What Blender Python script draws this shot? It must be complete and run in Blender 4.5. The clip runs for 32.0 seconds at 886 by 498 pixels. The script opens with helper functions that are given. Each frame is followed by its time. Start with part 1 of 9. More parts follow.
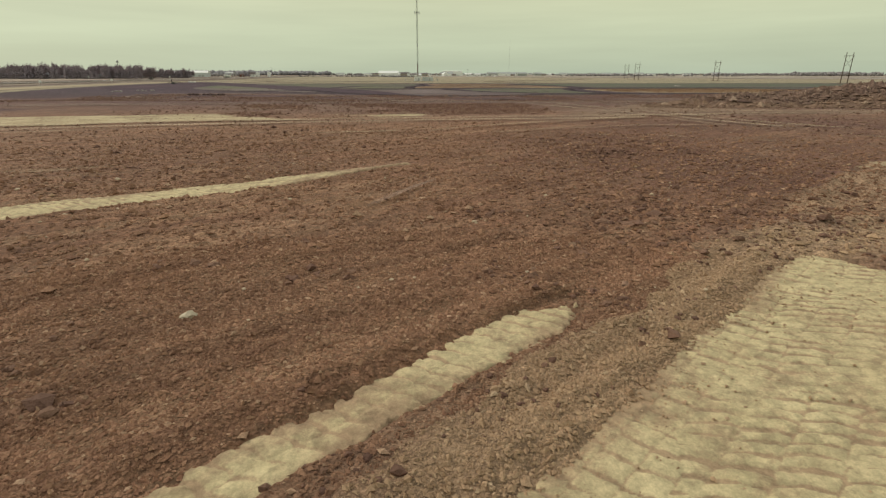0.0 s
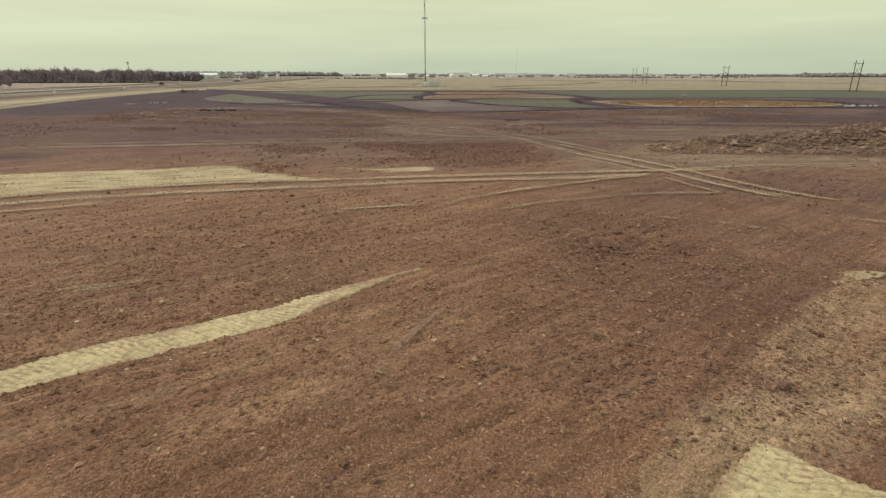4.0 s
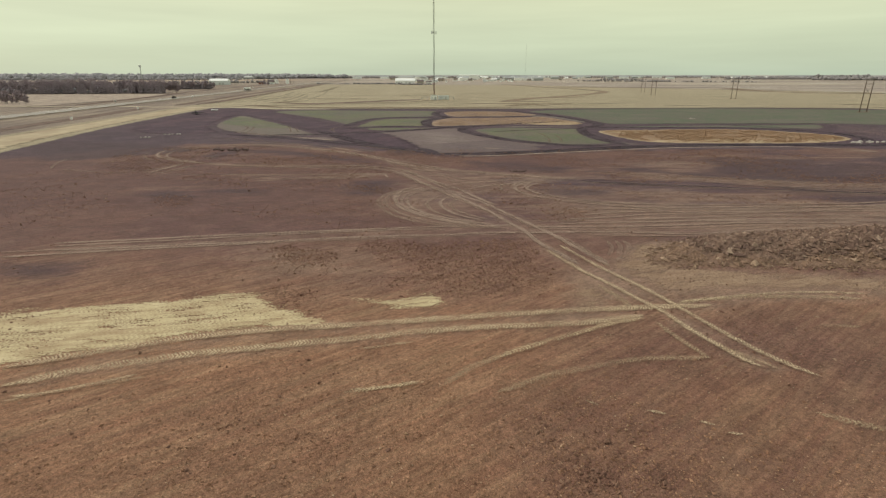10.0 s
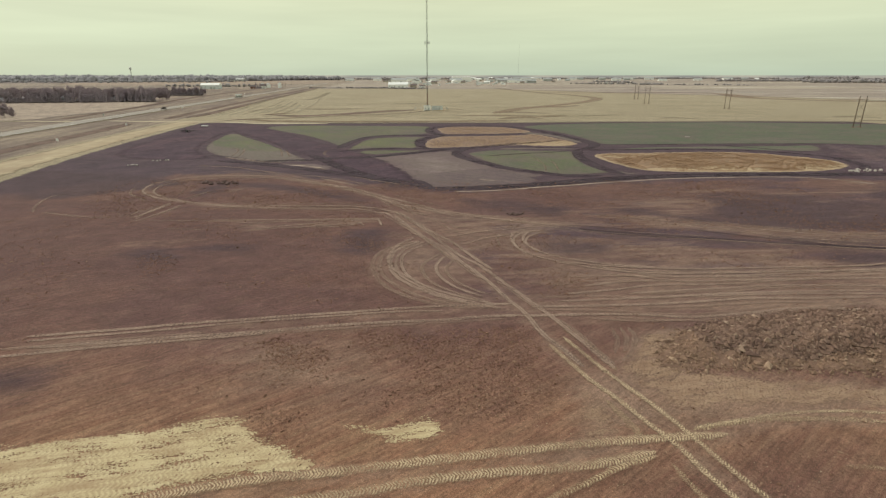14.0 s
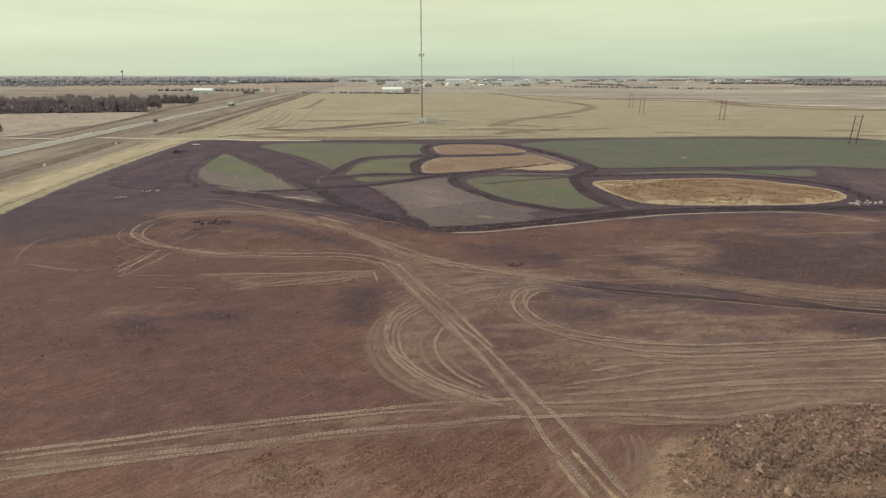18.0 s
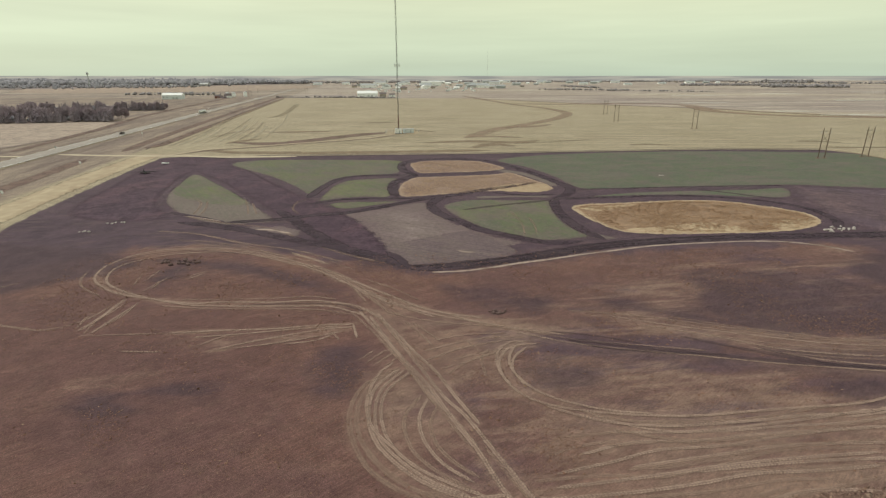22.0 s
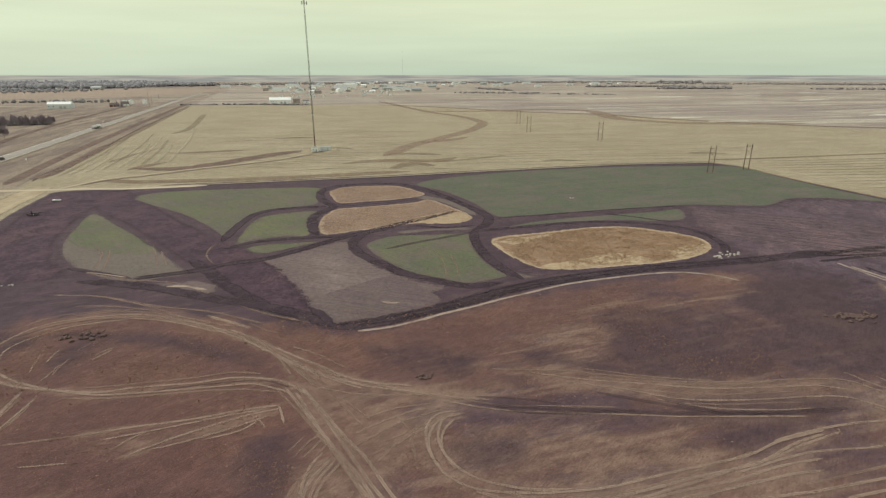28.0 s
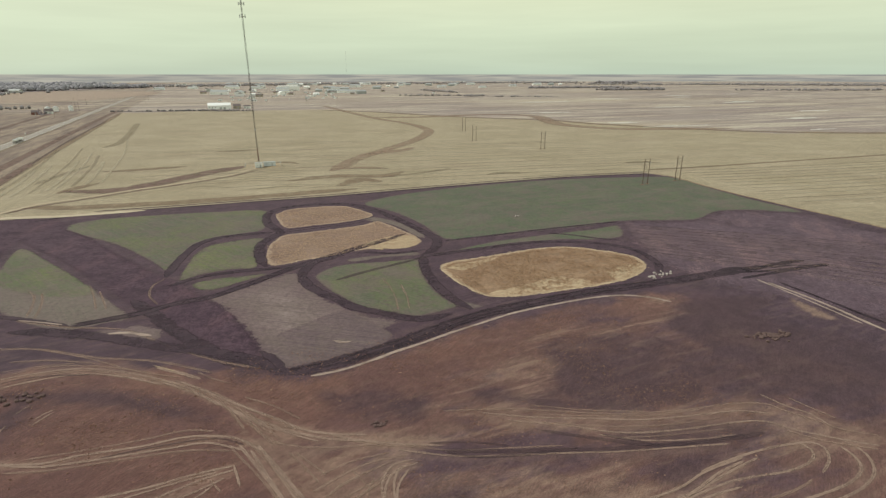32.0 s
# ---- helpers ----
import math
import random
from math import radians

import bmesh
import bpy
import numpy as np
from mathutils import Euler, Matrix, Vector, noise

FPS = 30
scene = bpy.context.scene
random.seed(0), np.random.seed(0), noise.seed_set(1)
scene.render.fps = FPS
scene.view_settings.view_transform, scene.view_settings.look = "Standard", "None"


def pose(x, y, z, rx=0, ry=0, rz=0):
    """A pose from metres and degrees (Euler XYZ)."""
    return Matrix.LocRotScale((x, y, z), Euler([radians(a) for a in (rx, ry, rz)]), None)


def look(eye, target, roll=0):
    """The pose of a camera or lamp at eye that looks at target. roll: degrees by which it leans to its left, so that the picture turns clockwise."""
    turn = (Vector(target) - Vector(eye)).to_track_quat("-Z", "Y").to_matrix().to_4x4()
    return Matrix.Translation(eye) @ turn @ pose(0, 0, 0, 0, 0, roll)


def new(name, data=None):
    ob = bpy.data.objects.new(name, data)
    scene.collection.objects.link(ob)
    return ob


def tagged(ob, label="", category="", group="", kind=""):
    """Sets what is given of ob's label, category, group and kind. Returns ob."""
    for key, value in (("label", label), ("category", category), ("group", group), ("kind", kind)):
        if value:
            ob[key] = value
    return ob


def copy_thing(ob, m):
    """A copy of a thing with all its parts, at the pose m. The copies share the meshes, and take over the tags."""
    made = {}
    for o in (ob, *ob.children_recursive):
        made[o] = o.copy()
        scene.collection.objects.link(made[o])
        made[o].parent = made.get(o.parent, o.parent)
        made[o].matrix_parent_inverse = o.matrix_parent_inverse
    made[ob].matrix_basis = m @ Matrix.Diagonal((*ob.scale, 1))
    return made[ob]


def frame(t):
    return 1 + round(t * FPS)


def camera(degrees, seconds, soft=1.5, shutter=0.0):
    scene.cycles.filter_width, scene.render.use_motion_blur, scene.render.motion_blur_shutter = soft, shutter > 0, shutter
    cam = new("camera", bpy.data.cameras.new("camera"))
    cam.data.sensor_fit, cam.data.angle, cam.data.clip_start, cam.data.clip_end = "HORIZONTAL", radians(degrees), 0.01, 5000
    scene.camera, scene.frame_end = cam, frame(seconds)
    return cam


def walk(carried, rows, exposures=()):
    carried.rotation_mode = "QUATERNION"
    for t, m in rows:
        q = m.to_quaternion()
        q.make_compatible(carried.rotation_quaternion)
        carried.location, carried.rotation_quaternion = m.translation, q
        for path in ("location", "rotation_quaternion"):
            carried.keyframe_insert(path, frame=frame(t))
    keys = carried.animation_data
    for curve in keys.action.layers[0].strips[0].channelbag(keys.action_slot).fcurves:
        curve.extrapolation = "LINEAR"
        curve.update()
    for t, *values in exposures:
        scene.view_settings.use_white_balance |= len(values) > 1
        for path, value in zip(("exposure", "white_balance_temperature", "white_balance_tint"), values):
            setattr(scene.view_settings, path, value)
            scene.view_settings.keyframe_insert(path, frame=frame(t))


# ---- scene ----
cam = camera(81.0, 32.0, soft=1.3)
# seconds, place of the eye, turn to the left, look up
ROWS = [
    (0.0, 0.0, 0.0, 3.0, 0.0, -18.59),
    (0.5, -0.02, -0.14, 3.35, 0.13, -18.59),
    (1.0, -0.04, -0.22, 3.83, 0.26, -18.6),
    (1.5, -0.07, -0.28, 4.32, 0.32, -18.59),
    (2.0, -0.1, -0.34, 4.79, 0.34, -18.58),
    (2.5, -0.1, -0.35, 5.24, 0.48, -18.58),
    (3.0, -0.1, -0.36, 5.73, 0.58, -18.57),
    (3.5, -0.11, -0.35, 6.26, 0.62, -18.57),
    (5.5, 0.07, -0.45, 8.95, 1.37, -18.56),
    (6.0, 0.09, -0.4, 9.82, 1.38, -18.55),
    (6.5, 0.12, -0.34, 10.74, 1.51, -18.54),
    (7.0, 0.16, -0.29, 11.66, 1.55, -18.53),
    (7.5, 0.22, -0.24, 12.57, 1.57, -18.53),
    (8.0, 0.27, -0.18, 13.46, 1.63, -18.53),
    (8.5, 0.3, -0.11, 14.31, 1.6, -18.53),
    (9.0, 0.24, 0.04, 15.17, 1.53, -18.52),
    (9.5, 0.14, 0.26, 16.03, 1.65, -18.51),
    (10.0, 0.04, 0.64, 16.88, 1.71, -18.53),
    (10.5, -0.05, 1.11, 17.74, 1.73, -18.55),
    (11.0, -0.14, 1.64, 18.65, 1.95, -18.56),
    (11.5, -0.23, 2.27, 19.63, 2.15, -18.56),
    (12.0, -0.32, 2.98, 20.64, 2.29, -18.56),
    (12.5, -0.36, 3.74, 21.65, 2.3, -18.55),
    (13.0, -0.36, 4.51, 22.62, 1.74, -18.53),
    (13.5, -0.39, 5.26, 23.56, 0.94, -18.52),
    (14.0, -0.43, 6.02, 24.52, 0.97, -18.51),
    (14.5, -0.46, 6.74, 25.54, 1.04, -18.5),
    (16.5, -0.71, 9.43, 29.96, 0.56, -18.47),
    (17.0, -0.8, 10.15, 31.05, 0.53, -18.46),
    (17.5, -0.92, 10.92, 32.1, 0.49, -18.45),
    (18.0, -1.06, 11.73, 33.09, 0.34, -18.46),
    (18.5, -1.25, 12.57, 34.05, 0.32, -18.45),
    (19.0, -1.43, 13.4, 34.98, 0.28, -18.46),
    (19.5, -1.6, 14.18, 35.93, 0.34, -18.46),
    (20.0, -1.71, 14.94, 36.9, 0.35, -18.46),
    (20.5, -1.77, 15.66, 37.87, 0.32, -18.46),
    (21.0, -1.77, 16.34, 38.85, 0.55, -18.46),
    (21.5, -1.74, 16.96, 39.84, 0.17, -18.45),
    (22.0, -1.68, 17.51, 40.81, -2.27, -18.45),
    (22.5, -1.62, 18.0, 41.78, -5.26, -18.45),
    (23.0, -1.57, 18.46, 42.76, -7.14, -18.45),
    (23.5, -1.56, 18.92, 43.76, -7.38, -18.45),
    (24.0, -1.54, 19.33, 44.77, -7.3, -18.47),
    (24.5, -1.51, 19.67, 45.81, -7.02, -18.47),
    (25.0, -1.46, 19.93, 46.9, -7.05, -18.47),
    (25.5, -1.4, 20.07, 48.02, -7.83, -18.47),
    (27.5, -1.17, 20.09, 52.54, -10.77, -18.53),
    (28.0, -1.13, 20.09, 53.78, -11.1, -18.52),
    (28.5, -1.13, 20.08, 55.08, -12.71, -18.53),
    (29.0, -1.13, 20.06, 56.4, -15.09, -18.54),
    (29.5, -1.12, 20.02, 57.72, -16.87, -18.54),
    (30.0, -1.1, 19.98, 59.04, -17.11, -18.55),
    (30.5, -1.05, 19.93, 60.34, -17.11, -18.57),
    (31.0, -0.97, 19.9, 61.65, -17.15, -18.58),
    (31.5, -0.88, 19.89, 62.98, -17.1, -18.59),
    (32.0, -0.78, 19.9, 64.3, -16.87, -18.6),
]
# the picture brightens a little as the sky fills it
EXPOSURES = [(0.0, -0.25, 6500, 10), (3.0, -0.13, 6500, 10), (6.0, -0.06, 6480, 10), (9.0, -0.07, 6450, 10), (13.0, -0.03, 6400, 10), (17.0, -0.02, 6340, 10), (19.0, 0.03, 6300, 10), (25.0, 0.03, 6250, 10), (32.0, 0.02, 6200, 10)]
walk(cam, [(t, pose(x, y, z, 90 + pitch, 0, yaw)) for t, x, y, z, yaw, pitch in ROWS], EXPOSURES)

# ---- sky and sun: a pale, thinly overcast spring day ----
world = bpy.data.worlds.new("sky")
scene.world = world
world.use_nodes = True
wt = world.node_tree
wn, wl = wt.nodes, wt.links
bg = wn["Background"]
sky = wn.new("ShaderNodeTexSky")
sky.sky_type, sky.sun_disc = "NISHITA", False
sky.sun_elevation, sky.sun_rotation = radians(38), radians(-60)
sky_dim = wn.new("ShaderNodeVectorMath")
sky_dim.operation = "SCALE"
sky_dim.inputs["Scale"].default_value = 0.10
wl.new(sky.outputs[0], sky_dim.inputs[0])
wco = wn.new("ShaderNodeTexCoord")
wsep = wn.new("ShaderNodeSeparateXYZ")
wl.new(wco.outputs["Generated"], wsep.inputs[0])
wramp = wn.new("ShaderNodeValToRGB")
wl.new(wsep.outputs["Z"], wramp.inputs[0])
wramp.color_ramp.elements[0].color, wramp.color_ramp.elements[1].color = (0.56, 0.65, 0.485, 1), (1.0, 1.0, 1.0, 1)
for height, tone in [(0.06, (0.69, 0.755, 0.515, 1)), (0.12, (0.80, 0.83, 0.53, 1)), (0.3, (0.66, 0.70, 0.555, 1))]:
    wramp.color_ramp.elements.new(height).color = tone
# long flat cloud streaks
wmap = wn.new("ShaderNodeMapping")
wmap.inputs["Scale"].default_value = (1.6, 1.6, 22)
wl.new(wco.outputs["Generated"], wmap.inputs["Vector"])
wnoise = wn.new("ShaderNodeTexNoise")
wnoise.inputs["Scale"].default_value = 1.6
wnoise.inputs["Detail"].default_value = 5
wl.new(wmap.outputs[0], wnoise.inputs["Vector"])
wr = wn.new("ShaderNodeMapRange")
wr.inputs[1].default_value, wr.inputs[2].default_value, wr.inputs[3].default_value, wr.inputs[4].default_value = 0.3, 0.75, 0.93, 1.07
wl.new(wnoise.outputs[0], wr.inputs[0])
wcloud = wn.new("ShaderNodeVectorMath")
wcloud.operation = "SCALE"
wl.new(wramp.outputs[0], wcloud.inputs[0])
wl.new(wr.outputs[0], wcloud.inputs["Scale"])
wmix = wn.new("ShaderNodeMix")
wmix.data_type = "RGBA"
wmix.inputs[0].default_value = 0.12
wl.new(wcloud.outputs[0], wmix.inputs[6])
wl.new(sky_dim.outputs[0], wmix.inputs[7])
# the last land before the horizon: woods and pale fields in haze
wfar = wn.new("ShaderNodeMapping")
wfar.inputs["Scale"].default_value = (14, 14, 420)
wl.new(wco.outputs["Generated"], wfar.inputs["Vector"])
wstrip = wn.new("ShaderNodeTexNoise")
wstrip.inputs["Scale"].default_value, wstrip.inputs["Detail"].default_value = 1.0, 4
wl.new(wfar.outputs[0], wstrip.inputs["Vector"])
wland = wn.new("ShaderNodeValToRGB")
wl.new(wstrip.outputs[0], wland.inputs[0])
wland.color_ramp.elements[0].position, wland.color_ramp.elements[0].color = 0.40, (0.30, 0.295, 0.265, 1)
wland.color_ramp.elements[1].position, wland.color_ramp.elements[1].color = 0.60, (0.47, 0.44, 0.355, 1)
wedge = wn.new("ShaderNodeMapRange")
wedge.inputs[1].default_value, wedge.inputs[2].default_value = -0.0006, 0.0006
wl.new(wsep.outputs["Z"], wedge.inputs[0])
wall_round = wn.new("ShaderNodeMix")
wall_round.data_type = "RGBA"
wl.new(wedge.outputs[0], wall_round.inputs[0])
wl.new(wland.outputs[0], wall_round.inputs[6])
wl.new(wmix.outputs[2], wall_round.inputs[7])
wl.new(wall_round.outputs[2], bg.inputs["Color"])
bg.inputs["Strength"].default_value = 1.0

sun = new("sun", bpy.data.lights.new("sun", "SUN"))
sun.data.energy, sun.data.angle, sun.data.color = 2.0, radians(7), (1.0, 0.92, 0.80)
sun.matrix_world = look((-60, 35, 55), (0, 0, 0))


# ---- materials ----
class Nodes:
    """Short hand for one node material."""

    def __init__(self, name, rough=0.9):
        self.m = bpy.data.materials.new(name)
        self.m.use_nodes = True
        self.t = self.m.node_tree
        self.b = self.t.nodes["Principled BSDF"]
        self.b.inputs["Roughness"].default_value = rough
        self.b.inputs["Specular IOR Level"].default_value = 0.25
        self.pos = self.t.nodes.new("ShaderNodeNewGeometry").outputs["Position"]

    def put(self, socket, v):
        if isinstance(v, bpy.types.NodeSocket):
            self.t.links.new(v, socket)
        elif isinstance(v, tuple) and len(v) == 3 and socket.type == "RGBA":
            socket.default_value = (*v, 1)
        else:
            socket.default_value = v

    def math(self, op, a, b=0.0, clamp=False):
        n = self.t.nodes.new("ShaderNodeMath")
        n.operation, n.use_clamp = op, clamp
        self.put(n.inputs[0], a), self.put(n.inputs[1], b)
        return n.outputs[0]

    def noise(self, scale, detail=3.0, vec=None, rough=0.6):
        n = self.t.nodes.new("ShaderNodeTexNoise")
        n.inputs["Scale"].default_value, n.inputs["Detail"].default_value, n.inputs["Roughness"].default_value = scale, detail, rough
        self.put(n.inputs["Vector"], vec or self.pos)
        return n.outputs[0]

    def turned(self, angle, sx, sy, vec=None):
        n = self.t.nodes.new("ShaderNodeMapping")
        n.vector_type = "TEXTURE"
        n.inputs["Rotation"].default_value = (0, 0, radians(angle))
        n.inputs["Scale"].default_value = (sx, sy, 1)
        self.put(n.inputs["Vector"], vec or self.pos)
        return n.outputs[0]

    def span(self, x, lo, hi, a=0.0, b=1.0):
        n = self.t.nodes.new("ShaderNodeMapRange")
        n.interpolation_type = "SMOOTHSTEP"
        self.put(n.inputs[0], x)
        n.inputs[1].default_value, n.inputs[2].default_value, n.inputs[3].default_value, n.inputs[4].default_value = lo, hi, a, b
        return n.outputs[0]

    def mix(self, f, a, b):
        n = self.t.nodes.new("ShaderNodeMix")
        n.data_type = "RGBA"
        self.put(n.inputs[0], f), self.put(n.inputs[6], a), self.put(n.inputs[7], b)
        return n.outputs[2]

    def scaled(self, colour, k):
        n = self.t.nodes.new("ShaderNodeVectorMath")
        n.operation = "SCALE"
        self.put(n.inputs[0], colour), self.put(n.inputs["Scale"], k)
        return n.outputs[0]

    def attr(self, name):
        n = self.t.nodes.new("ShaderNodeAttribute")
        n.attribute_name = name
        return n.outputs["Fac"]

    def cells(self, scale, vec=None):
        """Packed crumbs: 0 in the middle of each, more towards the gaps."""
        n = self.t.nodes.new("ShaderNodeTexVoronoi")
        n.inputs["Scale"].default_value = scale
        self.put(n.inputs["Vector"], vec or self.pos)
        return n.outputs["Distance"]

    def ribs(self, angle, gauge=0.8, lug=0.34):
        """Rows of chevron prints side by side."""
        n = self.t.nodes.new("ShaderNodeSeparateXYZ")
        wob = self.t.nodes.new("ShaderNodeVectorMath")
        wob.operation = "ADD"
        w = self.t.nodes.new("ShaderNodeVectorMath")
        w.operation = "SCALE"
        w.inputs["Scale"].default_value = 0.35
        tex = self.t.nodes.new("ShaderNodeTexNoise")
        tex.inputs["Scale"].default_value = 0.9
        self.put(tex.inputs["Vector"], self.pos)
        self.put(w.inputs[0], tex.outputs["Color"])
        self.put(wob.inputs[0], self.turned(angle, 1.0, 1.0)), self.put(wob.inputs[1], w.outputs[0])
        self.put(n.inputs[0], wob.outputs[0])
        v = self.math("ABSOLUTE", self.math("SUBTRACT", self.math("FRACT", self.math("DIVIDE", n.outputs[1], gauge)), 0.5))
        t = self.math("FRACT", self.math("DIVIDE", self.math("ADD", n.outputs[0], self.math("MULTIPLY", v, 0.55)), lug))
        bars = self.span(self.math("ABSOLUTE", self.math("SUBTRACT", t, 0.5)), 0.16, 0.36)
        gap = self.span(v, 0.36, 0.47)
        return bars, gap

    def uv(self):
        n = self.t.nodes.new("ShaderNodeSeparateXYZ")
        self.t.links.new(self.t.nodes.new("ShaderNodeUVMap").outputs[0], n.inputs[0])
        return n.outputs[0], n.outputs[1]

    def random(self):
        return self.t.nodes.new("ShaderNodeObjectInfo").outputs["Random"]

    def island(self):
        return self.t.nodes.new("ShaderNodeNewGeometry").outputs["Random Per Island"]

    def bump(self, height, strength, distance):
        n = self.t.nodes.new("ShaderNodeBump")
        n.inputs["Strength"].default_value, n.inputs["Distance"].default_value = strength, distance
        self.put(n.inputs["Height"], height)
        self.t.links.new(n.outputs[0], self.b.inputs["Normal"])

    def colour(self, v):
        self.put(self.b.inputs["Base Color"], v)
        return self

    def fade(self, alpha, grain=0.0):
        """Thin cover; with a grain it lies in crumbs, with what is below in the gaps."""
        if grain:
            crumbs = self.span(self.noise(grain, 2, rough=0.6), 0.30, 0.70, 0.02, 0.98)
            alpha = self.math("GREATER_THAN", alpha, crumbs)
        self.put(self.b.inputs["Alpha"], alpha)
        return self


BROWN, TAN, DARK, DARKER = (0.150, 0.075, 0.058), (0.198, 0.111, 0.084), (0.088, 0.054, 0.067), (0.066, 0.041, 0.052)
DRY = (0.378, 0.317, 0.210)


def soil_material():
    """Bare worked soil: brown near, dark topsoil stripped further on, dry pasture beyond the site."""
    g = Nodes("soil", 0.95)
    big, mid = g.noise(0.045, 4), g.noise(0.35, 7, rough=0.7)
    harrow = g.noise(1.0, 4, g.turned(38, 5.0, 0.55))
    fine, grit = g.noise(5.0, 5, rough=0.7), g.noise(26.0, 4, rough=0.7)
    c = g.mix(g.span(harrow, 0.35, 0.72), BROWN, TAN)
    c = g.mix(g.span(big, 0.42, 0.58, 0.0, 0.85), c, (0.136, 0.072, 0.064))
    c = g.mix(g.span(mid, 0.45, 0.75, 0.0, 0.4), c, (0.255, 0.165, 0.118))
    # the dry rise nearest the road's head
    dry = g.mix(g.span(harrow, 0.40, 0.63), (0.258, 0.134, 0.078), (0.325, 0.188, 0.109))
    dry = g.mix(g.span(big, 0.40, 0.62, 0.0, 0.5), dry, (0.295, 0.150, 0.087))
    dry = g.mix(g.span(g.noise(0.7, 8, g.turned(37, 7.0, 0.5), 0.7), 0.46, 0.62, 0.0, 0.42), dry, (0.39, 0.248, 0.142))
    dry = g.mix(g.span(g.noise(0.55, 8, g.turned(39, 6.0, 0.6), 0.7), 0.50, 0.64, 0.0, 0.5), dry, (0.205, 0.108, 0.067))
    lie = g.math("ADD", g.attr("dry"), g.math("MULTIPLY", g.math("SUBTRACT", g.noise(0.11, 6), 0.5), 22.0))
    c = g.mix(g.span(lie, -17.0, 15.0), c, dry)
    # dark topsoil
    d = g.mix(g.span(g.noise(0.09, 5), 0.35, 0.68), DARK, DARKER)
    d = g.mix(g.span(g.noise(0.8, 5, g.turned(12, 7.0, 1.0)), 0.48, 0.68, 0.0, 0.6), d, (0.128, 0.084, 0.078))
    wobble = g.math("MULTIPLY", g.math("SUBTRACT", g.noise(0.12, 5), 0.5), 16.0)
    f = g.span(g.math("ADD", g.attr("dark"), wobble), -3.0, 3.5)
    c = g.mix(f, c, d)
    c = g.mix(g.math("MULTIPLY", g.attr("deep"), g.span(g.noise(0.07, 7, rough=0.7), 0.3, 0.6, 0.35, 0.8)), c, (0.116, 0.058, 0.051))
    c = g.mix(g.span(g.attr("worked"), -8.0, 16.0, 0.0, 0.55), c, (0.136, 0.078, 0.067))
    # streaks of dry pale dust and of damp soil, along the way the scrapers ran
    streak = g.noise(0.55, 6, g.turned(7, 12.0, 1.3))
    f = g.math("MULTIPLY", g.span(streak, 0.48, 0.66, 0.0, 0.55), g.span(g.attr("worked"), -6.0, 12.0))
    c = g.mix(f, c, (0.285, 0.19, 0.14))
    damp = g.noise(0.05, 7, g.turned(5, 2.2, 0.8), 0.66)
    f = g.math("MULTIPLY", g.span(damp, 0.48, 0.60, 0.0, 0.85), g.span(g.attr("worked"), -10.0, 12.0))
    c = g.mix(f, c, DARK)
    ragged = g.math("MULTIPLY", g.math("SUBTRACT", g.noise(0.3, 9, g.turned(12, 2.5, 1.0), 0.7), 0.5), 1.5)
    c = g.mix(g.span(g.math("ADD", g.attr("damp"), ragged), 0.15, 0.95, 0.0, 0.85), c, (0.074, 0.044, 0.049))
    ragged = g.math("MULTIPLY", g.math("SUBTRACT", g.noise(0.45, 9, g.turned(14, 3.0, 1.0), 0.72), 0.5), 1.5)
    dry_only = g.math("SUBTRACT", 1.0, g.math("MULTIPLY", g.attr("damp"), 0.85))
    f = g.span(g.math("ADD", g.attr("dust"), g.math("MULTIPLY", ragged, 1.5)), 0.15, 1.1, 0.0, 0.74)
    c = g.mix(g.math("MULTIPLY", f, dry_only), c, (0.28, 0.188, 0.134))
    f = g.math("MULTIPLY", g.math("MULTIPLY", g.attr("drag"), dry_only), g.span(g.noise(0.9, 9, rough=0.8), 0.32, 0.58, 0.14, 0.46))
    c = g.mix(f, c, (0.268, 0.177, 0.129))
    c = g.mix(g.math("MULTIPLY", g.attr("tyred"), g.span(g.noise(2.0, 6, rough=0.7), 0.3, 0.6, 0.5, 0.95)), c, (0.45, 0.302, 0.178))
    # pasture
    p = g.mix(g.span(g.noise(0.02, 5), 0.35, 0.65), (0.325, 0.272, 0.172), DRY)
    p = g.mix(g.span(g.noise(0.9, 4, g.turned(-3, 60.0, 3.0)), 0.5, 0.72, 0.0, 0.6), p, (0.29, 0.23, 0.14))
    p = g.mix(g.span(g.noise(0.05, 7, g.turned(-6, 4.0, 1.0), 0.7), 0.46, 0.60, 0.0, 0.55), p, (0.285, 0.232, 0.15))
    p = g.mix(g.span(g.noise(0.03, 8, g.turned(4, 5.0, 1.0), 0.72), 0.55, 0.66, 0.0, 0.45), p, (0.27, 0.2, 0.14))
    p = g.mix(g.span(g.noise(0.5, 6, g.turned(-8, 30.0, 1.5), 0.7), 0.52, 0.66, 0.0, 0.5), p, (0.43, 0.37, 0.26))
    # far scrub, its colours lightened to carry the haze of distance
    scrub = g.mix(g.span(g.noise(0.006, 6, g.turned(8, 3.0, 1.0)), 0.4, 0.6), (0.335, 0.275, 0.228), (0.285, 0.232, 0.20))
    scrub = g.mix(g.span(g.noise(0.0045, 6, g.turned(3, 5.0, 1.0)), 0.46, 0.60, 0.0, 0.85), scrub, (0.43, 0.36, 0.262))
    p = g.mix(g.span(g.math("ADD", g.attr("beyond"), g.math("MULTIPLY", g.math("SUBTRACT", g.noise(0.01, 4), 0.5), 160.0)), -8.0, 8.0), p, scrub)
    v = g.mix(g.span(g.noise(0.05, 5, g.turned(95, 6.0, 1.0)), 0.35, 0.66), (0.185, 0.138, 0.110), (0.305, 0.240, 0.172))
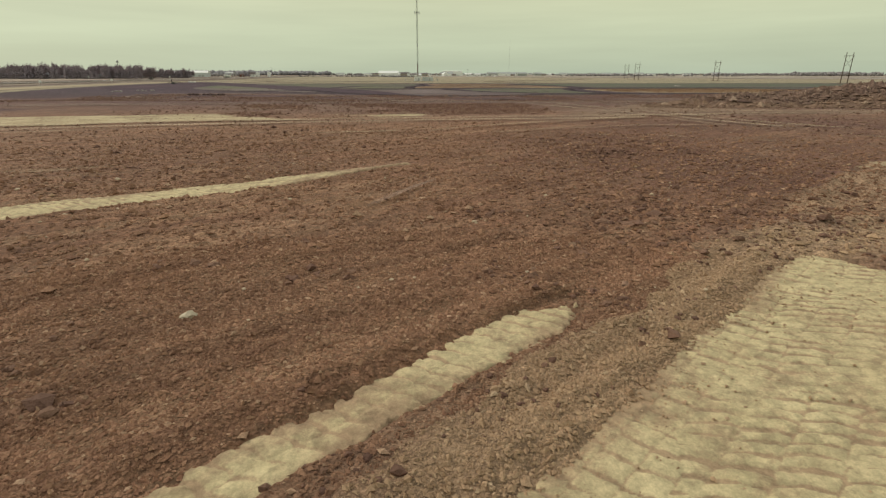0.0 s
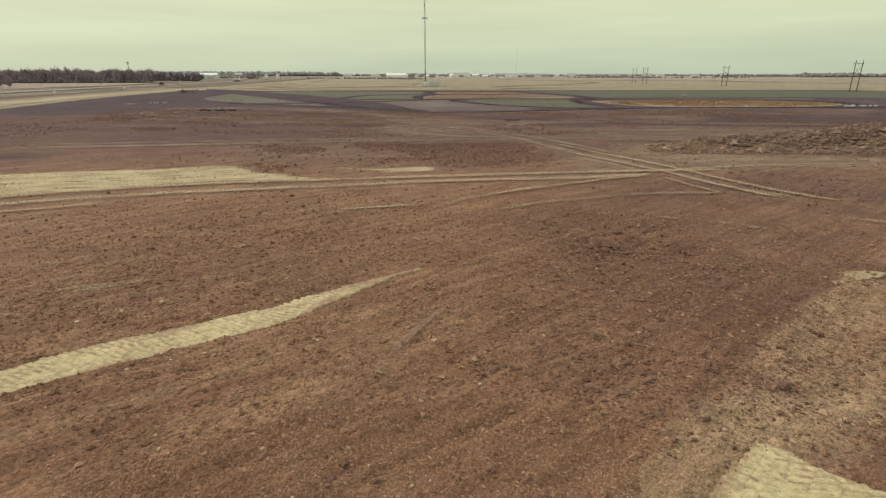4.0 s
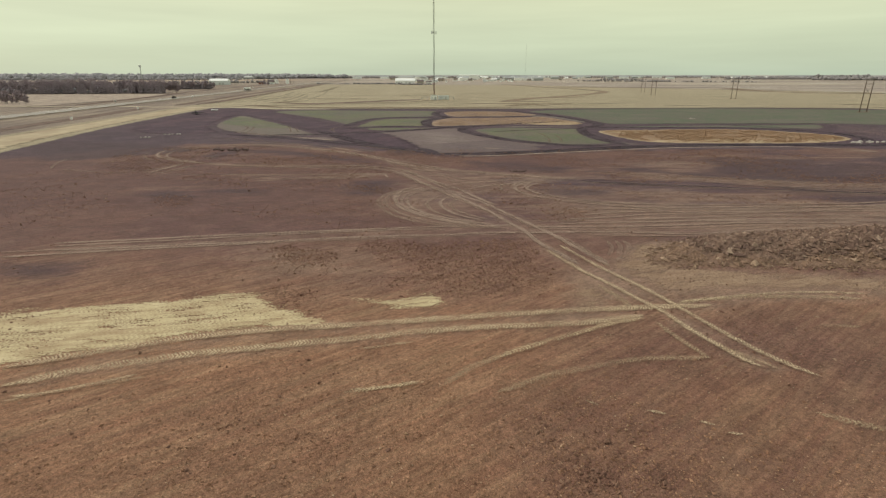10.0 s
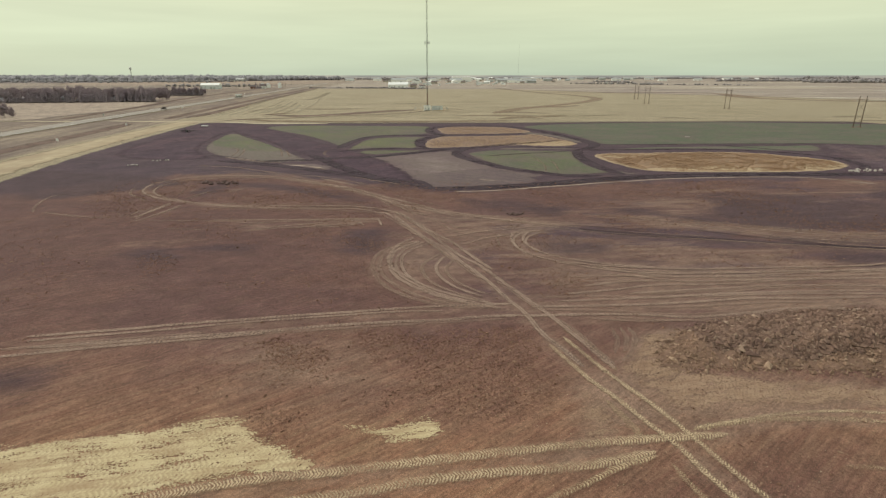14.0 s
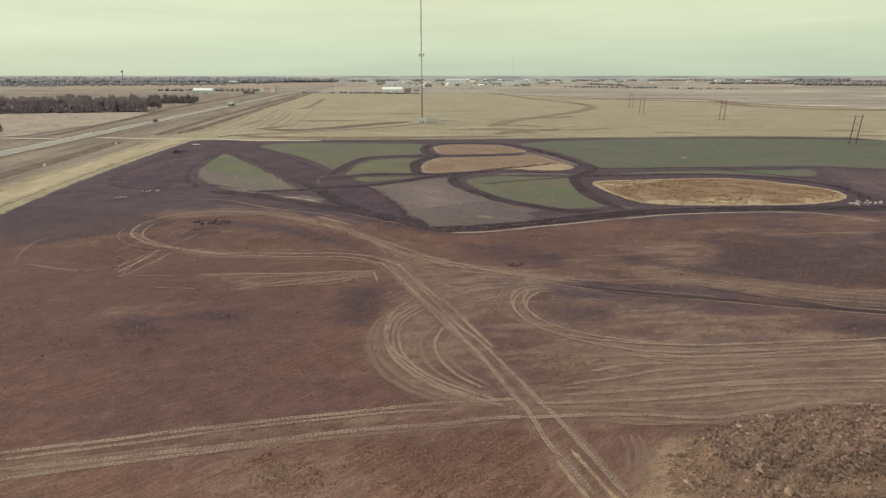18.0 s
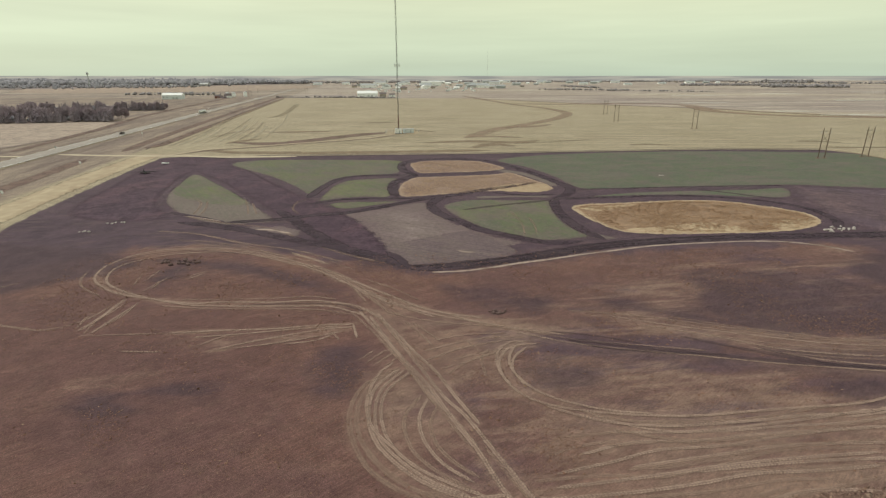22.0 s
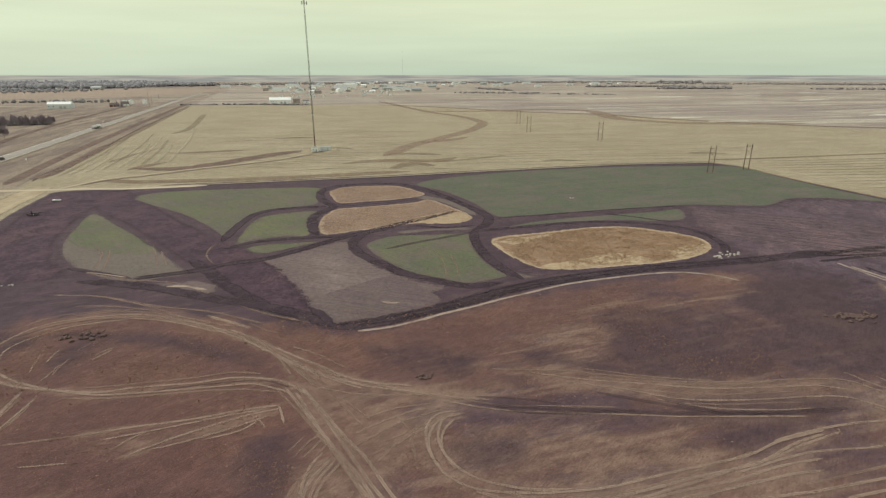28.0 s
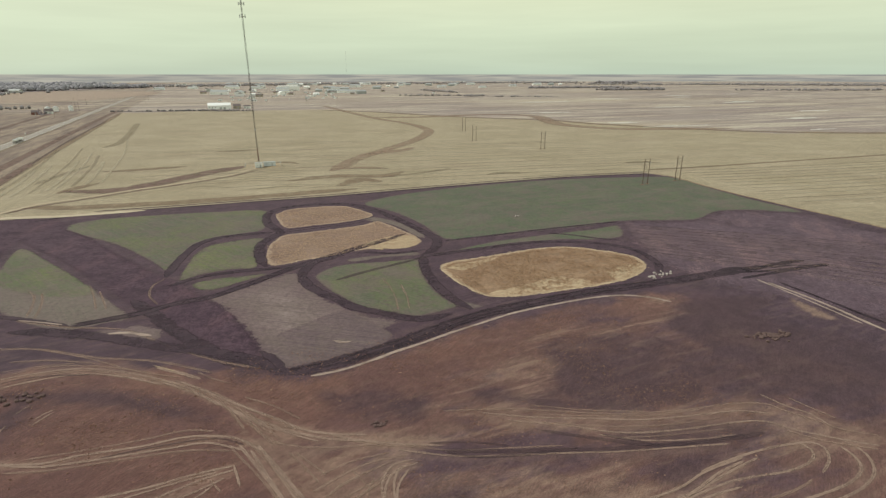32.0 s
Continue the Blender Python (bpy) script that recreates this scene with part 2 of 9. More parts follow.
    v = g.mix(g.span(g.noise(0.12, 8, g.turned(98, 9.0, 1.0), 0.7), 0.50, 0.62, 0.0, 0.7), v, (0.130, 0.092, 0.078))
    p = g.mix(g.span(g.attr("verge"), -2.5, 2.5), p, v)
    strips = g.math("MULTIPLY", g.span(g.noise(0.035, 6, g.turned(2, 9.0, 1.0)), 0.48, 0.60, 0.0, 0.85), g.span(g.attr("beyond"), -30.0, 60.0))
    p = g.mix(strips, p, (0.48, 0.42, 0.315))
    strips = g.math("MULTIPLY", g.span(g.noise(0.011, 8, g.turned(2, 6.0, 1.0), 0.7), 0.50, 0.58, 0.0, 0.7), g.span(g.attr("beyond"), 0.0, 60.0))
    p = g.mix(strips, p, (0.235, 0.180, 0.150))
    strips = g.math("MULTIPLY", g.span(g.noise(0.028, 6, g.turned(-3, 12.0, 1.0)), 0.54, 0.64, 0.0, 0.7), g.span(g.attr("beyond"), -10.0, 40.0))
    p = g.mix(strips, p, (0.22, 0.172, 0.15))
    f = g.span(g.math("ADD", g.attr("outside"), g.math("MULTIPLY", g.math("SUBTRACT", g.noise(0.4, 3), 0.5), 3.0)), -0.7, 0.7)
    c = g.mix(f, c, p)
    # crumbs of every size, from fingertip to furrow
    crumb = g.noise(1.3, 11, rough=0.82)
    patchy = g.noise(0.3, 9, rough=0.75)
    warp = g.t.nodes.new("ShaderNodeVectorMath")
    warp.operation = "MULTIPLY_ADD"
    tex = g.t.nodes.new("ShaderNodeTexNoise")
    tex.inputs["Scale"].default_value = 9.0
    g.put(tex.inputs["Vector"], g.pos)
    g.put(warp.inputs[0], tex.outputs["Color"])
    warp.inputs[1].default_value = (0.08, 0.08, 0.08)
    g.put(warp.inputs[2], g.pos)
    small, large, lump = g.cells(38.0, warp.outputs[0]), g.cells(13.0, warp.outputs[0]), g.cells(3.6, warp.outputs[0])
    mottle = g.noise(4.2, 8, rough=0.74)
    c = g.scaled(c, g.span(mottle, 0.38, 0.62, 0.87, 1.13))
    speck = g.noise(2.6, 5, rough=0.8)
    c = g.scaled(c, g.span(speck, 0.58, 0.70, 1.0, 0.70))
    c = g.scaled(c, g.span(speck, 0.30, 0.40, 1.15, 1.0))
    c = g.scaled(c, g.span(patchy, 0.40, 0.60, 0.90, 1.10))
    # gaps between crumbs and lumps are darkened: crevice shade put into the colour
    c = g.scaled(c, g.span(large, 0.44, 0.78, 1.04, 0.76))
    c = g.scaled(c, g.span(small, 0.44, 0.78, 1.05, 0.76))
    furrow = g.noise(2.4, 6, g.turned(40, 6.0, 0.5), 0.7)
    c = g.scaled(c, g.span(lump, 0.50, 0.85, 1.03, 0.86))
    c = g.scaled(c, g.span(furrow, 0.40, 0.60, 0.88, 1.10))
    pick = g.noise(21.0, 2)
    c = g.scaled(c, g.span(pick, 0.62, 0.72, 1.0, 1.7))
    c = g.scaled(c, g.span(g.noise(11.0, 5, rough=0.85), 0.40, 0.60, 0.84, 1.16))
    g.colour(c)
    h = g.math("ADD", g.math("MULTIPLY", crumb, 0.8), g.math("MULTIPLY", grit, 0.2))
    h = g.math("SUBTRACT", h, g.math("ADD", g.math("MULTIPLY", large, 0.30), g.math("ADD", g.math("MULTIPLY", small, 0.12), g.math("MULTIPLY", lump, 0.28))))
    h = g.math("ADD", h, g.math("MULTIPLY", furrow, 0.55))
    g.bump(h, 1.0, 0.09)
    return g.m


def clod_material(name, a, b, c):
    g = Nodes(name, 0.95)
    r = g.island()
    col = g.mix(r, a, b)
    col = g.mix(g.span(r, 0.90, 0.99, 0.0, 0.75), col, c)
    col = g.mix(g.span(g.noise(30.0, 3), 0.35, 0.7, 0.0, 0.35), col, tuple(0.45 * p for p in a))
    col = g.scaled(col, g.span(g.noise(0.7, 8, g.turned(37, 7.0, 0.5), 0.7), 0.42, 0.60, 0.84, 1.12))
    g.colour(col)
    g.bump(g.noise(45.0, 4), 0.8, 0.03)
    return g.m


def clay_material(name, a, b, soft=0.35, strength=1.0, broken=0.45, angle=20.0, ribs=0.6):
    """Pale subsoil pressed hard by lugged tyres, thinly and unevenly covered at its edges."""
    g = Nodes(name, 0.9)
    c = g.mix(g.span(g.noise(0.7, 6), 0.35, 0.68), a, b)
    duller = tuple(x * k for x, k in zip(a, (0.66, 0.56, 0.55)))
    c = g.mix(g.span(g.noise(1.2, 7, g.turned(angle, 5.0, 1.0), 0.7), 0.46, 0.66, 0.0, 0.75), c, duller)
    c = g.mix(g.span(g.noise(9.0, 7, rough=0.75), 0.46, 0.68, 0.0, 0.5), c, tuple(x * 0.8 for x in duller))
    bars, gap = g.ribs(angle)
    spot = g.span(g.noise(0.45, 5), 0.38, 0.58)
    bars = g.math("MULTIPLY", bars, spot)
    c = g.mix(g.math("MULTIPLY", bars, ribs), c, (0.28, 0.185, 0.10))
    c = g.mix(g.math("MULTIPLY", gap, ribs * 0.6), c, (0.26, 0.165, 0.09))
    g.colour(c)
    n = g.math("SUBTRACT", g.noise(0.9 if soft < 1 else 0.16, 10, g.turned(angle, 3.5 if soft < 1 else 1.8, 1.0), 0.72), 0.5)
    edge = g.math("ADD", g.attr("edge"), g.math("MULTIPLY", n, soft * 9.0))
    hole = g.span(g.noise(1.3, 9, g.turned(angle, 4.0, 1.0), 0.8), 0.36 + 0.06 * broken, 0.54, 0.2, 1.0)
    g.fade(g.math("MULTIPLY", g.math("MULTIPLY", g.span(edge, -0.1 * soft, 2.2 * soft), hole), strength), 6.0)
    g.bump(g.math("SUBTRACT", g.noise(5.0, 8, rough=0.7), g.math("MULTIPLY", bars, 0.5)), 0.7, 0.06)
    return g.m


def track_material(name, a, b, strength, lug=0.42, teeth=0.55, whole=0.0, crisp=False):
    """A tyre's print: chevron lugs along the strip, thinning out and breaking up."""
    g = Nodes(name, 0.92)
    u, v = g.uv()
    va = g.math("ABSOLUTE", v)
    wob = g.math("MULTIPLY", g.math("SUBTRACT", g.noise(2.5, 4), 0.5), 0.35)
    tooth = g.math("FRACT", g.math("DIVIDE", g.math("ADD", g.math("ADD", u, wob), g.math("MULTIPLY", va, 0.30)), lug))
    tooth = g.span(g.math("ABSOLUTE", g.math("SUBTRACT", tooth, 0.5)), 0.20, 0.34)
    c = g.mix(g.math("MULTIPLY", tooth, teeth), a, b)
    if not crisp:
        c = g.mix(g.span(va, 0.0, 0.30, 0.6, 0.0), c, b)
        # thin shadow lines along the rut's sides, painted as darker edges
        c = g.mix(g.span(va, 0.66, 0.9, 0.0, 0.45), c, tuple(x * 0.68 for x in b))
    c = g.mix(g.span(g.noise(5.0, 9, rough=0.78), 0.45, 0.68, 0.0, 0.7), c, b)
    g.colour(c)
    edge = g.math("SUBTRACT", 1.0, va)
    broken = g.math("MULTIPLY", g.math("SUBTRACT", g.noise(1.6, 10, rough=0.82), 0.5), 2.4 - 0.9 * whole)
    alpha = g.span(g.math("ADD", edge, broken), 0.0, 0.9 - 0.5 * whole)
    worn = g.span(g.noise(0.10, 7, rough=0.72), 0.40, 0.58, 0.12 + 0.88 * whole, 1.0)
    if crisp:
        # single lugs with soil between them
        gaps = g.math("MULTIPLY", tooth, g.span(g.noise(1.1, 6, rough=0.75), 0.36, 0.56, 0.35, 1.0))
        alpha = g.math("MULTIPLY", alpha, g.math("SUBTRACT", 1.0, g.math("MULTIPLY", gaps, 0.85)))
        alpha = g.math("MULTIPLY", alpha, g.span(g.noise(6.0, 5, rough=0.8), 0.36, 0.48, 0.15, 1.0))
    g.fade(g.math("MULTIPLY", g.math("MULTIPLY", alpha, worn), strength))
    g.bump(g.math("SUBTRACT", g.noise(7.0, 6), tooth), 0.35, 0.03)
    return g.m


def print_material(name, a, b, soil):
    """Pale clay in which lugs have pressed plates; crumbs of soil lie in the grooves."""
    g = Nodes(name, 0.92)
    c = g.mix(g.span(g.noise(1.1, 6), 0.38, 0.62), a, b)
    c = g.mix(g.span(g.noise(0.7, 8, g.turned(46, 3.0, 1.0), 0.72), 0.48, 0.62, 0.0, 0.35), c, tuple(0.5 * (p + q) for p, q in zip(a, soil)))
    grit = g.math("MULTIPLY", g.math("SUBTRACT", g.noise(18.0, 6, rough=0.75), 0.5), 1.1)
    hollow = g.span(g.math("ADD", g.attr("lug"), grit), 0.10, 0.62, 0.9, 0.0)
    c = g.mix(hollow, c, soil)
    c = g.mix(g.span(g.noise(2.6, 9, g.turned(46, 1.6, 1.0), 0.78), 0.50, 0.62, 0.0, 0.55), c, soil)
    strewn = g.math("MULTIPLY", g.math("SUBTRACT", g.noise(9.0, 8, rough=0.8), 0.5), 0.9)
    spread = g.math("MULTIPLY", g.math("SUBTRACT", g.noise(0.9, 6, g.turned(46, 2.5, 1.0)), 0.46), 2.4)
    c = g.mix(g.span(g.math("ADD", g.attr("edge"), g.math("ADD", strewn, spread)), -0.05, 0.48, 0.95, 0.0), c, tuple(0.96 * p for p in soil))
    c = g.mix(g.span(g.noise(22.0, 7, rough=0.8), 0.55, 0.66, 0.0, 0.55), c, soil)
    c = g.scaled(c, g.span(g.noise(6.0, 9, rough=0.80), 0.38, 0.62, 0.82, 1.18))
    c = g.scaled(c, g.span(g.noise(42.0, 6, rough=0.85), 0.40, 0.60, 0.90, 1.10))
    crack = g.cells(7.0)
    c = g.scaled(c, g.span(crack, 0.58, 0.8, 1.0, 0.82))
    g.colour(c)
    g.bump(g.math("SUBTRACT", g.noise(26.0, 9, rough=0.85), g.math("MULTIPLY", crack, 0.3)), 0.5, 0.02)
    return g.m


def cover_material(name, a, b, c, rows=0.0, thin=0.85, ragged=1.0, grain=1.2, rim=None, rim_width=3.0, thinning=5.0, blend=0.0):
    """Low growth seen from above, with bare soil between."""
    g = Nodes(name, 0.95)
    col = g.mix(g.span(g.noise(0.045, 7, rough=0.65), 0.38, 0.62), a, b)
    col = g.mix(g.span(g.noise(grain, 8, rough=0.72), 0.44, 0.66, 0.0, 0.55), col, c)
    stripe = g.noise(1.0, 5, g.turned(rows, 40.0, 1.2))
    col = g.mix(g.span(stripe, 0.48, 0.64, 0.0, 0.7), col, c)
    col = g.scaled(col, g.span(g.noise(3.0, 6, rough=0.8), 0.4, 0.6, 0.82, 1.18))
    n = g.math("SUBTRACT", g.noise(0.35, 9, rough=0.75), 0.5)
    if rim:
        f = g.span(g.math("ADD", g.attr("edge"), g.math("MULTIPLY", n, rim_width * 5)), rim_width * 0.4, rim_width * 1.2, 1.0, 0.0)
        col = g.mix(g.math("MULTIPLY", f, g.span(g.noise(0.8, 7, rough=0.7), 0.35, 0.6, 0.35, 1.0)), col, rim)
    g.colour(col)
    edge = g.math("ADD", g.attr("edge"), g.math("MULTIPLY", n, ragged * 5.0))
    if not rim:
        # bare soil shows between the plants, more so towards the edges and in thin spots
        soil = (0.118, 0.080, 0.080)
        col = g.mix(g.span(g.noise(0.6, 8, rough=0.85), 0.38, 0.52, 0.7, 0.0), col, soil)
        col = g.mix(g.span(g.noise(0.06, 8, g.turned(rows, 3.0, 1.0), 0.7), 0.48, 0.64, 0.0, 0.9 - thin * 0.6), col, (0.165, 0.128, 0.108))
        col = g.mix(g.span(g.math("ADD", g.attr("edge"), g.math("MULTIPLY", n, 14.0)), 0.0, thinning, 0.75, 0.0), col, soil)
        # drill rows and wheelings
        line = g.noise(1.0, 4, g.turned(rows, 120.0, 0.55), 0.6)
        col = g.mix(g.span(line, 0.52, 0.66, 0.0, 0.42), col, (0.175, 0.138, 0.112))
        col = g.mix(g.span(g.noise(0.11, 9, rough=0.78), 0.46, 0.60, 0.0, 0.6), col, (0.132, 0.100, 0.086))
    col = g.scaled(col, g.span(g.noise(0.9, 10, rough=0.85), 0.38, 0.62, 0.82, 1.18))
    g.colour(col)
    if blend:
        wide = g.math("ADD", g.attr("edge"), g.math("MULTIPLY", g.math("SUBTRACT", g.noise(0.09, 9, rough=0.75), 0.5), blend * 2.5))
        edge = g.math("MINIMUM", edge, wide)
        g.fade(g.math("MULTIPLY", g.span(g.attr("edge"), -0.2, 1.2), g.span(wide, -0.7 * blend, 0.4 * blend)), 3.0)
    else:
        g.fade(g.span(edge, -0.1 * ragged, 0.3 * ragged), 3.0)
    g.bump(g.noise(2.0, 7, rough=0.7), 0.5, 0.12)
    return g.m


def lane_material(name, a, b, strength=0.95):
    g = Nodes(name, 0.95)
    c = g.mix(g.span(g.noise(0.25, 7), 0.36, 0.64), a, b)
    c = g.mix(g.span(g.noise(1.6, 9, rough=0.8), 0.36, 0.52, 0.5, 0.0), c, tuple(x * 0.55 for x in a))
    g.colour(c)
    _, v = g.uv()
    edge = g.math("SUBTRACT", 1.0, g.math("ABSOLUTE", v))
    e = g.math("ADD", edge, g.math("MULTIPLY", g.math("SUBTRACT", g.noise(0.3, 9, rough=0.75), 0.5), 1.5))
    worn = g.span(g.noise(0.12, 6, rough=0.7), 0.34, 0.56, 0.6, 1.0)
    g.fade(g.math("MULTIPLY", g.math("MULTIPLY", g.span(e, 0.05, 0.38), worn), strength))
    g.bump(g.noise(2.0, 7, rough=0.7), 0.9, 0.15)
    return g.m


def bare_material(name, a, b, soft=2.0, strength=0.95):
    """Broad sheets of stripped soil with soft edges."""
    g = Nodes(name, 0.95)
    c = g.mix(g.span(g.noise(0.2, 8), 0.36, 0.64), a, b)
    c = g.mix(g.span(g.noise(0.06, 9, g.turned(60, 2.5, 1.0), 0.72), 0.50, 0.62, 0.0, 0.7), c, tuple(x * k for x, k in zip(b, (1.5, 1.4, 1.25))))
    c = g.mix(g.span(g.noise(0.09, 9, rough=0.75), 0.52, 0.62, 0.0, 0.6), c, tuple(x * 0.6 for x in a))
    c = g.mix(g.span(g.noise(1.6, 9, rough=0.8), 0.36, 0.52, 0.6, 0.0), c, tuple(x * 0.5 for x in a))
    c = g.scaled(c, g.span(g.noise(0.8, 9, rough=0.82), 0.38, 0.62, 0.78, 1.25))
    g.colour(c)
    edge = g.math("ADD", g.attr("edge"), g.math("MULTIPLY", g.math("SUBTRACT", g.noise(0.3, 9, rough=0.75), 0.5), soft * 4))
    g.fade(g.math("MULTIPLY", g.span(edge, -0.9 * soft, 0.9 * soft), strength), 2.0)
    g.bump(g.noise(2.0, 7, rough=0.7), 0.9, 0.15)
    return g.m


def plain(name, col, rough=0.7, metal=0.0, vary=0.18, scale=1.5):
    """Painted, wooden or metal surfaces with slight wear."""
    g = Nodes(name, rough)
    dirt = tuple(x * 0.55 for x in col)
    g.colour(g.mix(g.span(g.noise(scale, 5), 0.35, 0.75, 0.0, vary * 2), col, dirt))
    g.b.inputs["Metallic"].default_value = metal
    g.bump(g.noise(scale * 8, 3), 0.15, 0.02)
    return g.m


def road_material(name, a, b, ragged):
    g = Nodes(name, 0.9)
    _, v = g.uv()
    wear = g.span(g.math("ABSOLUTE", g.math("SUBTRACT", g.math("ABSOLUTE", v), 0.45)), 0.0, 0.25)
    c = g.mix(g.span(g.noise(0.25, 5), 0.35, 0.68), a, b)
    c = g.mix(g.math("MULTIPLY", wear, 0.35), c, tuple(x * 0.8 for x in a))
    c = g.mix(g.span(g.noise(8.0, 4), 0.4, 0.75, 0.0, 0.25), c, tuple(x * 0.5 for x in a))
    if ragged > 0.5:
        c = g.mix(g.span(g.noise(0.12, 9, g.turned(98, 4.0, 1.0), 0.72), 0.48, 0.62, 0.0, 0.6), c, tuple(x * k for x, k in zip(a, (0.68, 0.62, 0.62))))
    g.colour(c)
    edge = g.math("SUBTRACT", 1.0, g.math("ABSOLUTE", v))
    g.fade(g.span(g.math("ADD", edge, g.math("MULTIPLY", g.math("SUBTRACT", g.noise(0.3, 5), 0.5), ragged)), -0.01, 0.05 + ragged * 0.2))
    g.bump(g.noise(12.0, 4), 0.3, 0.03)
    return g.m


def leaf_material(name, a, b):
    g = Nodes(name, 0.9)
    g.colour(g.mix(g.island(), a, b))
    return g.m


SOIL = soil_material()
CLOD = clod_material("brown_clods", (0.240, 0.124, 0.074), (0.42, 0.242, 0.143), (0.54, 0.37, 0.235))
CLOD_TAN = clod_material("dusty_clods", (0.41, 0.268, 0.157), (0.50, 0.338, 0.200), (0.60, 0.44, 0.28))
CLOD_PURPLE = clod_material("damp_clods", (0.175, 0.095, 0.066), (0.27, 0.155, 0.10), (0.34, 0.22, 0.14))
CLOD_SPOT = clod_material("turned_clods", (0.185, 0.098, 0.068), (0.285, 0.165, 0.108), (0.36, 0.24, 0.16))
CLOD_HEAP = clod_material("heap_clods", (0.150, 0.092, 0.069), (0.280, 0.186, 0.133), (0.42, 0.31, 0.22))
CLOD_APRON = clod_material("dusty_heap_clods", (0.205, 0.127, 0.087), (0.32, 0.211, 0.140), (0.43, 0.31, 0.21))
PEBBLE = plain("pale_pebble", (0.52, 0.44, 0.31), 0.85, 0.0, 0.2, 20.0)
CLOD_DARK = clod_material("dark_clods", (0.150, 0.080, 0.056), (0.285, 0.165, 0.107), (0.36, 0.25, 0.165))
NEAR_PRINT = print_material("pressed_pale_clay", (0.515, 0.425, 0.235), (0.565, 0.47, 0.265), (0.36, 0.248, 0.148))
SHOULDER = lane_material("road_shoulder", (0.30, 0.24, 0.16), (0.36, 0.29, 0.19), 0.9)
CLAY_SCRAPE = clay_material("scraped_clay", (0.42, 0.32, 0.19), (0.47, 0.37, 0.22), 0.08, 0.8, 0.9)
CLAY_FAR = clay_material("pale_far_clay", (0.51, 0.415, 0.240), (0.57, 0.475, 0.285), 0.4, 1.0, -0.6, 12.0, 0.35)
CLAY_DUSTY = clay_material("dusty_clay", (0.345, 0.240, 0.158), (0.31, 0.207, 0.134), 0.8, 0.8, 0.2, 15.0, 0.15)
TRACK_PALE = track_material("pale_tyre_print", (0.49, 0.375, 0.23), (0.28, 0.178, 0.11), 0.9, 0.26, 0.5, 0.35, True)
TRACK_DUSTY = track_material("dusty_tyre_print", (0.40, 0.288, 0.21), (0.17, 0.108, 0.088), 0.8, whole=0.6)
TRACK_FAINT = track_material("faint_tyre_print", (0.37, 0.258, 0.186), (0.18, 0.112, 0.088), 0.55, whole=0.5)
TRACK_LUG = track_material("lugged_tyre_print", (0.54, 0.42, 0.265), (0.29, 0.19, 0.12), 0.9, 0.22, 0.5, 0.5, True)
TRACK_WISP = track_material("wispy_tyre_print", (0.46, 0.34, 0.21), (0.27, 0.175, 0.11), 0.6, 0.22, 0.5, 0.35, True)
TRACK_DAMP = lane_material("damp_rut", (0.072, 0.045, 0.050), (0.100, 0.063, 0.062), 0.5)
GREEN = cover_material("sparse_green_crop", (0.084, 0.104, 0.058), (0.114, 0.132, 0.054), (0.118, 0.102, 0.078), rows=125, blend=2.5, thinning=2.0)
GREEN_FAR = cover_material("even_green_crop", (0.072, 0.098, 0.055), (0.090, 0.114, 0.058), (0.098, 0.100, 0.068), rows=8, blend=1.2, thinning=2.0)
GREEN_SOFT = cover_material("patchy_green_crop", (0.092, 0.114, 0.053), (0.126, 0.145, 0.052), (0.126, 0.110, 0.080), rows=125, ragged=2.0, blend=6.0, thinning=0.02)
GREEN_THIN = cover_material("thin_green_crop", (0.132, 0.116, 0.088), (0.158, 0.132, 0.106), (0.150, 0.118, 0.100), rows=115, thin=0.85, blend=4.0, thinning=2.0)
STUBBLE = cover_material("grey_stubble", (0.205, 0.155, 0.140), (0.25, 0.195, 0.172), (0.12, 0.086, 0.086), rows=150, thin=0.85, ragged=2.2, thinning=13.0)
STRAW = cover_material("pale_dead_grass", (0.40, 0.305, 0.19), (0.45, 0.355, 0.225), (0.33, 0.235, 0.14), rows=10, thin=1.0, ragged=1.2, rim=(0.36, 0.26, 0.16), rim_width=1.0)
STUBBLE_DARK = cover_material("dark_stubble", (0.118, 0.084, 0.086), (0.145, 0.105, 0.100), (0.080, 0.056, 0.062), rows=150, thin=0.85, ragged=3.0, thinning=2.0, blend=5.0)
ORANGE = cover_material("rusty_dead_grass", (0.230, 0.152, 0.108), (0.285, 0.198, 0.138), (0.180, 0.118, 0.088), rows=10, thin=1.0, ragged=0.7, rim=(0.40, 0.30, 0.21), rim_width=1.4)
REED_BED = cover_material("dead_reed_bed", (0.250, 0.158, 0.095), (0.30, 0.20, 0.119), (0.195, 0.130, 0.081), rows=0, thin=1.0, ragged=0.6, grain=0.3, rim=(0.47, 0.37, 0.245), rim_width=1.6)
LANE = lane_material("dark_topsoil", (0.046, 0.029, 0.037), (0.066, 0.042, 0.050))
LANE_DARK = lane_material("wet_topsoil", (0.030, 0.019, 0.024), (0.044, 0.028, 0.033))
LANE_FAINT = lane_material("thin_topsoil", (0.075, 0.050, 0.052), (0.095, 0.064, 0.064), 0.6)
BARE = bare_material("dark_stripped_soil", (0.060, 0.034, 0.047), (0.080, 0.047, 0.060))
PLOUGHED = bare_material("ploughed_purple_soil", (0.106, 0.070, 0.085), (0.132, 0.091, 0.106), 5.0, 0.75)
GRAVEL_PAD = bare_material("pad_gravel", (0.42, 0.35, 0.23), (0.36, 0.28, 0.17), 1.2)
LANE_PALE = lane_material("dry_rim", (0.40, 0.295, 0.18), (0.29, 0.20, 0.12), 0.85)
BANK = lane_material("damp_grass", (0.215, 0.145, 0.095), (0.27, 0.188, 0.122), 0.55)
